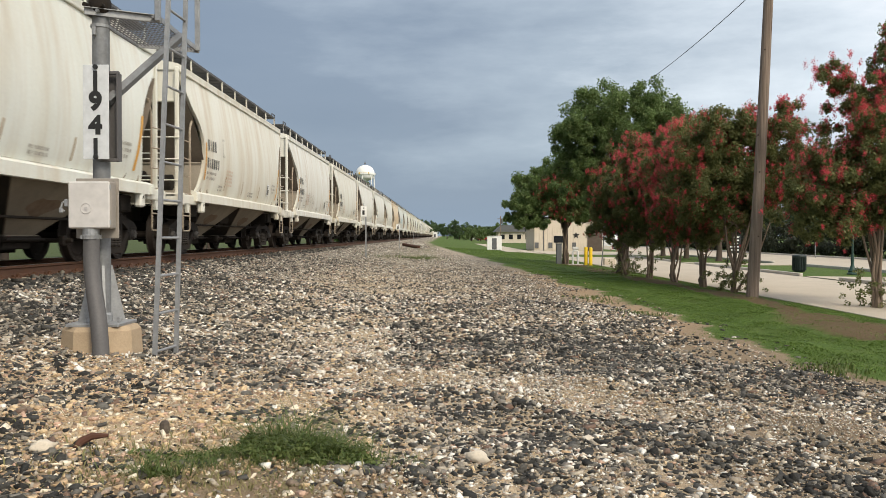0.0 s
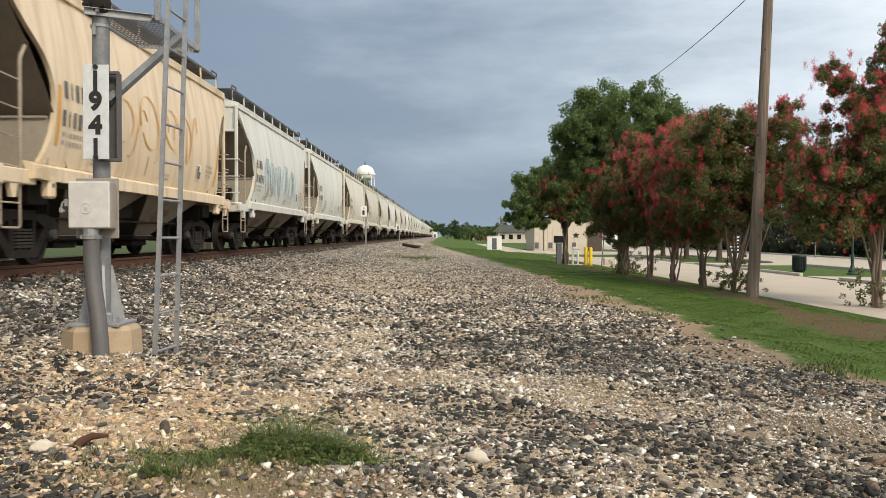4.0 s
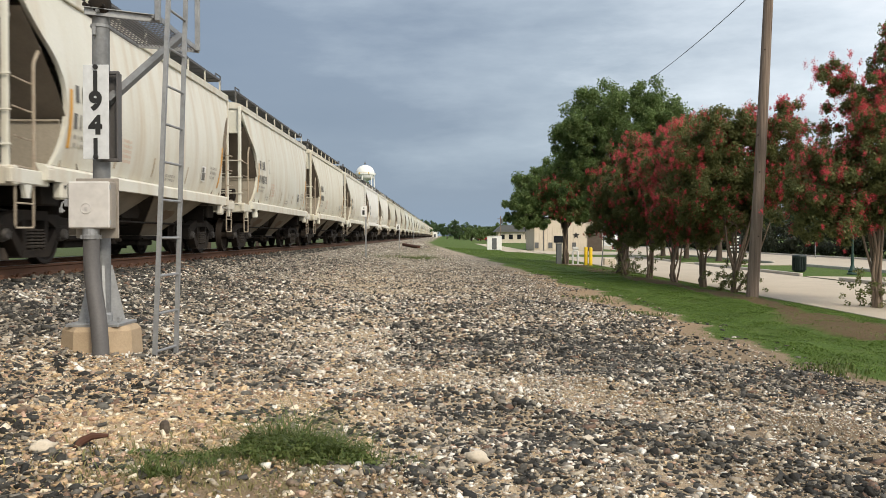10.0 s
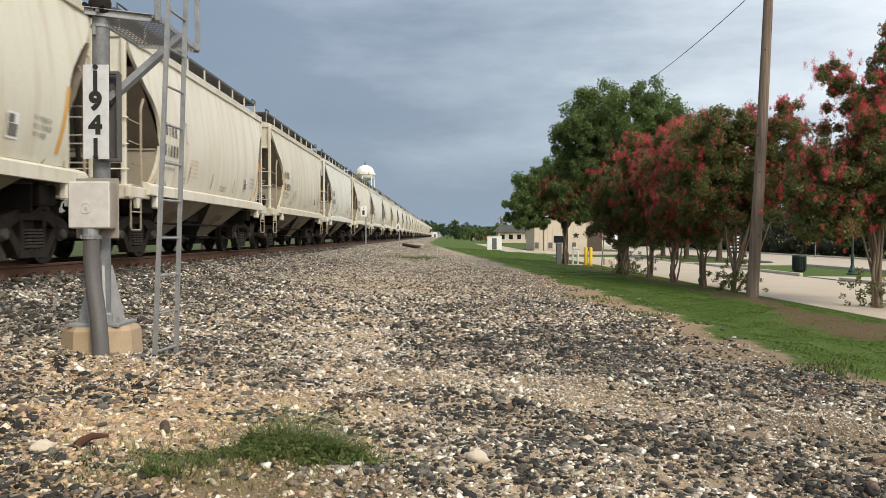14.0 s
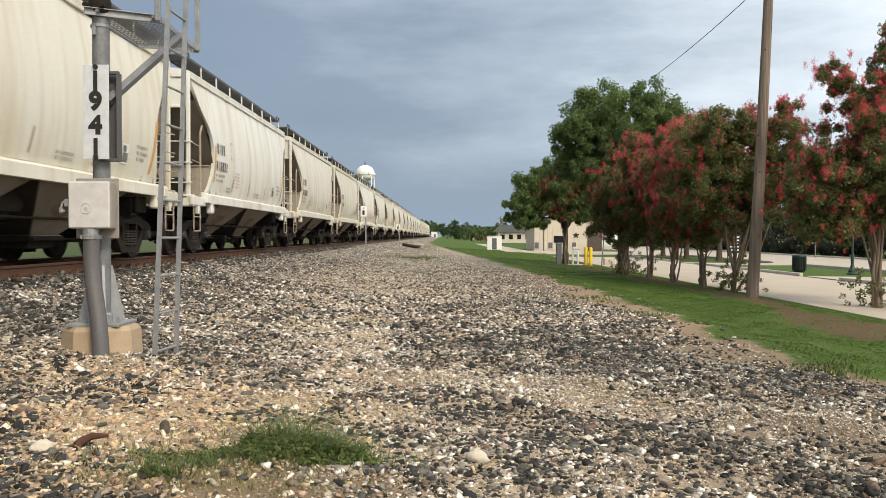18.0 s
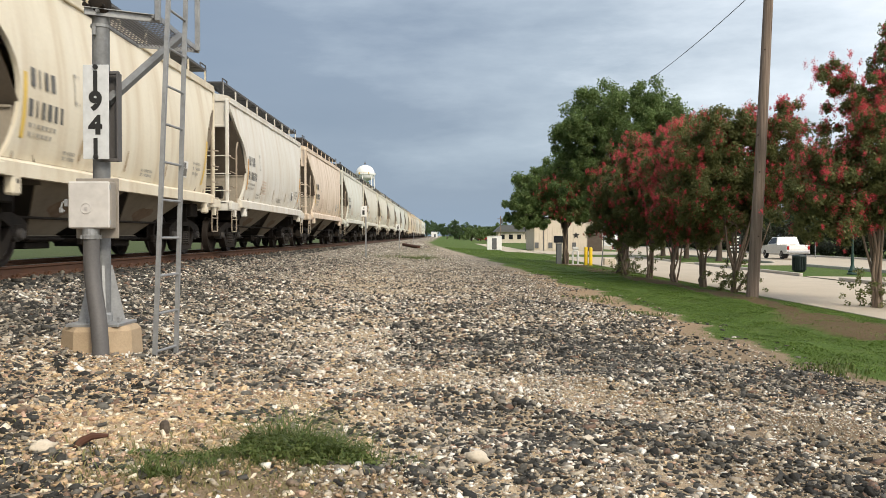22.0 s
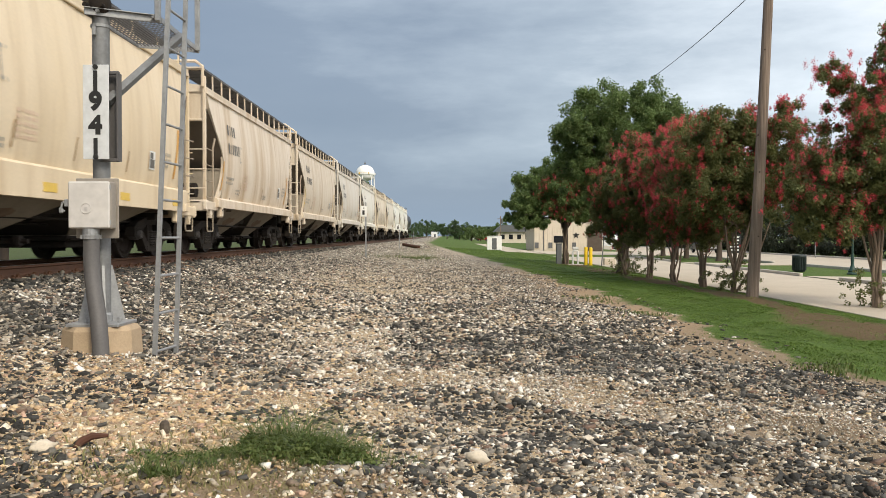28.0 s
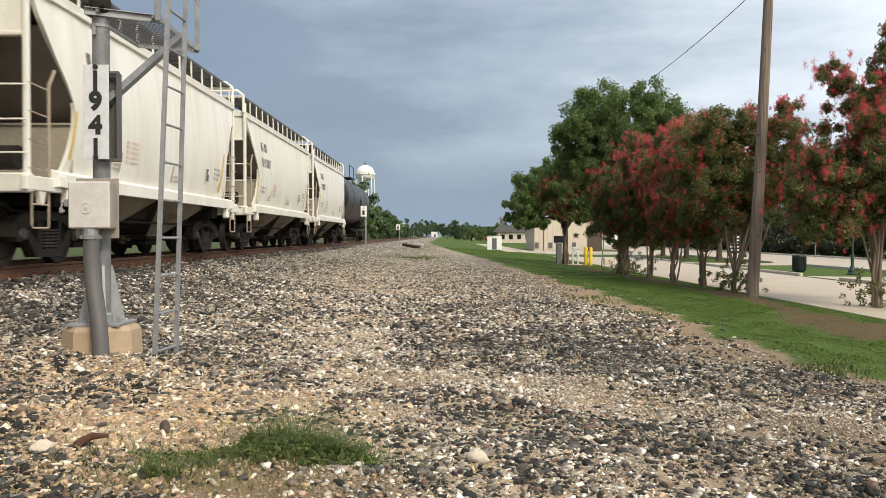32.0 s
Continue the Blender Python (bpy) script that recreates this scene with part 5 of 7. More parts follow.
    part("brace", mb, M_STEEL_DULL, mast)
    # grating platform
    # corners set askew to fit the camera's view
    ca, cb, cc, cd = Vector((-0.075, -0.14, 3.10)), Vector((0.465, 0.16, 3.10)), Vector((0.44, 1.40, 3.10)), Vector((-0.085, 1.16, 3.10))

    def flat_bar(mb, p, q, wide, deep):
        """An upright flat bar from p to q."""
        side = Vector((0, 0, 1)).cross(q - p).normalized() * wide / 2
        up = Vector((0, 0, deep / 2))
        return mb.add([p - side - up, p + side - up, p + side + up, p - side + up, q - side - up, q + side - up, q + side + up, q - side + up],
                      [(0, 1, 2, 3), (7, 6, 5, 4), (0, 4, 5, 1), (1, 5, 6, 2), (2, 6, 7, 3), (3, 7, 4, 0)])

    mb = MB()
    for p, q, d in ((ca, cb, 0.05), (cb, cc, 0.045), (cc, cd, 0.045), (cd, ca, 0.045)):
        flat_bar(mb, p, q, 0.012, d)
    flat_bar(mb, ca + Vector((0.0, -0.012, 0.03)), cb + Vector((0.0, -0.012, 0.03)), 0.05, 0.006)
    plat = part("platform", mb, M_STEEL_GALV, mast, "steel grating platform")
    mb = MB()
    for i in range(1, 17):
        f = i / 17
        flat_bar(mb, ca.lerp(cb, f), cd.lerp(cc, f), 0.004, 0.010)
    for i in range(1, 15):
        f = i / 15
        flat_bar(mb, ca.lerp(cd, f) + Vector((0, 0, 0.005)), cb.lerp(cc, f) + Vector((0, 0, 0.005)), 0.010, 0.006)
    part("grating", mb, M_CONDUIT, plat, "dark see-through bar grating")
    for x, y in ((0.03, -0.10), (0.42, 0.12)):
        part("bolt", MB().lathe([(0.014, -0.03), (0.016, -0.02), (0.016, 0.0)], (x, y - 0.02, 3.105), 8, 1), M_STEEL_DULL, plat)
    for x, y in ((0.455, 0.10), (0.455, 1.30)):
        part("railing_post", MB().box((x, y, 3.45), (0.045, 0.045, 0.75), 0.004), M_STEEL_GALV, mast)
    # ladder
    lad = part("ladder", MB().tube([(0.483, -0.13, 0.06), (0.645, -0.13, 3.8)], 0.024, 4), M_STEEL_GALV, mast, "galvanised access ladder")
    part("stile", MB().tube([(0.535, 0.29, 0.10), (0.655, 0.29, 3.8)], 0.024, 4), M_STEEL_GALV, lad)
    for i in range(11):
        z = 0.260 + 0.318 * i
        f = (z - 0.12) / 3.68
        part("rung", MB().tube([(0.49 + 0.155 * f, -0.13, z), (0.54 + 0.115 * f, 0.29, z)], 0.011, 8), M_STEEL_GALV, lad)

# ---- trees ----
def mat_leaf(name, a, b, trans=0.25):
    m, n = mat_new(name)
    geo = n.put("ShaderNodeNewGeometry")
    col = n.ramp(geo.outputs["Random Per Island"], [(0.0, a), (1.0, b)])
    big = n.noise(0.8, 3, 0.5, n.coords("Object"))
    col = n.mix(0.5, col, n.mix(1.0, col, n.ramp(big, [(0.3, 0.7), (0.7, 1.3)]), "MULTIPLY"))
    d = n.put("ShaderNodeBsdfPrincipled", Base_Color=col, Roughness=0.55)
    d.inputs["Specular IOR Level"].default_value = 0.3
    t = n.put("ShaderNodeBsdfTranslucent", Color=col)
    mx = n.put("ShaderNodeMixShader")
    mx.inputs[0].default_value = trans
    n.t.links.new(d.outputs[0], mx.inputs[1]), n.t.links.new(t.outputs[0], mx.inputs[2])
    n.put("ShaderNodeOutputMaterial", Surface=mx.outputs[0])
    return m


LEAF_OAK = mat_leaf("shade_tree_leaf", (0.090, 0.148, 0.045), (0.195, 0.262, 0.095), 0.45)
LEAF_CRAPE = mat_leaf("crape_leaf", (0.105, 0.135, 0.048), (0.240, 0.240, 0.095), 0.5)
# distance haze is put into this leaf colour, which is raised for it
LEAF_FAR = mat_leaf("hazed_far_leaf", (0.055, 0.098, 0.040), (0.100, 0.155, 0.062))
LEAF_LIME = mat_leaf("lime_leaf", (0.06, 0.13, 0.02), (0.14, 0.22, 0.04))
FLOWER = mat_leaf("crape_blossom", (0.55, 0.055, 0.075), (0.80, 0.16, 0.18), 0.5)
BARK = worn("grey_bark", (0.085, 0.064, 0.048), (0.04, 0.031, 0.026), 0.7, 4, 30, 0.9, stretch=(1, 1, 0.25), bump=0.8)
BARK_PALE = worn("crape_bark", (0.20, 0.15, 0.108), (0.11, 0.08, 0.058), 0.6, 5, 30, 0.8, stretch=(1, 1, 0.25), bump=0.4)
M_POLE = worn("weathered_pole", (0.30, 0.235, 0.185), (0.085, 0.060, 0.046), 1.0, 6, 40, 0.9, stretch=(4, 4, 0.10), bump=0.9)
M_KNOT = worn("dark_knot", (0.045, 0.03, 0.022), (0.09, 0.065, 0.05), 0.5, 20, 60, 0.9)


def leaves(centers, radii, per, size, seed, shell=0.55, flat=1.0):
    """Leaf quads round clump centres."""
    rng = np.random.default_rng(seed)
    c = np.repeat(np.asarray(centers, float), per, 0)
    r = np.repeat(np.asarray(radii, float), per, 0)
    if r.ndim == 1:
        r = np.stack([r, r, r * flat], -1)
    d = rng.normal(0, 1, c.shape)
    d /= np.linalg.norm(d, axis=1, keepdims=True)
    p = c + d * r * (shell + (1 - shell) * rng.uniform(0, 1, (len(c), 1)) ** 0.6) * rng.uniform(0.75, 1.15, (len(c), 1))
    nrm = d * 0.6 + rng.normal(0, 0.6, c.shape) + np.array([0, 0, 0.35])
    nrm /= np.linalg.norm(nrm, axis=1, keepdims=True)
    u = np.cross(nrm, rng.normal(0, 1, c.shape))
    u /= np.linalg.norm(u, axis=1, keepdims=True)
    w = np.cross(nrm, u)
    s = (size * rng.uniform(0.6, 1.4, len(c)))[:, None]
    v = np.stack([p - u * s, p - w * s * 0.55 + nrm * s * 0.15, p + u * s, p + w * s * 0.55 + nrm * s * 0.15], 1)
    return v.reshape(-1, 3)


def leaf_mesh(name, verts, mat):
    return np_mesh(name, verts, np.arange(len(verts)).reshape(-1, 4), mat)


def clumps(center, radius, n, rng, lumpy=0.35, small=0.32, floor=-0.7):
    """Clump centres that fill an uneven crown."""
    pts, rad = [], []
    while len(pts) < n:
        d = Vector((rng.gauss(0, 1), rng.gauss(0, 1), rng.gauss(0, 1))).normalized()
        if d.z < floor:
            continue
        k = (0.25 + 0.75 * rng.random() ** 0.6) * (1 + lumpy * (noise.noise(d * 2.3 + Vector(center) * 0.31)))
        pts.append((center[0] + d.x * radius[0] * k, center[1] + d.y * radius[1] * k, center[2] + d.z * radius[2] * k))
        rad.append(small * min(radius) * rng.uniform(0.7, 1.3))
    return pts, rad


def tree(name, x, y, height, crown, trunk_r, label, seed, leaf=LEAF_OAK, n=130, per=260, size=0.075, fork=0.35, lobes=None, low=False, small=0.36):
    """A tapered trunk with limbs into each lobe of an uneven crown."""
    rng = random.Random(seed)
    z0 = float(ground_z(x, y)) - 0.05
    t = thing(name, pose(x, y, z0), label, "tree")
    if lobes is None:
        cz = height * (0.44 if low else 1) - (0 if low else crown[2])
        lobes = []
        for i in range(7):
            a = i * 2.4 + rng.random()
            k = 0.0 if i == 0 else rng.uniform(0.45, 0.7)
            f = rng.uniform(0.42, 0.62)
            lobes.append((crown[0] * k * math.cos(a), crown[1] * k * math.sin(a), cz + crown[2] * rng.uniform(-0.45, 0.45) * (1 if i else -0.2), crown[0] * f, crown[1] * f, crown[2] * f))
    mb = MB()
    top = max(l[2] for l in lobes)
    mb.tube([(0, 0, 0), (0.02, 0, 0.25), (0.05, 0.02, height * fork), (0.0, 0.05, height * 0.62)], [trunk_r * 1.35, trunk_r, trunk_r * 0.85, trunk_r * 0.3], 10)
    for l in lobes:
        zz = height * fork * rng.uniform(0.75, 1.2)
        mb.tube([(0.03, 0.02, zz), (l[0] * 0.45, l[1] * 0.45, zz + (l[2] - zz) * 0.6), (l[0], l[1], l[2])], [trunk_r * 0.5, trunk_r * 0.3, trunk_r * 0.10], 6)
        for k in range(3):
            e = Vector((rng.gauss(0, 1), rng.gauss(0, 1), rng.gauss(0.4, 0.8))).normalized()
            mb.tube([(l[0] * 0.7, l[1] * 0.7, zz + (l[2] - zz) * 0.75), (l[0] + e.x * l[3] * 0.9, l[1] + e.y * l[4] * 0.9, l[2] + e.z * l[5] * 0.9)], [trunk_r * 0.16, trunk_r * 0.04], 5)
    part("trunk", mb, BARK, t, smooth=True)
    c, r = [], []
    for l in lobes:
        cc, rr = clumps(l[:3], l[3:], max(5, n // len(lobes)), rng, 0.6, small, -0.8)
        c += cc
        r += rr
    part("crown", leaf_mesh("crown", leaves(c, r, per, size, seed, 0.08), leaf), None, t)
    return t


def crape(x, y, lobes, label, seed, flowers=1.0, stems=6, suckers=0, airy=1.0):
    """Many-stemmed flowering tree: crooked bare stems under a ragged crown of lobes (place and half sizes from the foot)."""
    rng = random.Random(seed)
    z0 = float(ground_z(x, y)) - 0.04
    t = thing("crape_myrtle", pose(x, y, z0), label, "flowering tree", "row of crape myrtles")
    for i in range(stems):
        l = lobes[i % len(lobes)]
        foot = i * 2 * math.pi / stems + rng.uniform(-0.4, 0.4)
        r0, thick = rng.uniform(0.03, 0.12), rng.uniform(0.026, 0.044)
        tip = Vector((l[0] * 0.8 + rng.uniform(-0.3, 0.3), l[1] * 0.8 + rng.uniform(-0.3, 0.3), l[2] + l[5] * 0.3))
        pts = [Vector((r0 * math.cos(foot), r0 * math.sin(foot), 0))]
        for f, zf in ((0.10, 0.14), (0.28, 0.32), (0.55, 0.58)):
            pts.append(Vector((tip.x * f + 0.12 * math.cos(foot) + rng.uniform(-0.10, 0.10), tip.y * f + 0.12 * math.sin(foot) + rng.uniform(-0.10, 0.10), tip.z * zf)))
        pts.append(tip)
        stem = part("stem", MB().tube(pts, [thick * 1.25, thick, thick * 0.85, thick * 0.6, 0.008], 7), BARK_PALE, t, smooth=True)
        for k in range(5):
            q = pts[rng.choice((2, 3))].lerp(pts[4], rng.uniform(0.0, 0.8))
            e = q + Vector((rng.uniform(-0.7, 0.7), rng.uniform(-0.7, 0.7), rng.uniform(0.2, 0.7)))
            part("branch", MB().tube([q, q.lerp(e, 0.5) + Vector((rng.uniform(-0.06, 0.06), rng.uniform(-0.06, 0.06), 0.05)), e], [0.014, 0.010, 0.004], 5), BARK_PALE, stem)
    c, r, shell = [], [], []
    for l in lobes:
        vol = (l[3] * l[4] * l[5]) ** (1 / 3)
        cc, rr = clumps(l[:3], l[3:], max(7, int(80 * vol ** 1.6 * (airy if l[2] > 4.9 else 1.0))), rng, 0.9, 0.25, -0.9)
        c += cc
        r += [max(0.15, q) * rng.uniform(0.8, 1.5) for q in rr]
        for p in cc:
            e = Vector(((p[0] - l[0]) / l[3], (p[1] - l[1]) / l[4], (p[2] - l[2]) / l[5]))
            if e.length > 0.45:
                shell.append((Vector(p), e.normalized(), l))
    part("crown", leaf_mesh("crown", leaves(c, r, 250, 0.038, seed, 0.0), LEAF_CRAPE), None, t)
    if suckers:
        c = [(rng.gauss(0, 0.34), rng.gauss(0, 0.34), abs(rng.gauss(0.35, 0.28)) + 0.08) for _ in range(suckers)]
        part("basal_growth", leaf_mesh("basal_growth", leaves(c, [0.10] * suckers, 30, 0.032, seed + 9, 0.1), LEAF_CRAPE), None, t, "leafy shoots round the stems")["kind"] = "stuff"
    # blossom panicles in drifts over the outer, upper boughs
    fc, fr = [], []
    top, bottom = max(l[2] + l[5] for l in lobes), min(l[2] - l[5] for l in lobes)
    for p, d, l in shell:
        high = (p.z - bottom) / (top - bottom)
        drift = noise.noise(Vector((p.x * 0.6 + seed, p.y * 0.6, p.z * 0.6)))
        many = flowers * min(1.25, 0.15 + 1.6 * high) * (1.15 + 0.5 * d.z + 2.3 * drift)
        for _ in range(int(max(0.0, many) * 3 + rng.random())):
            q = p + Vector((d.x * l[3], d.y * l[4], d.z * l[5])) * rng.uniform(0.02, 0.30) + Vector((rng.gauss(0, 0.13), rng.gauss(0, 0.13), rng.gauss(0, 0.10)))
            s = rng.uniform(0.05, 0.11)
            fc.append(tuple(q))
            fr.append((s, s, s * rng.uniform(1.2, 2.0)))
    part("blossoms", leaf_mesh("blossoms", leaves(fc, fr, 60, 0.016, seed + 50, 0.05), FLOWER), None, t, "crimson-pink flower panicles")
    return t


def vase(h, r, seed):
    """Lobes of a vase-shaped crown of height h and half width r."""
    rng = random.Random(seed)
    out = [(0.0, 0.0, h * 0.62, r * 0.75, r * 0.75, h * 0.22), (0.0, 0.0, h * 0.42, r * 0.60, r * 0.60, h * 0.14), (0.1, 0.0, h * 0.31, r * 0.55, r * 0.55, h * 0.08)]
    for i in range(5):
        a = i * 1.257 + rng.uniform(-0.3, 0.3)
        out.append((r * 0.62 * math.cos(a), r * 0.62 * math.sin(a), h * rng.uniform(0.45, 0.74), r * 0.48, r * 0.48, h * rng.uniform(0.13, 0.19)))
    for i in range(3):
        a = i * 2.1 + rng.uniform(0, 2)
        out.append((r * 0.42 * math.cos(a), r * 0.42 * math.sin(a), h * rng.uniform(0.80, 0.90), r * 0.30, r * 0.30, h * 0.10))
    return out


def build_trees():
    # lobes: place and half sizes relative to the foot
    tree("shade_tree", 8.0, 38.5, 8.5, None, 0.26, "large green shade tree with a dark trunk", 3, n=430, per=330, size=0.052, small=0.31, lobes=(
        (-1.17, 0.00, 7.36, 1.44, 1.60, 1.17), (0.80, 0.32, 7.36, 1.39, 1.60, 1.07), (1.65, 0.00, 6.72, 1.12, 1.39, 1.07), (-2.19, -0.32, 6.30, 1.07, 1.28, 0.96), (-0.21, -0.43, 5.98, 1.81, 1.71, 1.17), (-1.71, 0.21, 4.91, 1.39, 1.39, 0.96), (1.07, 0.21, 4.80, 1.71, 1.60, 1.17), (-0.32, 0.32, 3.84, 1.81, 1.71, 0.85)))
    tree("shade_tree", 7.03, 49.9, 6.9, None, 0.17, "rounded green shade tree on the grass verge", 7, n=380, per=290, size=0.062, small=0.31, lobes=(
        (0.44, 0.00, 5.39, 1.87, 1.87, 1.21), (-1.45, 0.00, 4.51, 1.60, 1.65, 1.21), (-2.30, 0.22, 3.41, 1.10, 1.43, 0.99), (-0.66, 0.33, 3.52, 1.87, 1.87, 1.10), (1.87, 0.22, 4.29, 1.76, 1.76, 1.32), (0.99, -0.22, 3.08, 1.65, 1.65, 0.77), (-2.09, -0.22, 2.64, 1.10, 1.21, 0.66)))
    text = "crape myrtle with crimson blossom and bare pale stems"
    # the nearest, ragged and open at the top
    crape(10.55, 21.0, ((-1.05, 0.0, 5.65, 0.50, 0.5, 0.42), (-0.45, 0.1, 5.2, 0.62, 0.6, 0.55), (0.15, 0.0, 5.75, 0.75, 0.8, 0.65), (0.75, 0.1, 6.5, 0.9, 0.9, 0.8), (0.9, 0.0, 5.2, 1.2, 1.1, 1.0), (-0.05, 0.0, 4.3, 1.0, 1.0, 0.8), (-0.75, 0.2, 3.35, 1.05, 1.0, 0.75),
                         (0.35, -0.1, 3.2, 1.1, 1.1, 0.9), (-1.25, 0.3, 2.75, 0.8, 0.9, 0.6), (-1.0, 0.3, 2.2, 0.95, 0.9, 0.55), (0.0, 0.2, 2.3, 0.9, 0.9, 0.55), (1.3, 0.0, 3.9, 1.1, 1.1, 1.0)), text, 21, 1.0, 7, 60, 0.42)
    # beside the pole, wide, with one spire
    crape(8.75, 26.0, ((-1.1, 0.0, 4.1, 1.1, 1.2, 1.0), (-0.6, 0.1, 4.9, 0.9, 1.0, 0.62), (0.35, 0.0, 4.85, 0.85, 0.9, 0.66), (0.15, 0.0, 3.5, 1.3, 1.3, 1.0), (1.25, 0.1, 4.4, 0.9, 1.0, 0.8), (1.62, 0.1, 5.35, 0.36, 0.4, 0.62), (1.5, 0.3, 3.3, 1.0, 1.0, 0.9),
                        (2.2, 0.2, 3.75, 0.75, 0.8, 0.6), (-1.2, 0.0, 2.9, 1.0, 1.0, 0.8), (0.4, 0.1, 2.4, 1.0, 0.9, 0.5)), text, 28, 1.1, 8, 70)
    for x, y, h, r, fl, sd, su in ((8.60, 28.6, 5.75, 1.5, 1.1, 23, 0), (8.25, 30.9, 5.7, 1.5, 1.0, 24, 0), (7.95, 33.4, 5.6, 1.5, 0.85, 25, 20), (7.60, 36.0, 5.5, 1.5, 0.7, 26, 50)):
        crape(x, y, vase(h, r, sd), text, sd, fl, 6, su)
    crape(7.05, 49.45, ((-0.7, -0.3, 4.0, 1.0, 0.7, 0.8), (0.5, -0.4, 4.5, 1.0, 0.7, 0.8), (1.0, -0.3, 3.3, 1.2, 0.8, 0.8), (-0.9, -0.3, 3.1, 0.7, 0.6, 0.5), (0.1, -0.4, 3.0, 0.9, 0.6, 0.6)), text, 27, 0.8, 2)


def utility_pole():
    p = thing("utility_pole", pose(8.10, 22.64, -0.47), "weathered brown wooden utility pole", "utility pole")
    part("pole", MB().tube([(0, 0, 0), (0.17, 0, 3.1), (0.32, 0.0, 6.4), (0.45, 0, 9.4)], [0.160, 0.145, 0.130, 0.115], 14), M_POLE, p, smooth=True)
    # knots and drying cracks
    rng = random.Random(8)
    for _ in range(26):
        z, a = rng.uniform(0.6, 8.8), rng.uniform(0, 6.28)
        ax = np.interp(z, (0, 3.1, 6.4, 9.4), (0, 0.17, 0.32, 0.45))
        r = np.interp(z, (0, 9.4), (0.158, 0.115)) - 0.004
        tall = rng.choice((0.03, 0.04, 0.35))
        w = 0.022 if tall < 0.1 else 0.005
        part("knot" if tall < 0.1 else "crack", MB().box((ax + r * math.cos(a), r * math.sin(a), z), (0.014, 2 * w, tall), 0.003, Matrix.Rotation(a, 3, "Z")), M_KNOT, p)
    # wire to the far pole hidden in the trees
    a, b = Vector((8.66, 22.9, 8.10)), Vector((10.4, 68.0, 11.0))
    pts = [a.lerp(b, f) + Vector((0, 0, -3.8 * f * (1 - f))) for f in np.linspace(0, 1, 24)]
    tagged(new("overhead_wire", MB().tube(pts, 0.012, 5).mesh("overhead_wire", M_BLACK)), "thin sagging black overhead wire", "cable")

# ---- paving, street furniture and buildings to the right ----
M_PAVE = worn("pale_concrete_paving", (0.50, 0.435, 0.345), (0.37, 0.315, 0.245), 0.6, 0.6, 25, 0.9, bump=0.3)
M_KERB = worn("kerb_concrete", (0.56, 0.52, 0.46), (0.38, 0.34, 0.29), 0.5, 2, 30, 0.9)
M_YELLOW = worn("bollard_yellow", (0.78, 0.52, 0.01), (0.6, 0.38, 0.02), 0.4, 4, 40, 0.5)
M_TAN_METAL = worn("tan_metal_siding", (0.62, 0.555, 0.45), (0.50, 0.44, 0.35), 0.5, 1.2, 20, 0.7)
M_ROOF_METAL = worn("pale_metal_roof", (0.36, 0.36, 0.35), (0.26, 0.25, 0.24), 0.5, 1, 20, 0.6)
M_GREEN_METAL = worn("green_cast_iron", (0.024, 0.062, 0.050), (0.015, 0.038, 0.032), 0.5, 5, 40, 0.5)
M_DARK_GREEN = worn("dark_green_plastic", (0.012, 0.022, 0.02), (0.03, 0.04, 0.035), 0.4, 5, 40, 0.5)
M_PIPE = worn("white_pipe", (0.62, 0.62, 0.60), (0.4, 0.4, 0.38), 0.4, 5, 40, 0.5)
M_GREY_BOX = worn("grey_cabinet", (0.12, 0.125, 0.13), (0.08, 0.08, 0.08), 0.5, 3, 30, 0.6)
M_GLASS_DARK = worn("dark_window", (0.012, 0.014, 0.017), (0.03, 0.03, 0.035), 0.3, 2, 20, 0.12)
M_TYRE = worn("tyre_rubber", (0.02, 0.02, 0.02), (0.04, 0.04, 0.04), 0.4, 6, 40, 0.85)
M_CHROME = worn("alloy", (0.5, 0.5, 0.5), (0.35, 0.35, 0.35), 0.3, 6, 40, 0.3, 0.9)
M_CAR_WHITE = worn("white_car_paint", (0.78, 0.78, 0.77), (0.68, 0.67, 0.65), 0.3, 1, 20, 0.3)
M_CAR_DARK = worn("dark_car_paint", (0.03, 0.033, 0.03), (0.05, 0.05, 0.05), 0.3, 1, 20, 0.3)
M_CAR_RED = worn("red_car_paint", (0.35, 0.03, 0.03), (0.25, 0.03, 0.03), 0.3, 1, 20, 0.3)
M_LAMP_RED = worn("red_lens", (0.35, 0.01, 0.01), (0.2, 0.01, 0.01), 0.3, 5, 40, 0.2)
M_RUST = worn("rust", (0.085, 0.035, 0.02), (0.045, 0.022, 0.015), 0.6, 12, 60, 0.85)
M_ROCK = worn("white_limestone", (0.60, 0.53, 0.43), (0.45, 0.38, 0.28), 0.5, 14, 70, 0.9, bump=0.6)


def slab(name, x0, x1, y0, y1, mat, label, lift=0.02, thick=0.16, kind="structure", step=1.0):
    """Paving that follows the ground's cross-fall."""
    n = max(2, int((x1 - x0) / step) + 1)
    px = np.linspace(x0, x1, n)
    top = [(float(x), float(np.interp(x, PX, PZ)) + lift) for x in px]
    poly = top + [(x, z - thick) for x, z in reversed(top)]
    return tagged(new(name, MB().prism(poly, y0, y1, 1).mesh(name, mat)), label, name.split("_")[0], kind=kind)


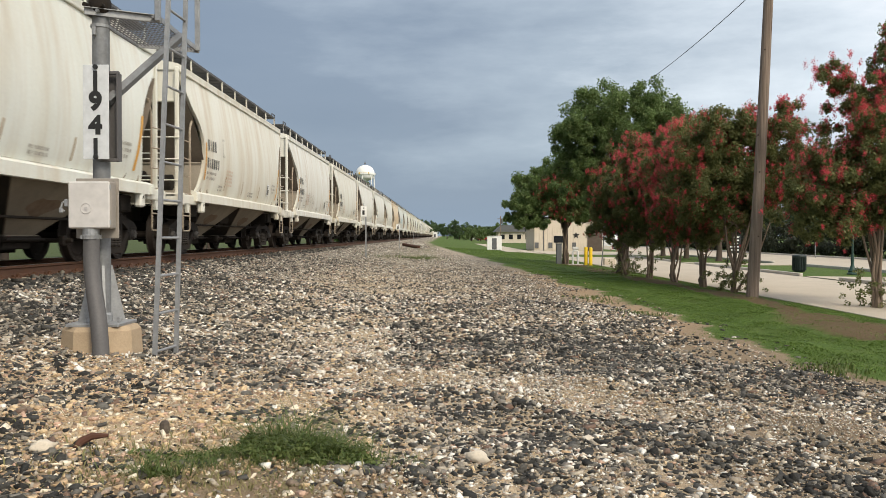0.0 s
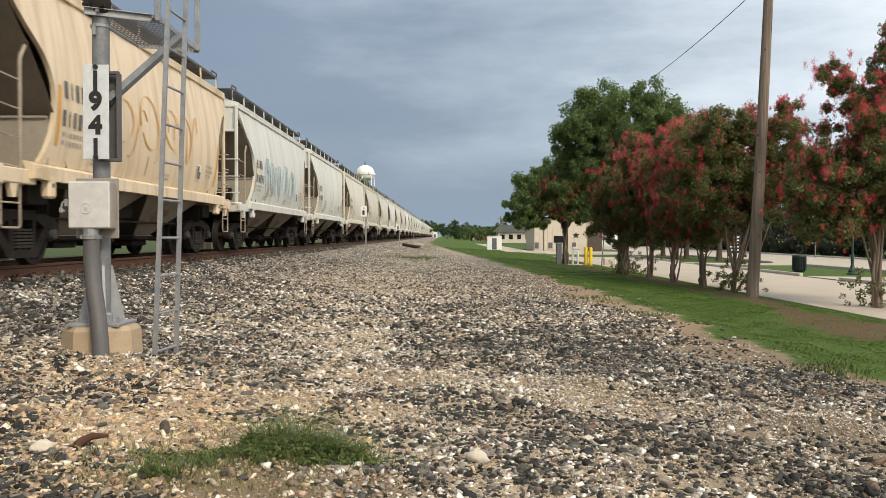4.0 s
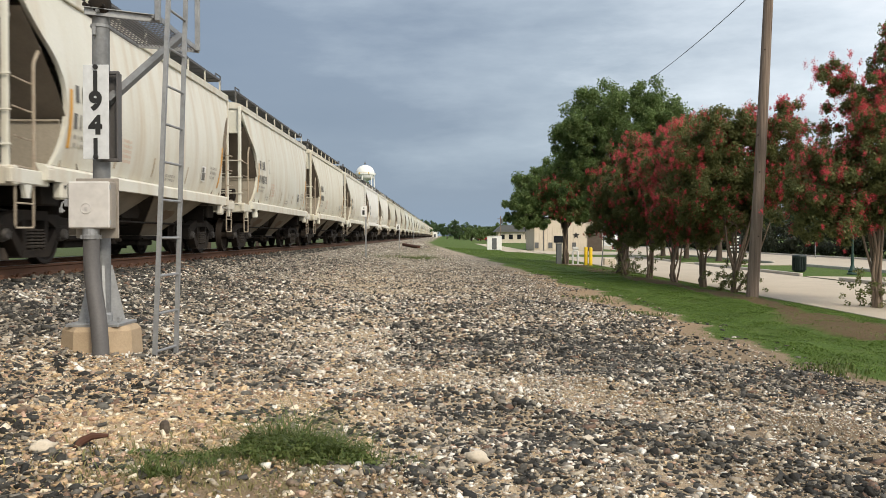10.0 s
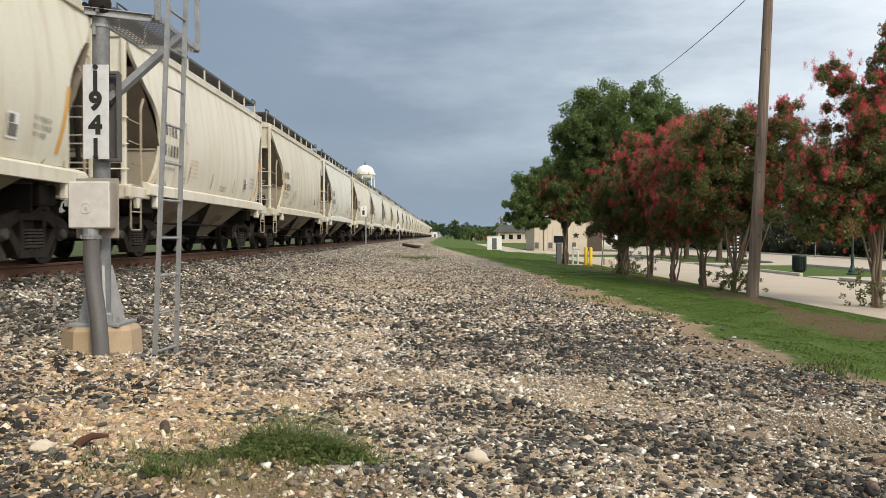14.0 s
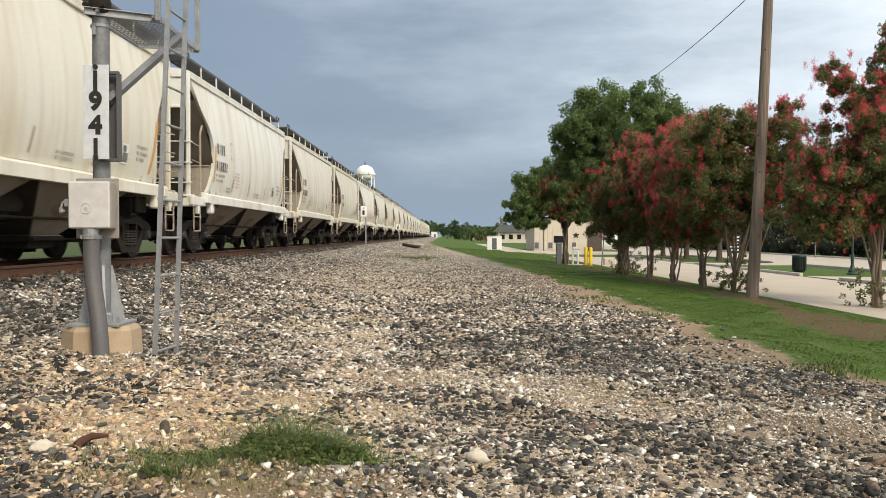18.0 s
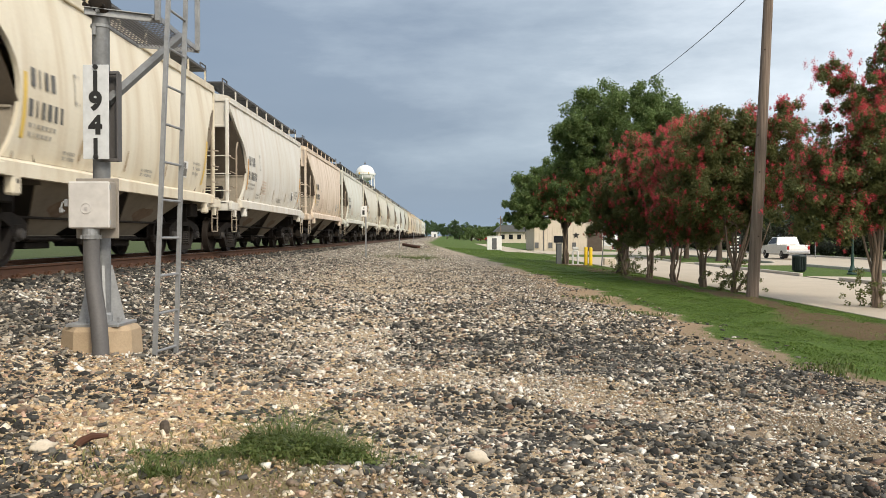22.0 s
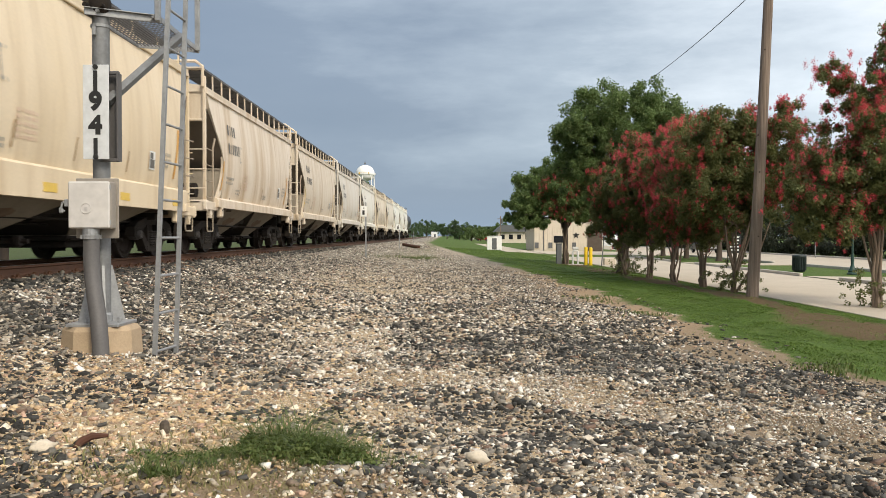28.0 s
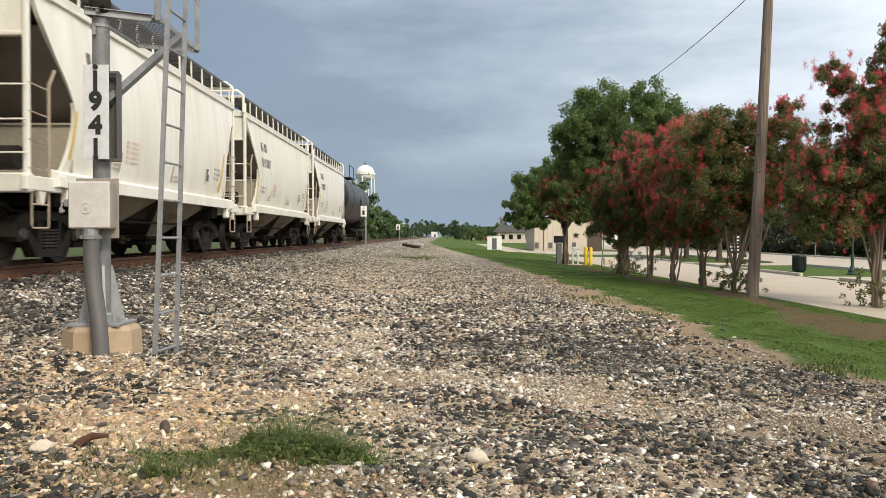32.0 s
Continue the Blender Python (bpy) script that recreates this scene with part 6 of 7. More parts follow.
def build_paving():
    road = slab("road", 9.15, 15.9, 4, 72, M_PAVE, "pale worn concrete driveway beside the grass verge")
    slab("street", 22.5, 33.0, -40, 480, M_PAVE, "pale concrete street parallel to the railway", 0.02)
    slab("pavement", 10.0, 22.4, 82, 101, M_PAVE, "pale concrete forecourt of the metal building", 0.03)
    slab("path", 16.1, 22.4, 35.0, 38.4, M_PAVE, "pale concrete path across the grass", 0.04)
    slab("path", 16.1, 22.4, 55, 58.4, M_PAVE, "pale concrete path across the grass", 0.04)
    slab("lot", 6.2, 9.8, 84, 170, M_PAVE, "pale gravel and concrete lot beside the metal building", 0.03)
    for x, y0, y1 in ((16.0, 4, 34.8), (16.0, 38.6, 54.8), (16.0, 58.6, 74), (22.42, -10, 34.8), (22.42, 38.6, 54.8), (22.42, 58.6, 80), (33.1, -40, 220)):
        z = float(np.interp(x, PX, PZ))
        n = max(1, int((y1 - y0) / 3.0))
        k = tagged(new("kerb"), "pale concrete kerb along the paving", "kerb", kind="structure")
        for i in range(n):
            a, b = y0 + (y1 - y0) * i / n, y0 + (y1 - y0) * (i + 1) / n
            part("kerb_stone", MB().box((x, (a + b) / 2, z + 0.04), (0.16, b - a - 0.012, 0.24), 0.02), M_KERB, k)


def wheelie(x, y):
    z = float(ground_z(x, y))
    t = thing("litter_bin", pose(x, y, z), "dark green slatted litter bin with a domed rim", "litter bin")
    part("body", MB().lathe([(0.27, 0.02), (0.30, 0.10), (0.315, 0.72), (0.33, 0.74)], n=20), M_DARK_GREEN, t)
    for k in range(20):
        a = k * 2 * math.pi / 20
        part("slat", MB().box((0.325 * math.cos(a), 0.325 * math.sin(a), 0.42), (0.045, 0.045, 0.66), 0.008, Matrix.Rotation(a, 3, "Z")), M_DARK_GREEN, t)
    part("rim", MB().lathe([(0.345, 0.75), (0.355, 0.80), (0.33, 0.86), (0.18, 0.90), (0.16, 0.86), (0.15, 0.78)], n=20), M_DARK_GREEN, t)


def street_lamp(x, y):
    z = float(ground_z(x, y))
    t = thing("street_lamp", pose(x, y, z), "green cast-iron street lamp with a flared base", "street lamp")
    part("base", MB().lathe([(0.24, 0), (0.25, 0.06), (0.19, 0.12), (0.20, 0.18), (0.13, 0.30), (0.08, 0.45), (0.07, 0.62), (0.085, 0.68), (0.055, 0.98)], n=16), M_GREEN_METAL, t, smooth=True)
    part("pole", MB().lathe([(0.05, 0.95), (0.04, 3.6)], n=12), M_GREEN_METAL, t, smooth=True)
    part("sign_plate", MB().box((0.0, -0.07, 2.05), (0.22, 0.015, 0.40), 0.004), M_GREEN_METAL, t, "small green sign plate")


def bollards():
    for x, y in ((8.09, 48.9), (8.32, 48.7)):
        z = float(ground_z(x, y))
        b = thing("bollard", pose(x, y, z), "bright yellow steel bollard on the grass", "bollard", "yellow bollards")
        part("tube", MB().lathe([(0.10, -0.05), (0.10, 0.96), (0.08, 1.0), (0.04, 1.015)], n=16), M_YELLOW, b, smooth=True)
    x, y = 7.41, 48.4
    z = float(ground_z(x, y))
    v = thing("backflow_valve", pose(x, y, z), "white pipework valve standing on the grass", "pipe valve")
    part("pipe", MB().tube([(-0.14, 0, -0.1), (-0.14, 0, 0.72), (-0.08, 0, 0.80), (0.08, 0, 0.80), (0.14, 0, 0.72), (0.14, 0, -0.1)], 0.05, 10), M_PIPE, v, smooth=True)
    part("flange", MB().lathe([(0.10, 0.4), (0.10, 0.46)], (-0.14, 0, 0), 12).lathe([(0.10, 0.4), (0.10, 0.46)], (0.14, 0, 0), 12), M_PIPE, v)
    part("slab", MB().box((0, 0, 0.0), (0.8, 0.6, 0.08), 0.01), M_KERB, v, "small concrete pad")
    part("head", MB().box((0.0, 0, 0.93), (0.34, 0.12, 0.16), 0.03), M_PIPE, v)
    # grey pedestal beside the trunk
    z = float(ground_z(6.62, 49.4))
    c = thing("utility_pedestal", pose(6.62, 49.4, z), "dark grey utility pedestal on the grass", "utility box")
    part("cabinet", MB().box((0, 0, 0.55), (0.30, 0.30, 1.15), 0.02), M_GREY_BOX, c)
    part("lid", MB().box((0, 0, 1.14), (0.34, 0.34, 0.05), 0.01), M_GREY_BOX, c)
    x, y = 9.15, 49.5
    w = thing("leaning_rod", pose(x, y, float(ground_z(x, y))), "thin dark leaning guy rod", "guy rod")
    part("rod", MB().tube([(-0.08, 0, -0.1), (0.12, 0.0, 2.3)], 0.03, 8), M_GREY_BOX, w)
    x, y = 9.99, 51.9
    pl = thing("stone_block", pose(x, y, float(ground_z(x, y))), "low pale stone block", "stone block")
    part("block", MB().box((0, 0, 0.2), (0.7, 0.5, 0.46), 0.05), M_ROCK, pl)


def cabinet():
    x, y = 5.54, 93.1
    t = thing("equipment_cabinet", pose(x, y, float(ground_z(x, y))), "white trackside equipment cabinet with a grey door", "equipment cabinet")
    part("body", MB().box((0, 0.4, 0.72), (1.55, 0.9, 1.52), 0.02), M_WHITE, t)
    part("door", MB().box((-0.02, -0.06, 0.68), (0.52, 0.03, 1.22), 0.01), M_GREY_BOX, t)
    part("roof", MB().box((0, 0.4, 1.50), (1.65, 1.0, 0.06), 0.015), M_WHITE, t)
    part("skid", MB().box((0, 0.4, 0.0), (1.3, 0.9, 0.10), 0.01), M_GREY_BOX, t)


def metal_building():
    """Tan corrugated building with a gable to the camera; each siding sheet is a piece."""
    x0, x1, y0, y1 = 10.75, 18.7, 101.5, 112.0
    z0 = -0.62
    h, ridge = 3.0, 4.9
    b = thing("metal_building", pose(0, 0, 0), "tan corrugated metal building with a low gable roof", "building")
    wall = part("wall", MB().prism([(x0, z0), (x1, z0), (x1, z0 + h), ((x0 + x1) / 2, z0 + ridge), (x0, z0 + h)], y0, y0 + 0.15, 1), M_TAN_METAL, b)
    for nm, xx in (("wall", x0), ("wall", x1)):
        part(nm, MB().box((xx + (0.075 if xx == x0 else -0.075), (y0 + y1) / 2 + 0.1, z0 + h / 2), (0.15, y1 - y0 - 0.2, h)), M_TAN_METAL, b)
    part("wall", MB().prism([(x0, z0), (x1, z0), (x1, z0 + h), ((x0 + x1) / 2, z0 + ridge), (x0, z0 + h)], y1 - 0.1, y1, 1), M_TAN_METAL, b)
    n = 26
    rib = MB().box((0, 0, h / 2), (0.05, 0.04, h), 0.01).mesh("siding_rib", M_TAN_METAL)
    for i in range(n + 1):
        part("siding_rib", rib, None, wall, at=pose(x0 + (x1 - x0) * i / n, y0 - 0.02, z0))
    for s in (-1, 1):
        xa, xm = (x0 - 0.45, (x0 + x1) / 2) if s < 0 else (x1 + 0.45, (x0 + x1) / 2)
        za, zm = z0 + h - 0.12, z0 + ridge + 0.05
        mb = MB().add([(xa, y0 - 0.6, za), (xm, y0 - 0.6, zm), (xm, y1 + 0.4, zm), (xa, y1 + 0.4, za), (xa, y0 - 0.6, za + 0.12), (xm, y0 - 0.6, zm + 0.12), (xm, y1 + 0.4, zm + 0.12), (xa, y1 + 0.4, za + 0.12)],
                      [(0, 1, 2, 3), (4, 7, 6, 5), (0, 4, 5, 1), (3, 2, 6, 7), (0, 3, 7, 4), (1, 5, 6, 2)])
        part("roof_sheet", mb, M_ROOF_METAL, b, "pale metal roof sheeting")
    for x in (11.0, 12.6, 15.4):
        w = part("vent", MB().box((x, y0 - 0.04, z0 + 0.75), (0.45, 0.08, 0.65), 0.01), M_GREY_BOX, b, "small grey wall vent")
    part("door", MB().box((17.8, y0 - 0.03, z0 + 1.2), (1.7, 0.06, 2.4), 0.01), M_TIE, b, "brown timber door")
    part("window", MB().box((13.6, y0 - 0.03, z0 + 1.45), (1.2, 0.06, 0.8), 0.01), M_GLASS_DARK, b)
    part("downpipe", MB().tube([(x0 + 1.05, y0 - 0.06, z0), (x0 + 1.05, y0 - 0.06, z0 + h)], 0.05, 8), M_GREY_BOX, b)
    # dark metal star on the gable wall
    pts = []
    for k in range(10):
        r = 0.42 if k % 2 == 0 else 0.17
        a = math.pi / 2 + k * math.pi / 5
        pts.append((15.6 + r * math.cos(a), 1.3 + r * math.sin(a)))
    part("star", MB().prism(pts, y0 - 0.09, y0 - 0.045, 1), M_BLACK, b, "dark five-pointed metal star")


def notice_sign():
    x, y = 17.94, 53.3
    t = thing("notice_sign", pose(x, y, float(ground_z(x, y))), "black notice board with white lettering bars", "sign")
    part("board", MB().box((0, 0, 1.35), (0.85, 0.08, 1.15), 0.01), M_BLACK, t)
    for i in range(5):
        part("lettering", MB().box((0.02 * (i % 2), -0.045, 1.78 - 0.2 * i), (0.62 - 0.07 * (i % 3), 0.006, 0.075)), M_WHITE, t, "white lettering bar")
    for s in (-1, 1):
        part("post", MB().box((s * 0.36, 0.05, 0.6), (0.06, 0.06, 1.3), 0.01), M_BLACK, t)


def vehicle(name, kind, paint_mat, label, at):
    """A small road vehicle: kind 'pickup', 'car' or 'van'; it points to +y."""
    t = thing(name, at, label, {"pickup": "pickup truck", "car": "car", "van": "van"}[kind])
    w = 0.92
    if kind == "pickup":
        L, body = 5.5, [(-2.75, 0.45), (2.55, 0.42), (2.72, 0.60), (2.70, 0.92), (2.55, 1.02), (1.25, 1.12), (0.62, 1.72), (-0.55, 1.76), (-0.80, 1.14), (-2.72, 1.12), (-2.78, 0.8)]
        win = [(1.08, 1.16), (0.58, 1.64), (-0.48, 1.68), (-0.66, 1.16)]
    elif kind == "van":
        L, body = 5.2, [(-2.6, 0.4), (2.5, 0.4), (2.6, 0.95), (1.7, 1.2), (1.1, 1.95), (-2.5, 2.0), (-2.62, 1.2)]
        win = [(1.5, 1.25), (1.05, 1.82), (0.2, 1.86), (0.2, 1.25)]
    else:
        L, body = 4.6, [(-2.28, 0.4), (2.2, 0.38), (2.3, 0.62), (2.2, 0.86), (1.15, 1.0), (0.45, 1.48), (-1.0, 1.52), (-1.7, 1.05), (-2.25, 1.0), (-2.32, 0.7)]
        win = [(0.95, 1.03), (0.42, 1.40), (-0.95, 1.43), (-1.45, 1.06)]
    bmx = MB()
    n = len(body)
    rings = [(-w, 0.90), (-w + 0.06, 1.0), (w - 0.06, 1.0), (w, 0.90)]
    cy, cz = 0.0, 0.75
    vs = []
    for x, k in rings:
        for y, z in body:
            taper = 0.84 if z > 1.3 else 1.0
            vs.append((x * taper, cy + (y - cy) * (0.97 + 0.03 * (k > 0.95)), cz + (z - cz) * (0.97 + 0.03 * (k > 0.95))))
    fs = [tuple(range(n)), tuple(range(3 * n, 4 * n))] + [(r * n + i, r * n + (i + 1) % n, (r + 1) * n + (i + 1) % n, (r + 1) * n + i) for r in range(3) for i in range(n)]
    part("body", bmx.add(vs, fs), paint_mat, t)
    def out_x(z):
        return 0.925 - (0.155 * (z - body[4][1]) / (1.76 - body[4][1]) if kind == "pickup" else 0.15 * max(0.0, z - 1.0) / 0.5 if kind == "car" else 0.15 * max(0.0, z - 1.2) / 0.78)
    for s in (-1, 1):
        part("side_window", MB().add([(s * (out_x(z) + 0.012), y, z) for y, z in win] + [(s * (out_x(z) - 0.05), y, z) for y, z in win], [(0, 1, 2, 3), (7, 6, 5, 4), (0, 4, 5, 1), (1, 5, 6, 2), (2, 6, 7, 3), (3, 7, 4, 0)]), M_GLASS_DARK, t)
    part("windscreen", MB().add([(-0.68, win[0][0] + 0.10, win[0][1] + 0.0), (0.68, win[0][0] + 0.10, win[0][1]), (0.62, win[1][0] + 0.09, win[1][1] + 0.03), (-0.62, win[1][0] + 0.09, win[1][1] + 0.03)], [(0, 1, 2, 3)]), M_GLASS_DARK, t)
    part("rear_window", MB().add([(-0.66, win[3][0] - 0.16, win[3][1]), (0.66, win[3][0] - 0.16, win[3][1]), (0.60, win[2][0] - 0.11, win[2][1]), (-0.60, win[2][0] - 0.11, win[2][1])], [(0, 1, 2, 3)]), M_GLASS_DARK, t)
    for s in (-1, 1):
        part("tail_lamp", MB().box((s * 0.80, body[-1][0] + 0.02, 0.90), (0.16, 0.08, 0.28), 0.01), M_LAMP_RED, t)
        for y in (-L * 0.31, L * 0.32):
            wh = part("wheel", MB().lathe([(0.19, -0.11), (0.33, -0.11), (0.36, -0.06), (0.36, 0.06), (0.33, 0.11), (0.19, 0.11)], n=18, axis=0), M_TYRE, t, at=pose(s * 0.82, y, 0.36))
            part("rim", MB().lathe([(0.02, 0.09), (0.19, 0.115), (0.20, 0.08)] if s > 0 else [(0.20, -0.08), (0.19, -0.115), (0.02, -0.09)], n=12, axis=0), M_CHROME, wh)
    part("bumper", MB().box((0, -L / 2 - 0.02, 0.55), (1.7, 0.10, 0.20), 0.03), M_CHROME, t)
    return t


VEHICLES = []


M_CAR_GREY = worn("grey_car_paint", (0.085, 0.083, 0.075), (0.06, 0.058, 0.052), 0.4, 2, 30, 0.35, 0.3)


def vehicles():
    z = -0.62
    VEHICLES.append((vehicle("pickup_truck", "pickup", M_CAR_WHITE, "white pickup truck driving along the street", pose(27.6, -230, z)), 27.6, 59.3 - 10.6 * 21.0, 10.6))
    VEHICLES.append((vehicle("grey_car", "car", M_CAR_GREY, "dark grey car driving along the street", pose(28.2, -235, z)), 28.2, 60.2 - 9.4 * 24.5, 9.4))
    for nm, kind, m, lab, x, y, r in (("parked_pickup", "pickup", M_CAR_WHITE, "white pickup truck parked beyond the trees", 22.6, 122, 70), ("parked_van", "van", M_CAR_WHITE, "white van parked beside the metal building", 24.4, 130, 85),
                                      ("parked_car", "car", M_CAR_WHITE, "white car parked on the far lot", 22.5, 300, 80), ("parked_car", "car", M_CAR_RED, "red car parked on the far lot", 13.6, 300, 85),
                                      ("parked_car", "car", M_CAR_WHITE, "white car parked on the far lot", 12.0, 330, 80), ("parked_car", "car", M_CAR_DARK, "dark car parked on the far lot", 17.0, 310, 80), ("parked_pickup", "pickup", M_CAR_WHITE, "white pickup truck parked on the far lot", 21.0, 255, 4)):
        vehicle(nm, kind, m, lab, pose(x, y, float(ground_z(x, y)) + 0.02, 0, 0, r))


def water_tower():
    t = thing("water_tower", pose(-46.8, 520, -0.5), "white municipal water tower on legs", "water tower")
    part("tank", MB().lathe([(0.6, 34.6), (3.4, 35.2), (5.2, 36.4), (5.65, 37.6), (5.7, 39.6), (5.5, 40.4), (4.6, 42.2), (3.0, 43.5), (1.2, 44.1), (0.4, 44.2)], n=28), M_WHITE, t, smooth=True)
    part("catwalk", MB().lathe([(5.6, 38.2), (6.3, 38.2), (6.3, 38.4), (6.3, 39.3), (6.25, 39.3), (6.25, 38.4), (5.6, 38.4)], n=28), M_WHITE, t)
    part("riser", MB().lathe([(0.9, 0), (0.9, 35)], n=14), M_WHITE, t, smooth=True)
    for k in range(6):
        a = k * math.pi / 3 + 0.3
        part("leg", MB().tube([(7.0 * math.cos(a), 7.0 * math.sin(a), 0), (5.4 * math.cos(a), 5.4 * math.sin(a), 38)], 0.36, 8), M_WHITE, t)
    for z in (13, 25):
        r = 7.0 - 1.6 * z / 38
        part("strut_ring", MB().tube([(r * math.cos(k * math.pi / 3 + 0.3), r * math.sin(k * math.pi / 3 + 0.3), z) for k in range(7)], 0.16, 6), M_WHITE, t)
    part("antenna", MB().tube([(0, 0, 44), (0, 0, 47.2)], 0.14, 6).box((0, 0, 45.2), (1.2, 0.3, 0.8)), M_GREY_BOX, t)
    for i in range(5):
        part("lettering", MB().box((-2.9 + 1.35 * i, -5.72, 38.9), (0.85, 0.12, 1.3)), M_STRIPE_Y, t, "ochre lettering bar")


def trackside_posts():
    def post(x, y, h, label, plate=None):
        z = float(ground_z(x, y)) - 0.05
        t = thing("marker_post", pose(x, y, z), label, "sign post", "trackside marker posts")
        part("post", MB().box((0, 0, h / 2), (0.06, 0.05, h), 0.008), M_STEEL_GALV, t)
        if plate:
            pl = part("plate", MB().box((-0.09, -0.04, h - plate[1] / 2), (plate[0], 0.015, plate[1]), 0.003), M_WHITE, t, "small white plate")
            part("marking", MB().box((-0.10, -0.051, h - plate[1] / 2 - 0.06), (0.10, 0.004, 0.20)).box((-0.08, -0.051, h - 0.11), (0.04, 0.004, 0.08)), M_BLACK, pl, "black marking bar")
    post(-3.48, 39.0, 2.36, "grey steel marker post with a small white plate", (0.28, 0.48))
    post(-3.24, 64.2, 1.9, "grey steel marker post beside the ballast", (0.30, 0.40))
    post(-3.55, 104.8, 1.5, "white marker stake beside the ballast")
    # a discarded length of dark pipe by the ballast edge
    t = thing("steel_pipe", pose(-2.66, 75.5, float(ground_z(-2.66, 75))), "dark rusty pipe lying on the gravel", "pipe")
    part("pipe", MB().tube([(-0.9, 2.5, 0.28), (0.0, 0, 0.15), (0.6, -2.0, 0.10)], 0.14, 10), M_RUST, t, smooth=True)
    # crossing signal and relay house far down the line
    x, y = -10.6, 225.0
    s = thing("crossing_signal", pose(x, y, 0.2), "grey crossing signal far down the track", "crossing signal")
    part("pole", MB().lathe([(0.10, 0), (0.10, 4.4)], n=10), M_STEEL_GALV, s)
    for k in (-1, 1):
        part("crossboard", MB().box((0, -0.12, 3.9), (1.3, 0.03, 0.22), 0, Matrix.Rotation(k * 0.78, 3, "Y")), M_WHITE, s)
        part("lamp_hood", MB().lathe([(0.28, -0.15), (0.28, 0.1), (0.1, 0.15)], (k * 0.45, 0, 2.8), 12, 1), M_BLACK, s)
    r = thing("relay_house", pose(-4.8, 480, 0.0), "small white trackside relay house", "relay house")
    part("body", MB().box((0, 0, 1.6), (3.4, 2.4, 3.2), 0.05), M_WHITE, r)
    part("roof", MB().box((0, 0, 3.3), (3.7, 2.7, 0.2), 0.03), M_WHITE, r)
    part("door", MB().box((0.3, -1.22, 1.1), (1.0, 0.04, 2.1)), M_GREY_BOX, r)


def far_house():
    x, y = 18.5, 225.0
    h = thing("far_building", pose(x, y, -0.65), "low brown building with a wide dark roof far off", "building")
    part("wall", MB().box((0, 0, 1.5), (9, 7, 3.0), 0.02), M_TAN_METAL, h)
    part("roof", MB().prism([(-5.4, 2.9), (5.4, 2.9), (3.5, 4.6), (-3.5, 4.6)], -4.2, 4.2, 1), M_GREY_BOX, h)
    for i in range(4):
        part("window", MB().box((-3.2 + 2.1 * i, -3.52, 1.6), (1.0, 0.05, 1.2), 0.01), M_GLASS_DARK, h)
    p = thing("utility_pole", pose(14.3, 215, -0.65), "dark distant utility pole with a crossarm", "utility pole")
    part("pole", MB().lathe([(0.14, 0), (0.10, 6.8)], n=8), M_POLE, p)
    part("crossarm", MB().box((0, 0, 6.1), (1.5, 0.12, 0.15)), M_POLE, p)
    part("transformer", MB().lathe([(0.28, 4.9), (0.28, 6.0)], (0.3, 0, 0), 10), M_GREY_BOX, p)


def far_trees():
    """Rows of trees seen small: each a trunk and a crown of leaf clumps."""
    rng = random.Random(77)
    rows = []
    for i in range(7):        # behind the train, near: added as a dark background under the cars
        rows.append((-19.0 - rng.uniform(0, 3.0), 14 + i * 13 + rng.uniform(-3, 3), rng.uniform(8.5, 10), 6.4, LEAF_FAR, False))
    for i in range(17):       # dense belt beyond the track, further on
        y = 108 + i * 9 + rng.uniform(-2, 2)
        rows.append((-13.2 - rng.uniform(0, 1.5), y, 11.2 - 0.025 * (y - 112) + rng.uniform(-0.6, 0.3), 6.6, LEAF_LIME if i in (3, 7, 13, 16) else LEAF_FAR, True))
    for i in range(6):
        rows.append((-23 + i * 3.4, 440 + 12 * i, rng.uniform(8, 11), 8.0, LEAF_FAR, True))
    for i in range(16):       # horizon to the right of the line
        rows.append((1.5 + i * 3.2 + rng.uniform(-1, 1), 370 + rng.uniform(-20, 50), rng.uniform(6.5, 9), 9.5, LEAF_FAR, True))
    for i in range(7):
        rows.append((9 + i * 3.2, 272 + rng.uniform(-15, 15), rng.uniform(4.5, 6.0), 5.0, LEAF_OAK, True))
    for i in range(14):       # beyond the street
        rows.append((38 + rng.uniform(0, 6), 50 + i * 8.0, rng.uniform(7.5, 10.5), 7.0, LEAF_FAR, True))
    for i in range(10):
        rows.append((20 + i * 5.5, 190 + rng.uniform(-8, 8), rng.uniform(8, 11), 7.5, LEAF_FAR, True))
    for i in range(5):        # park trees behind the flowering row
        rows.append((18.8 + rng.uniform(-0.5, 2.0), 64 + i * 4.0, rng.uniform(7.0, 9.5), 4.4, LEAF_OAK, False))
    for x, y, h, r, m, lo in rows:
        big = y > 95
        tree("tree", x, y, h, (r * 0.62, r * 0.62, h * (0.52 if lo else 0.42)), 0.22, "distant dark green leafy tree", int(y * 7 + x * 3) % 9999, m, n=42, per=84 if big else 110, size=0.30 if big else 0.20, fork=0.2, low=lo)


# leaf colour darkened to carry the shade beyond the street
LEAF_HEDGE = mat_leaf("shaded_hedge_leaf", (0.024, 0.030, 0.016), (0.055, 0.060, 0.032), 0.15)


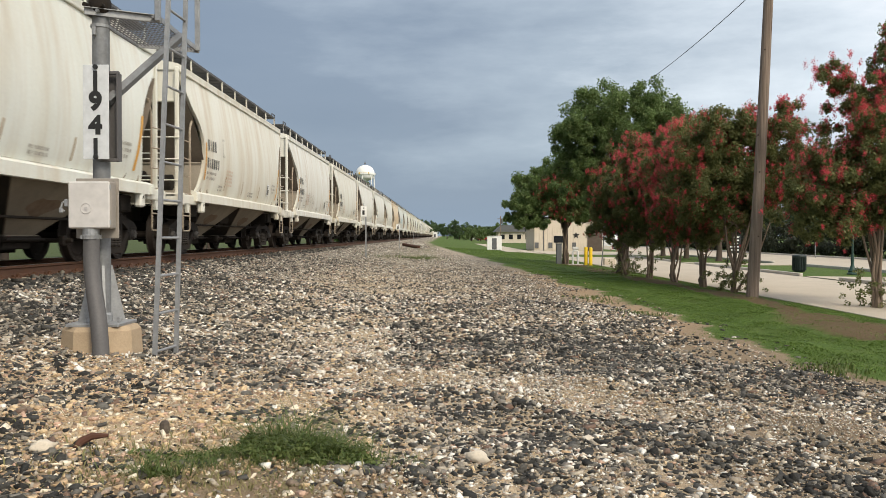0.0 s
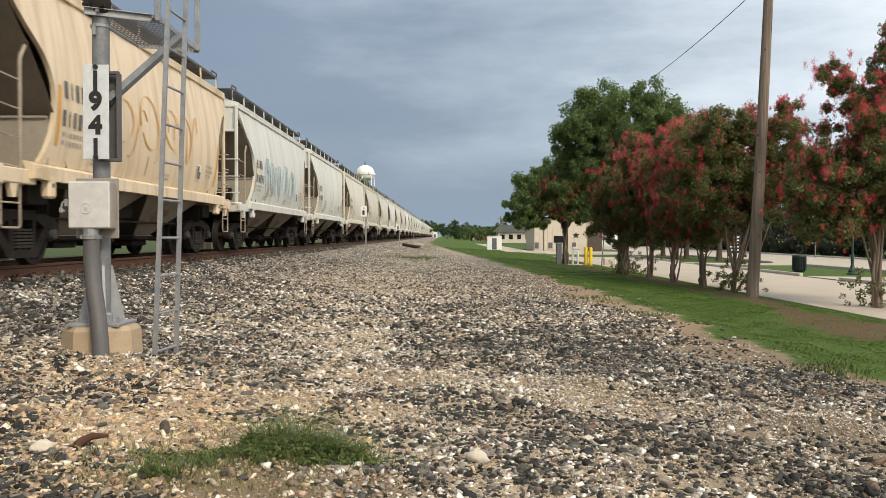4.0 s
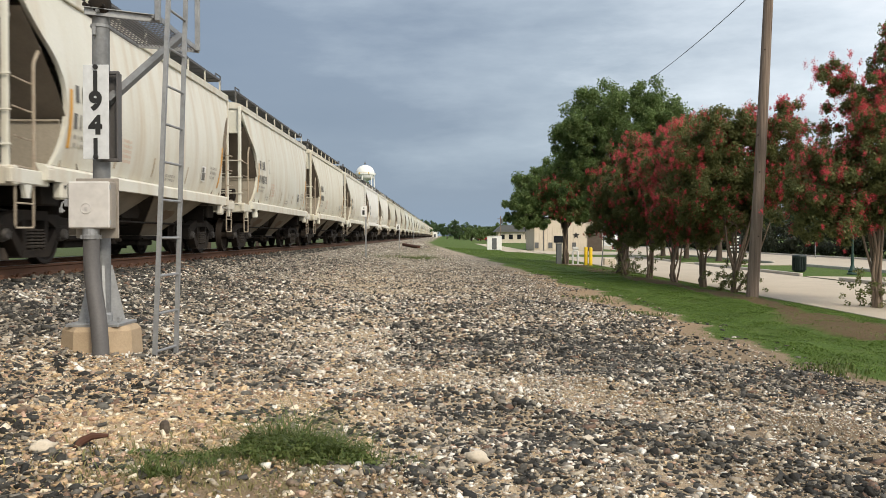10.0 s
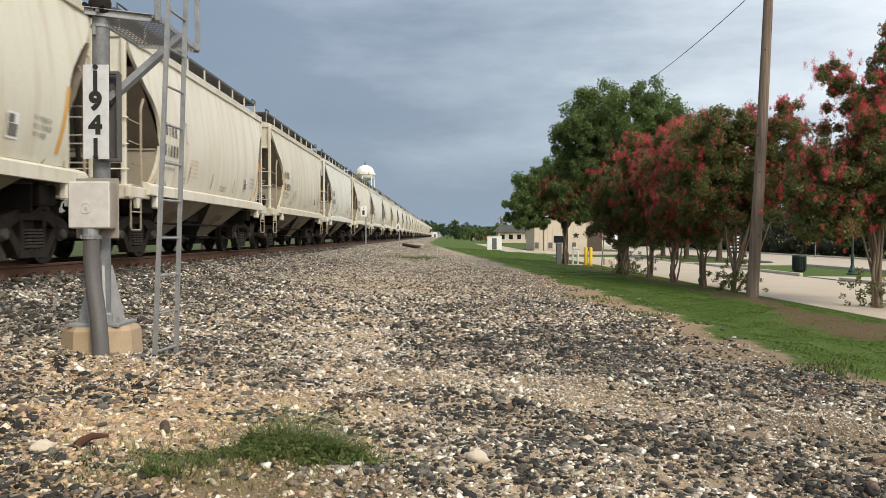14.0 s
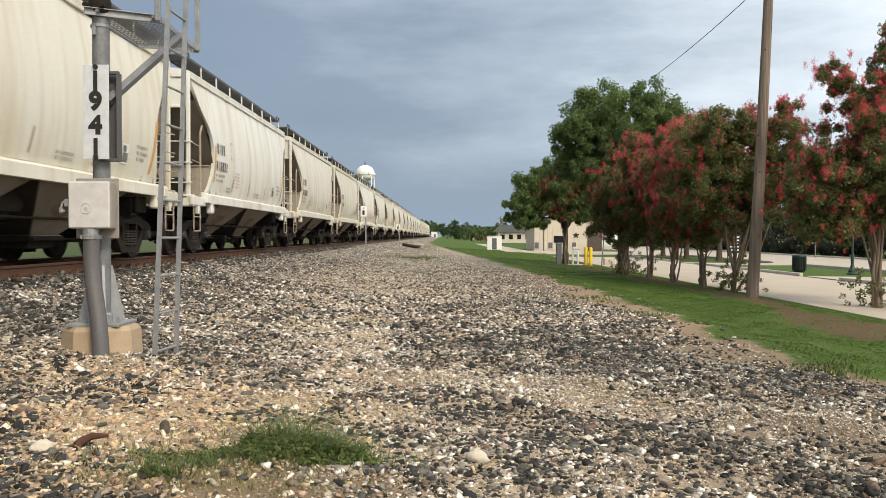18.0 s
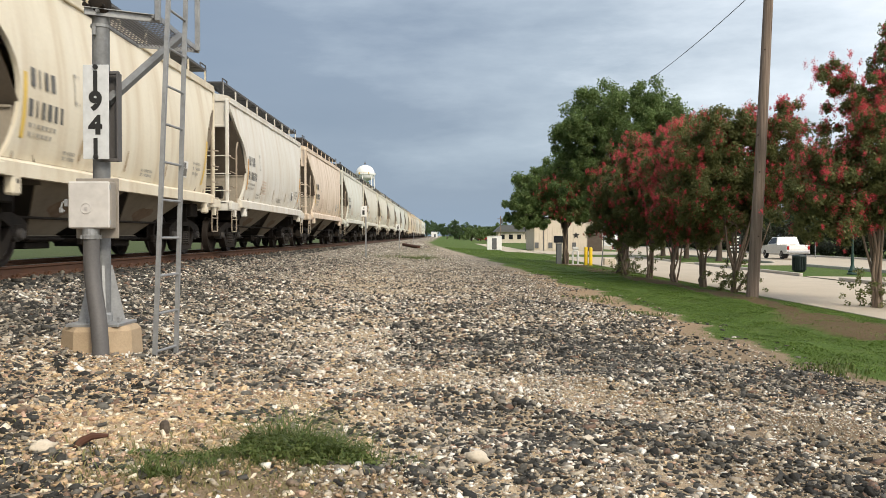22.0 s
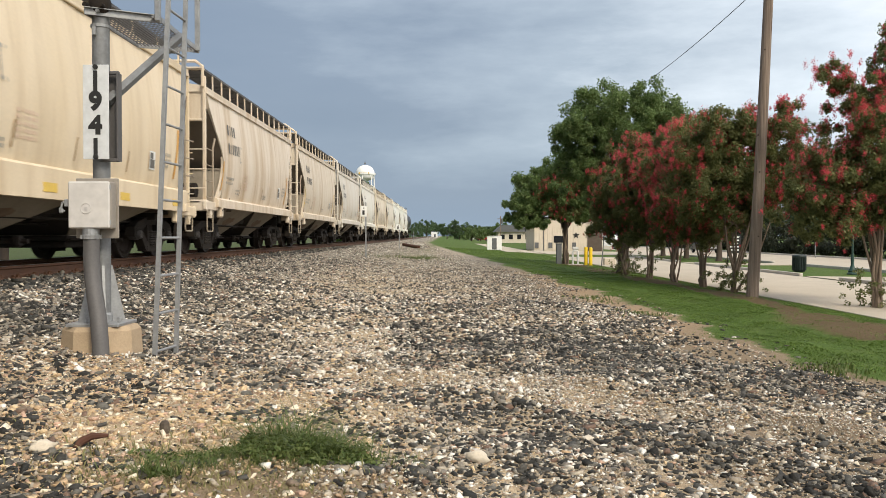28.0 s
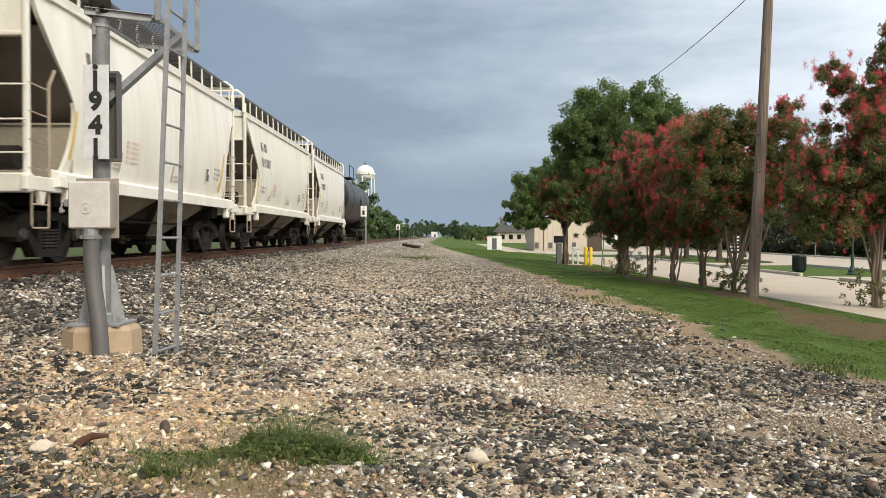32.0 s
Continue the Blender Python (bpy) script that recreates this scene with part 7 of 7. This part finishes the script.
def hedges():
    """Shrub belts added to close the view beyond the street; leaves darkened for shade."""
    rng = random.Random(5)
    for i in range(13):
        y = 58 + i * 9.0
        t = thing("hedge", pose(36.0 + rng.uniform(-0.6, 0.6), y, -0.68), "dark dense shrub belt added as a backdrop beyond the street", "hedge", "shrub belt")
        c, r = [], []
        for k in range(34):
            c.append((rng.uniform(-1.3, 1.3), rng.uniform(-4.6, 4.6), rng.uniform(0.2, 2.9)))
            r.append(rng.uniform(0.5, 0.9))
        part("foliage", leaf_mesh("foliage", leaves(c, r, 110, 0.16, i + 300, 0.3), LEAF_HEDGE), None, t)


def grass_blades(name, x, y, h, mat, label, seed, lean=0.5, wid=0.006):
    """Grass blades, each a bent pair of faces."""
    rng = np.random.default_rng(seed)
    n = len(x)
    z = ground_z(x, y)
    a = rng.uniform(0, 6.283, n)
    d = np.stack([np.cos(a), np.sin(a), np.zeros(n)], -1)
    s = np.stack([-np.sin(a), np.cos(a), np.zeros(n)], -1) * (wid * rng.uniform(0.6, 1.4, n))[:, None]
    p0 = np.stack([x, y, z - 0.005], -1)
    ln = (lean * h * rng.uniform(0.2, 1.2, n))[:, None]
    p1 = p0 + d * ln * 0.35 + np.array([0, 0, 1]) * (h * 0.6)[:, None]
    p2 = p0 + d * ln + np.array([0, 0, 1]) * (h * rng.uniform(0.7, 1.0, n))[:, None]
    v = np.stack([p0 - s, p0 + s, p1 + s * 0.8, p1 - s * 0.8, p2], 1).reshape(-1, 3)
    k = (np.arange(n) * 5)[:, None]
    f = np.concatenate([k + np.array([0, 1, 2]), k + np.array([0, 2, 3]), k + np.array([3, 2, 4])])
    return tagged(new(name, np_mesh(name, v, f, mat)), label, "grass", kind="stuff")


GRASS_VERGE = mat_leaf("verge_blade", (0.066, 0.122, 0.017), (0.165, 0.240, 0.048), 0.4)
GRASS_WEED = mat_leaf("weed_blade", (0.060, 0.100, 0.022), (0.150, 0.180, 0.055), 0.3)
GRASS_DRY = mat_leaf("dry_grass_blade", (0.16, 0.16, 0.06), (0.32, 0.27, 0.13), 0.3)


def grass():
    rng = np.random.default_rng(31)
    n = 330000
    y = 6.5 + 29.5 * rng.uniform(0, 1, n) ** 1.25
    x = rng.uniform(3.3, 9.1, n)
    over = x - verge_x(y)
    thin = 0.5 * noise2(x, y, 2.1, 0.4) + 0.5 * noise2(x, y, 5.3, 1.4)
    keep = np.clip(over / 0.5 + 0.55, 0.0, 1) * (1 - 0.93 * np.clip(2.2 * litter(x, y) + 0.6 * (noise2(x, y, 4.0, 2.0) - 0.5) - 0.3, 0, 1)) * np.clip(0.25 + 1.3 * thin, 0.2, 1)
    keep = np.where(over < 0, 0.35 * np.exp(over / 0.25) * np.clip(3 * thin - 1.2, 0, 1), keep)
    k = (rng.uniform(0, 1, n) < keep) & (x < 0.53 * y + 1.2)
    x, y, thin = x[k], y[k], thin[k]
    grass_blades("verge_grass", x, y, rng.uniform(0.012, 0.034, len(x)) * (0.6 + 0.7 * thin) * np.clip(0.5 + (x - verge_x(y)) / 0.8, 0.35, 1), GRASS_VERGE, "short green mown grass of the verge", 1, 2.2, 0.0065)
    # the weedy tuft on the gravel
    x, y, h = [], [], []
    for cx, cy, sx, sy, m, hh in ((-0.90, 4.86, 0.09, 0.07, 420, 0.17), (-0.66, 4.64, 0.10, 0.08, 440, 0.13), (-0.86, 4.54, 0.16, 0.09, 420, 0.06), (-1.22, 4.60, 0.18, 0.06, 300, 0.04), (-1.50, 4.56, 0.16, 0.06, 130, 0.03), (-0.56, 4.68, 0.09, 0.07, 220, 0.10), (-1.24, 4.50, 0.12, 0.04, 160, 0.035), (-0.42, 4.58, 0.16, 0.12, 200, 0.045), (-1.36, 4.07, 0.08, 0.05, 200, 0.09), (-1.22, 4.31, 0.12, 0.06, 120, 0.05), (-0.80, 4.36, 0.28, 0.10, 240, 0.04)):
        x.append(rng.normal(cx, sx, m)), y.append(rng.normal(cy, sy, m)), h.append(np.abs(rng.normal(hh * 0.8, hh * 0.35, m)) + 0.015)
    x, y, h = np.concatenate(x), np.concatenate(y), np.concatenate(h)
    k = rng.uniform(0, 1, len(x)) < 0.85
    x, y, h = x[k], y[k], h[k]
    c = []
    for cx, cy, sx, sy, m in ((-0.90, 4.82, 0.11, 0.07, 46), (-0.66, 4.64, 0.13, 0.09, 56), (-0.86, 4.52, 0.19, 0.08, 46), (-1.22, 4.58, 0.18, 0.06, 18), (-1.36, 4.04, 0.06, 0.04, 8), (-0.5, 4.42, 0.14, 0.06, 12)):
        c += [(gx, gy, float(ground_z(gx, gy)) + rng.uniform(0.005, 0.05 if m > 40 else 0.02)) for gx, gy in zip(rng.normal(cx, sx, m), rng.normal(cy, sy, m))]
    tagged(new("weed_leaves", leaf_mesh("weed_leaves", leaves(c, [0.055] * len(c), 46, 0.013, 77, 0.1, 0.5), GRASS_WEED)), "low spreading weed leaves on the gravel", "weeds", kind="stuff")
    grass_blades("weed_tuft", x, y, h, GRASS_WEED, "ragged green weed tuft growing through the gravel", 2, 2.6, 0.0024)
    m = 900
    x, y = rng.normal(-1.15, 0.5, m), rng.normal(4.6, 0.28, m)
    grass_blades("dry_grass", x, y, rng.uniform(0.02, 0.07, m), GRASS_DRY, "dry straw-coloured grass in the sand", 3, 1.2, 0.004)
    x, y = rng.normal(-1.2, 0.38, m), rng.normal(4.02, 0.16, m)
    grass_blades("dry_grass", x, y, rng.uniform(0.015, 0.05, m), GRASS_DRY, "dry thin grass on the brown soil", 6, 1.8, 0.0035)
    # weeds along the verge and down the strip
    x, y, h = [], [], []
    for cx, cy, s, m, hh in ((4.05, 9.6, 0.20, 110, 0.03), (4.25, 9.3, 0.14, 240, 0.06), (3.55, 15.5, 0.3, 260, 0.05), (3.4, 19.5, 0.3, 260, 0.05), (-1.4, 44.5, 0.55, 420, 0.11), (-0.7, 46.5, 0.6, 260, 0.09), (-2.9, 42.0, 0.5, 120, 0.10)):
        x.append(rng.normal(cx, s, m)), y.append(rng.normal(cy, s * 1.3, m)), h.append(np.abs(rng.normal(hh * 0.8, hh * 0.3, m)) + 0.02)
    grass_blades("trackside_weeds", np.concatenate(x), np.concatenate(y), np.concatenate(h), GRASS_WEED, "scattered weeds along the gravel strip", 4, 0.8, 0.008)
    # far verge to the right, coarse
    n = 34000
    y = 34 + 60 * rng.uniform(0, 1, n)
    x = rng.uniform(0.0, 8.9, n)
    k = x > verge_x(y) + 0.2
    x, y, n = x[k], y[k], int(k.sum())
    grass_blades("far_verge_grass", x, y, rng.uniform(0.02, 0.05, n), GRASS_VERGE, "mown grass further along the verge", 5, 2.5, 0.016)


def street_sign():
    x, y = 31.7, 73.6
    t = thing("street_sign", pose(x, y, float(ground_z(x, y))), "thin grey street sign post across the street", "sign post")
    part("post", MB().lathe([(0.04, -0.1), (0.04, 1.75)], n=8), M_STEEL_GALV, t)
    part("plate", MB().box((0, -0.05, 1.62), (0.34, 0.02, 0.22), 0.004), M_GREY_BOX, t)


def small_things():
    street_sign()
    # pale rocks, rusty scrap and a stub on the gravel
    for x, y, s, seed in ((0.20, 4.75, 0.12, 1), (-2.05, 4.42, 0.12, 2), (0.95, 5.6, 0.08, 3)):
        rng = np.random.default_rng(seed)
        v = ICO_V * rng.uniform(0.75, 1.2, (12, 1)) * np.array([1.2, 0.9, 0.7]) * s * 0.55
        me = np_mesh("rock", v, ICO_F, M_ROCK)
        bmx = bmesh.new()
        bmx.from_mesh(me)
        bmesh.ops.subdivide_edges(bmx, edges=bmx.edges, cuts=2, use_grid_fill=True)
        for q in bmx.verts:
            q.co *= 1 + 0.35 * noise.noise(q.co * 26) + 0.12 * noise.noise(q.co * 80)
        bmx.to_mesh(me)
        bmx.free()
        ob = new("rock", me)
        ob.matrix_basis = pose(x, y, float(ground_z(x, y)) + s * 0.22)
        tagged(ob, "pale chunky limestone rock on the gravel", "rock", "loose pale rocks")
    x, y = -1.86, 4.56
    t = thing("rusty_scrap", pose(x, y, float(ground_z(x, y)) + 0.035), "bent piece of rusty iron scrap on the gravel", "scrap iron")
    part("bar", MB().tube([(-0.07, -0.04, -0.02), (-0.055, 0.0, 0.01), (-0.01, 0.03, 0.03), (0.07, 0.05, 0.03)], [0.016, 0.022, 0.020, 0.010], 8), M_RUST, t, smooth=True)
    x, y = -1.62, 5.02
    t = thing("timber_stub", pose(x, y, float(ground_z(x, y)) + 0.03), "small weathered grey-brown stub in the gravel", "stub")
    part("stub", MB().lathe([(0.026, -0.05), (0.030, 0.0), (0.027, 0.03), (0.018, 0.042)], n=9), M_TIE, t)

# ---- build ----
build_paving()
build_mast()
build_trees()
utility_pole()
metal_building()
cabinet()
bollards()
wheelie(18.3, 44.4)
street_lamp(19.85, 41.9)
notice_sign()
vehicles()
water_tower()
trackside_posts()
far_house()
far_trees()
hedges()
build_train()
small_things()
grass()
build_track()
scatter_stones()
motions()
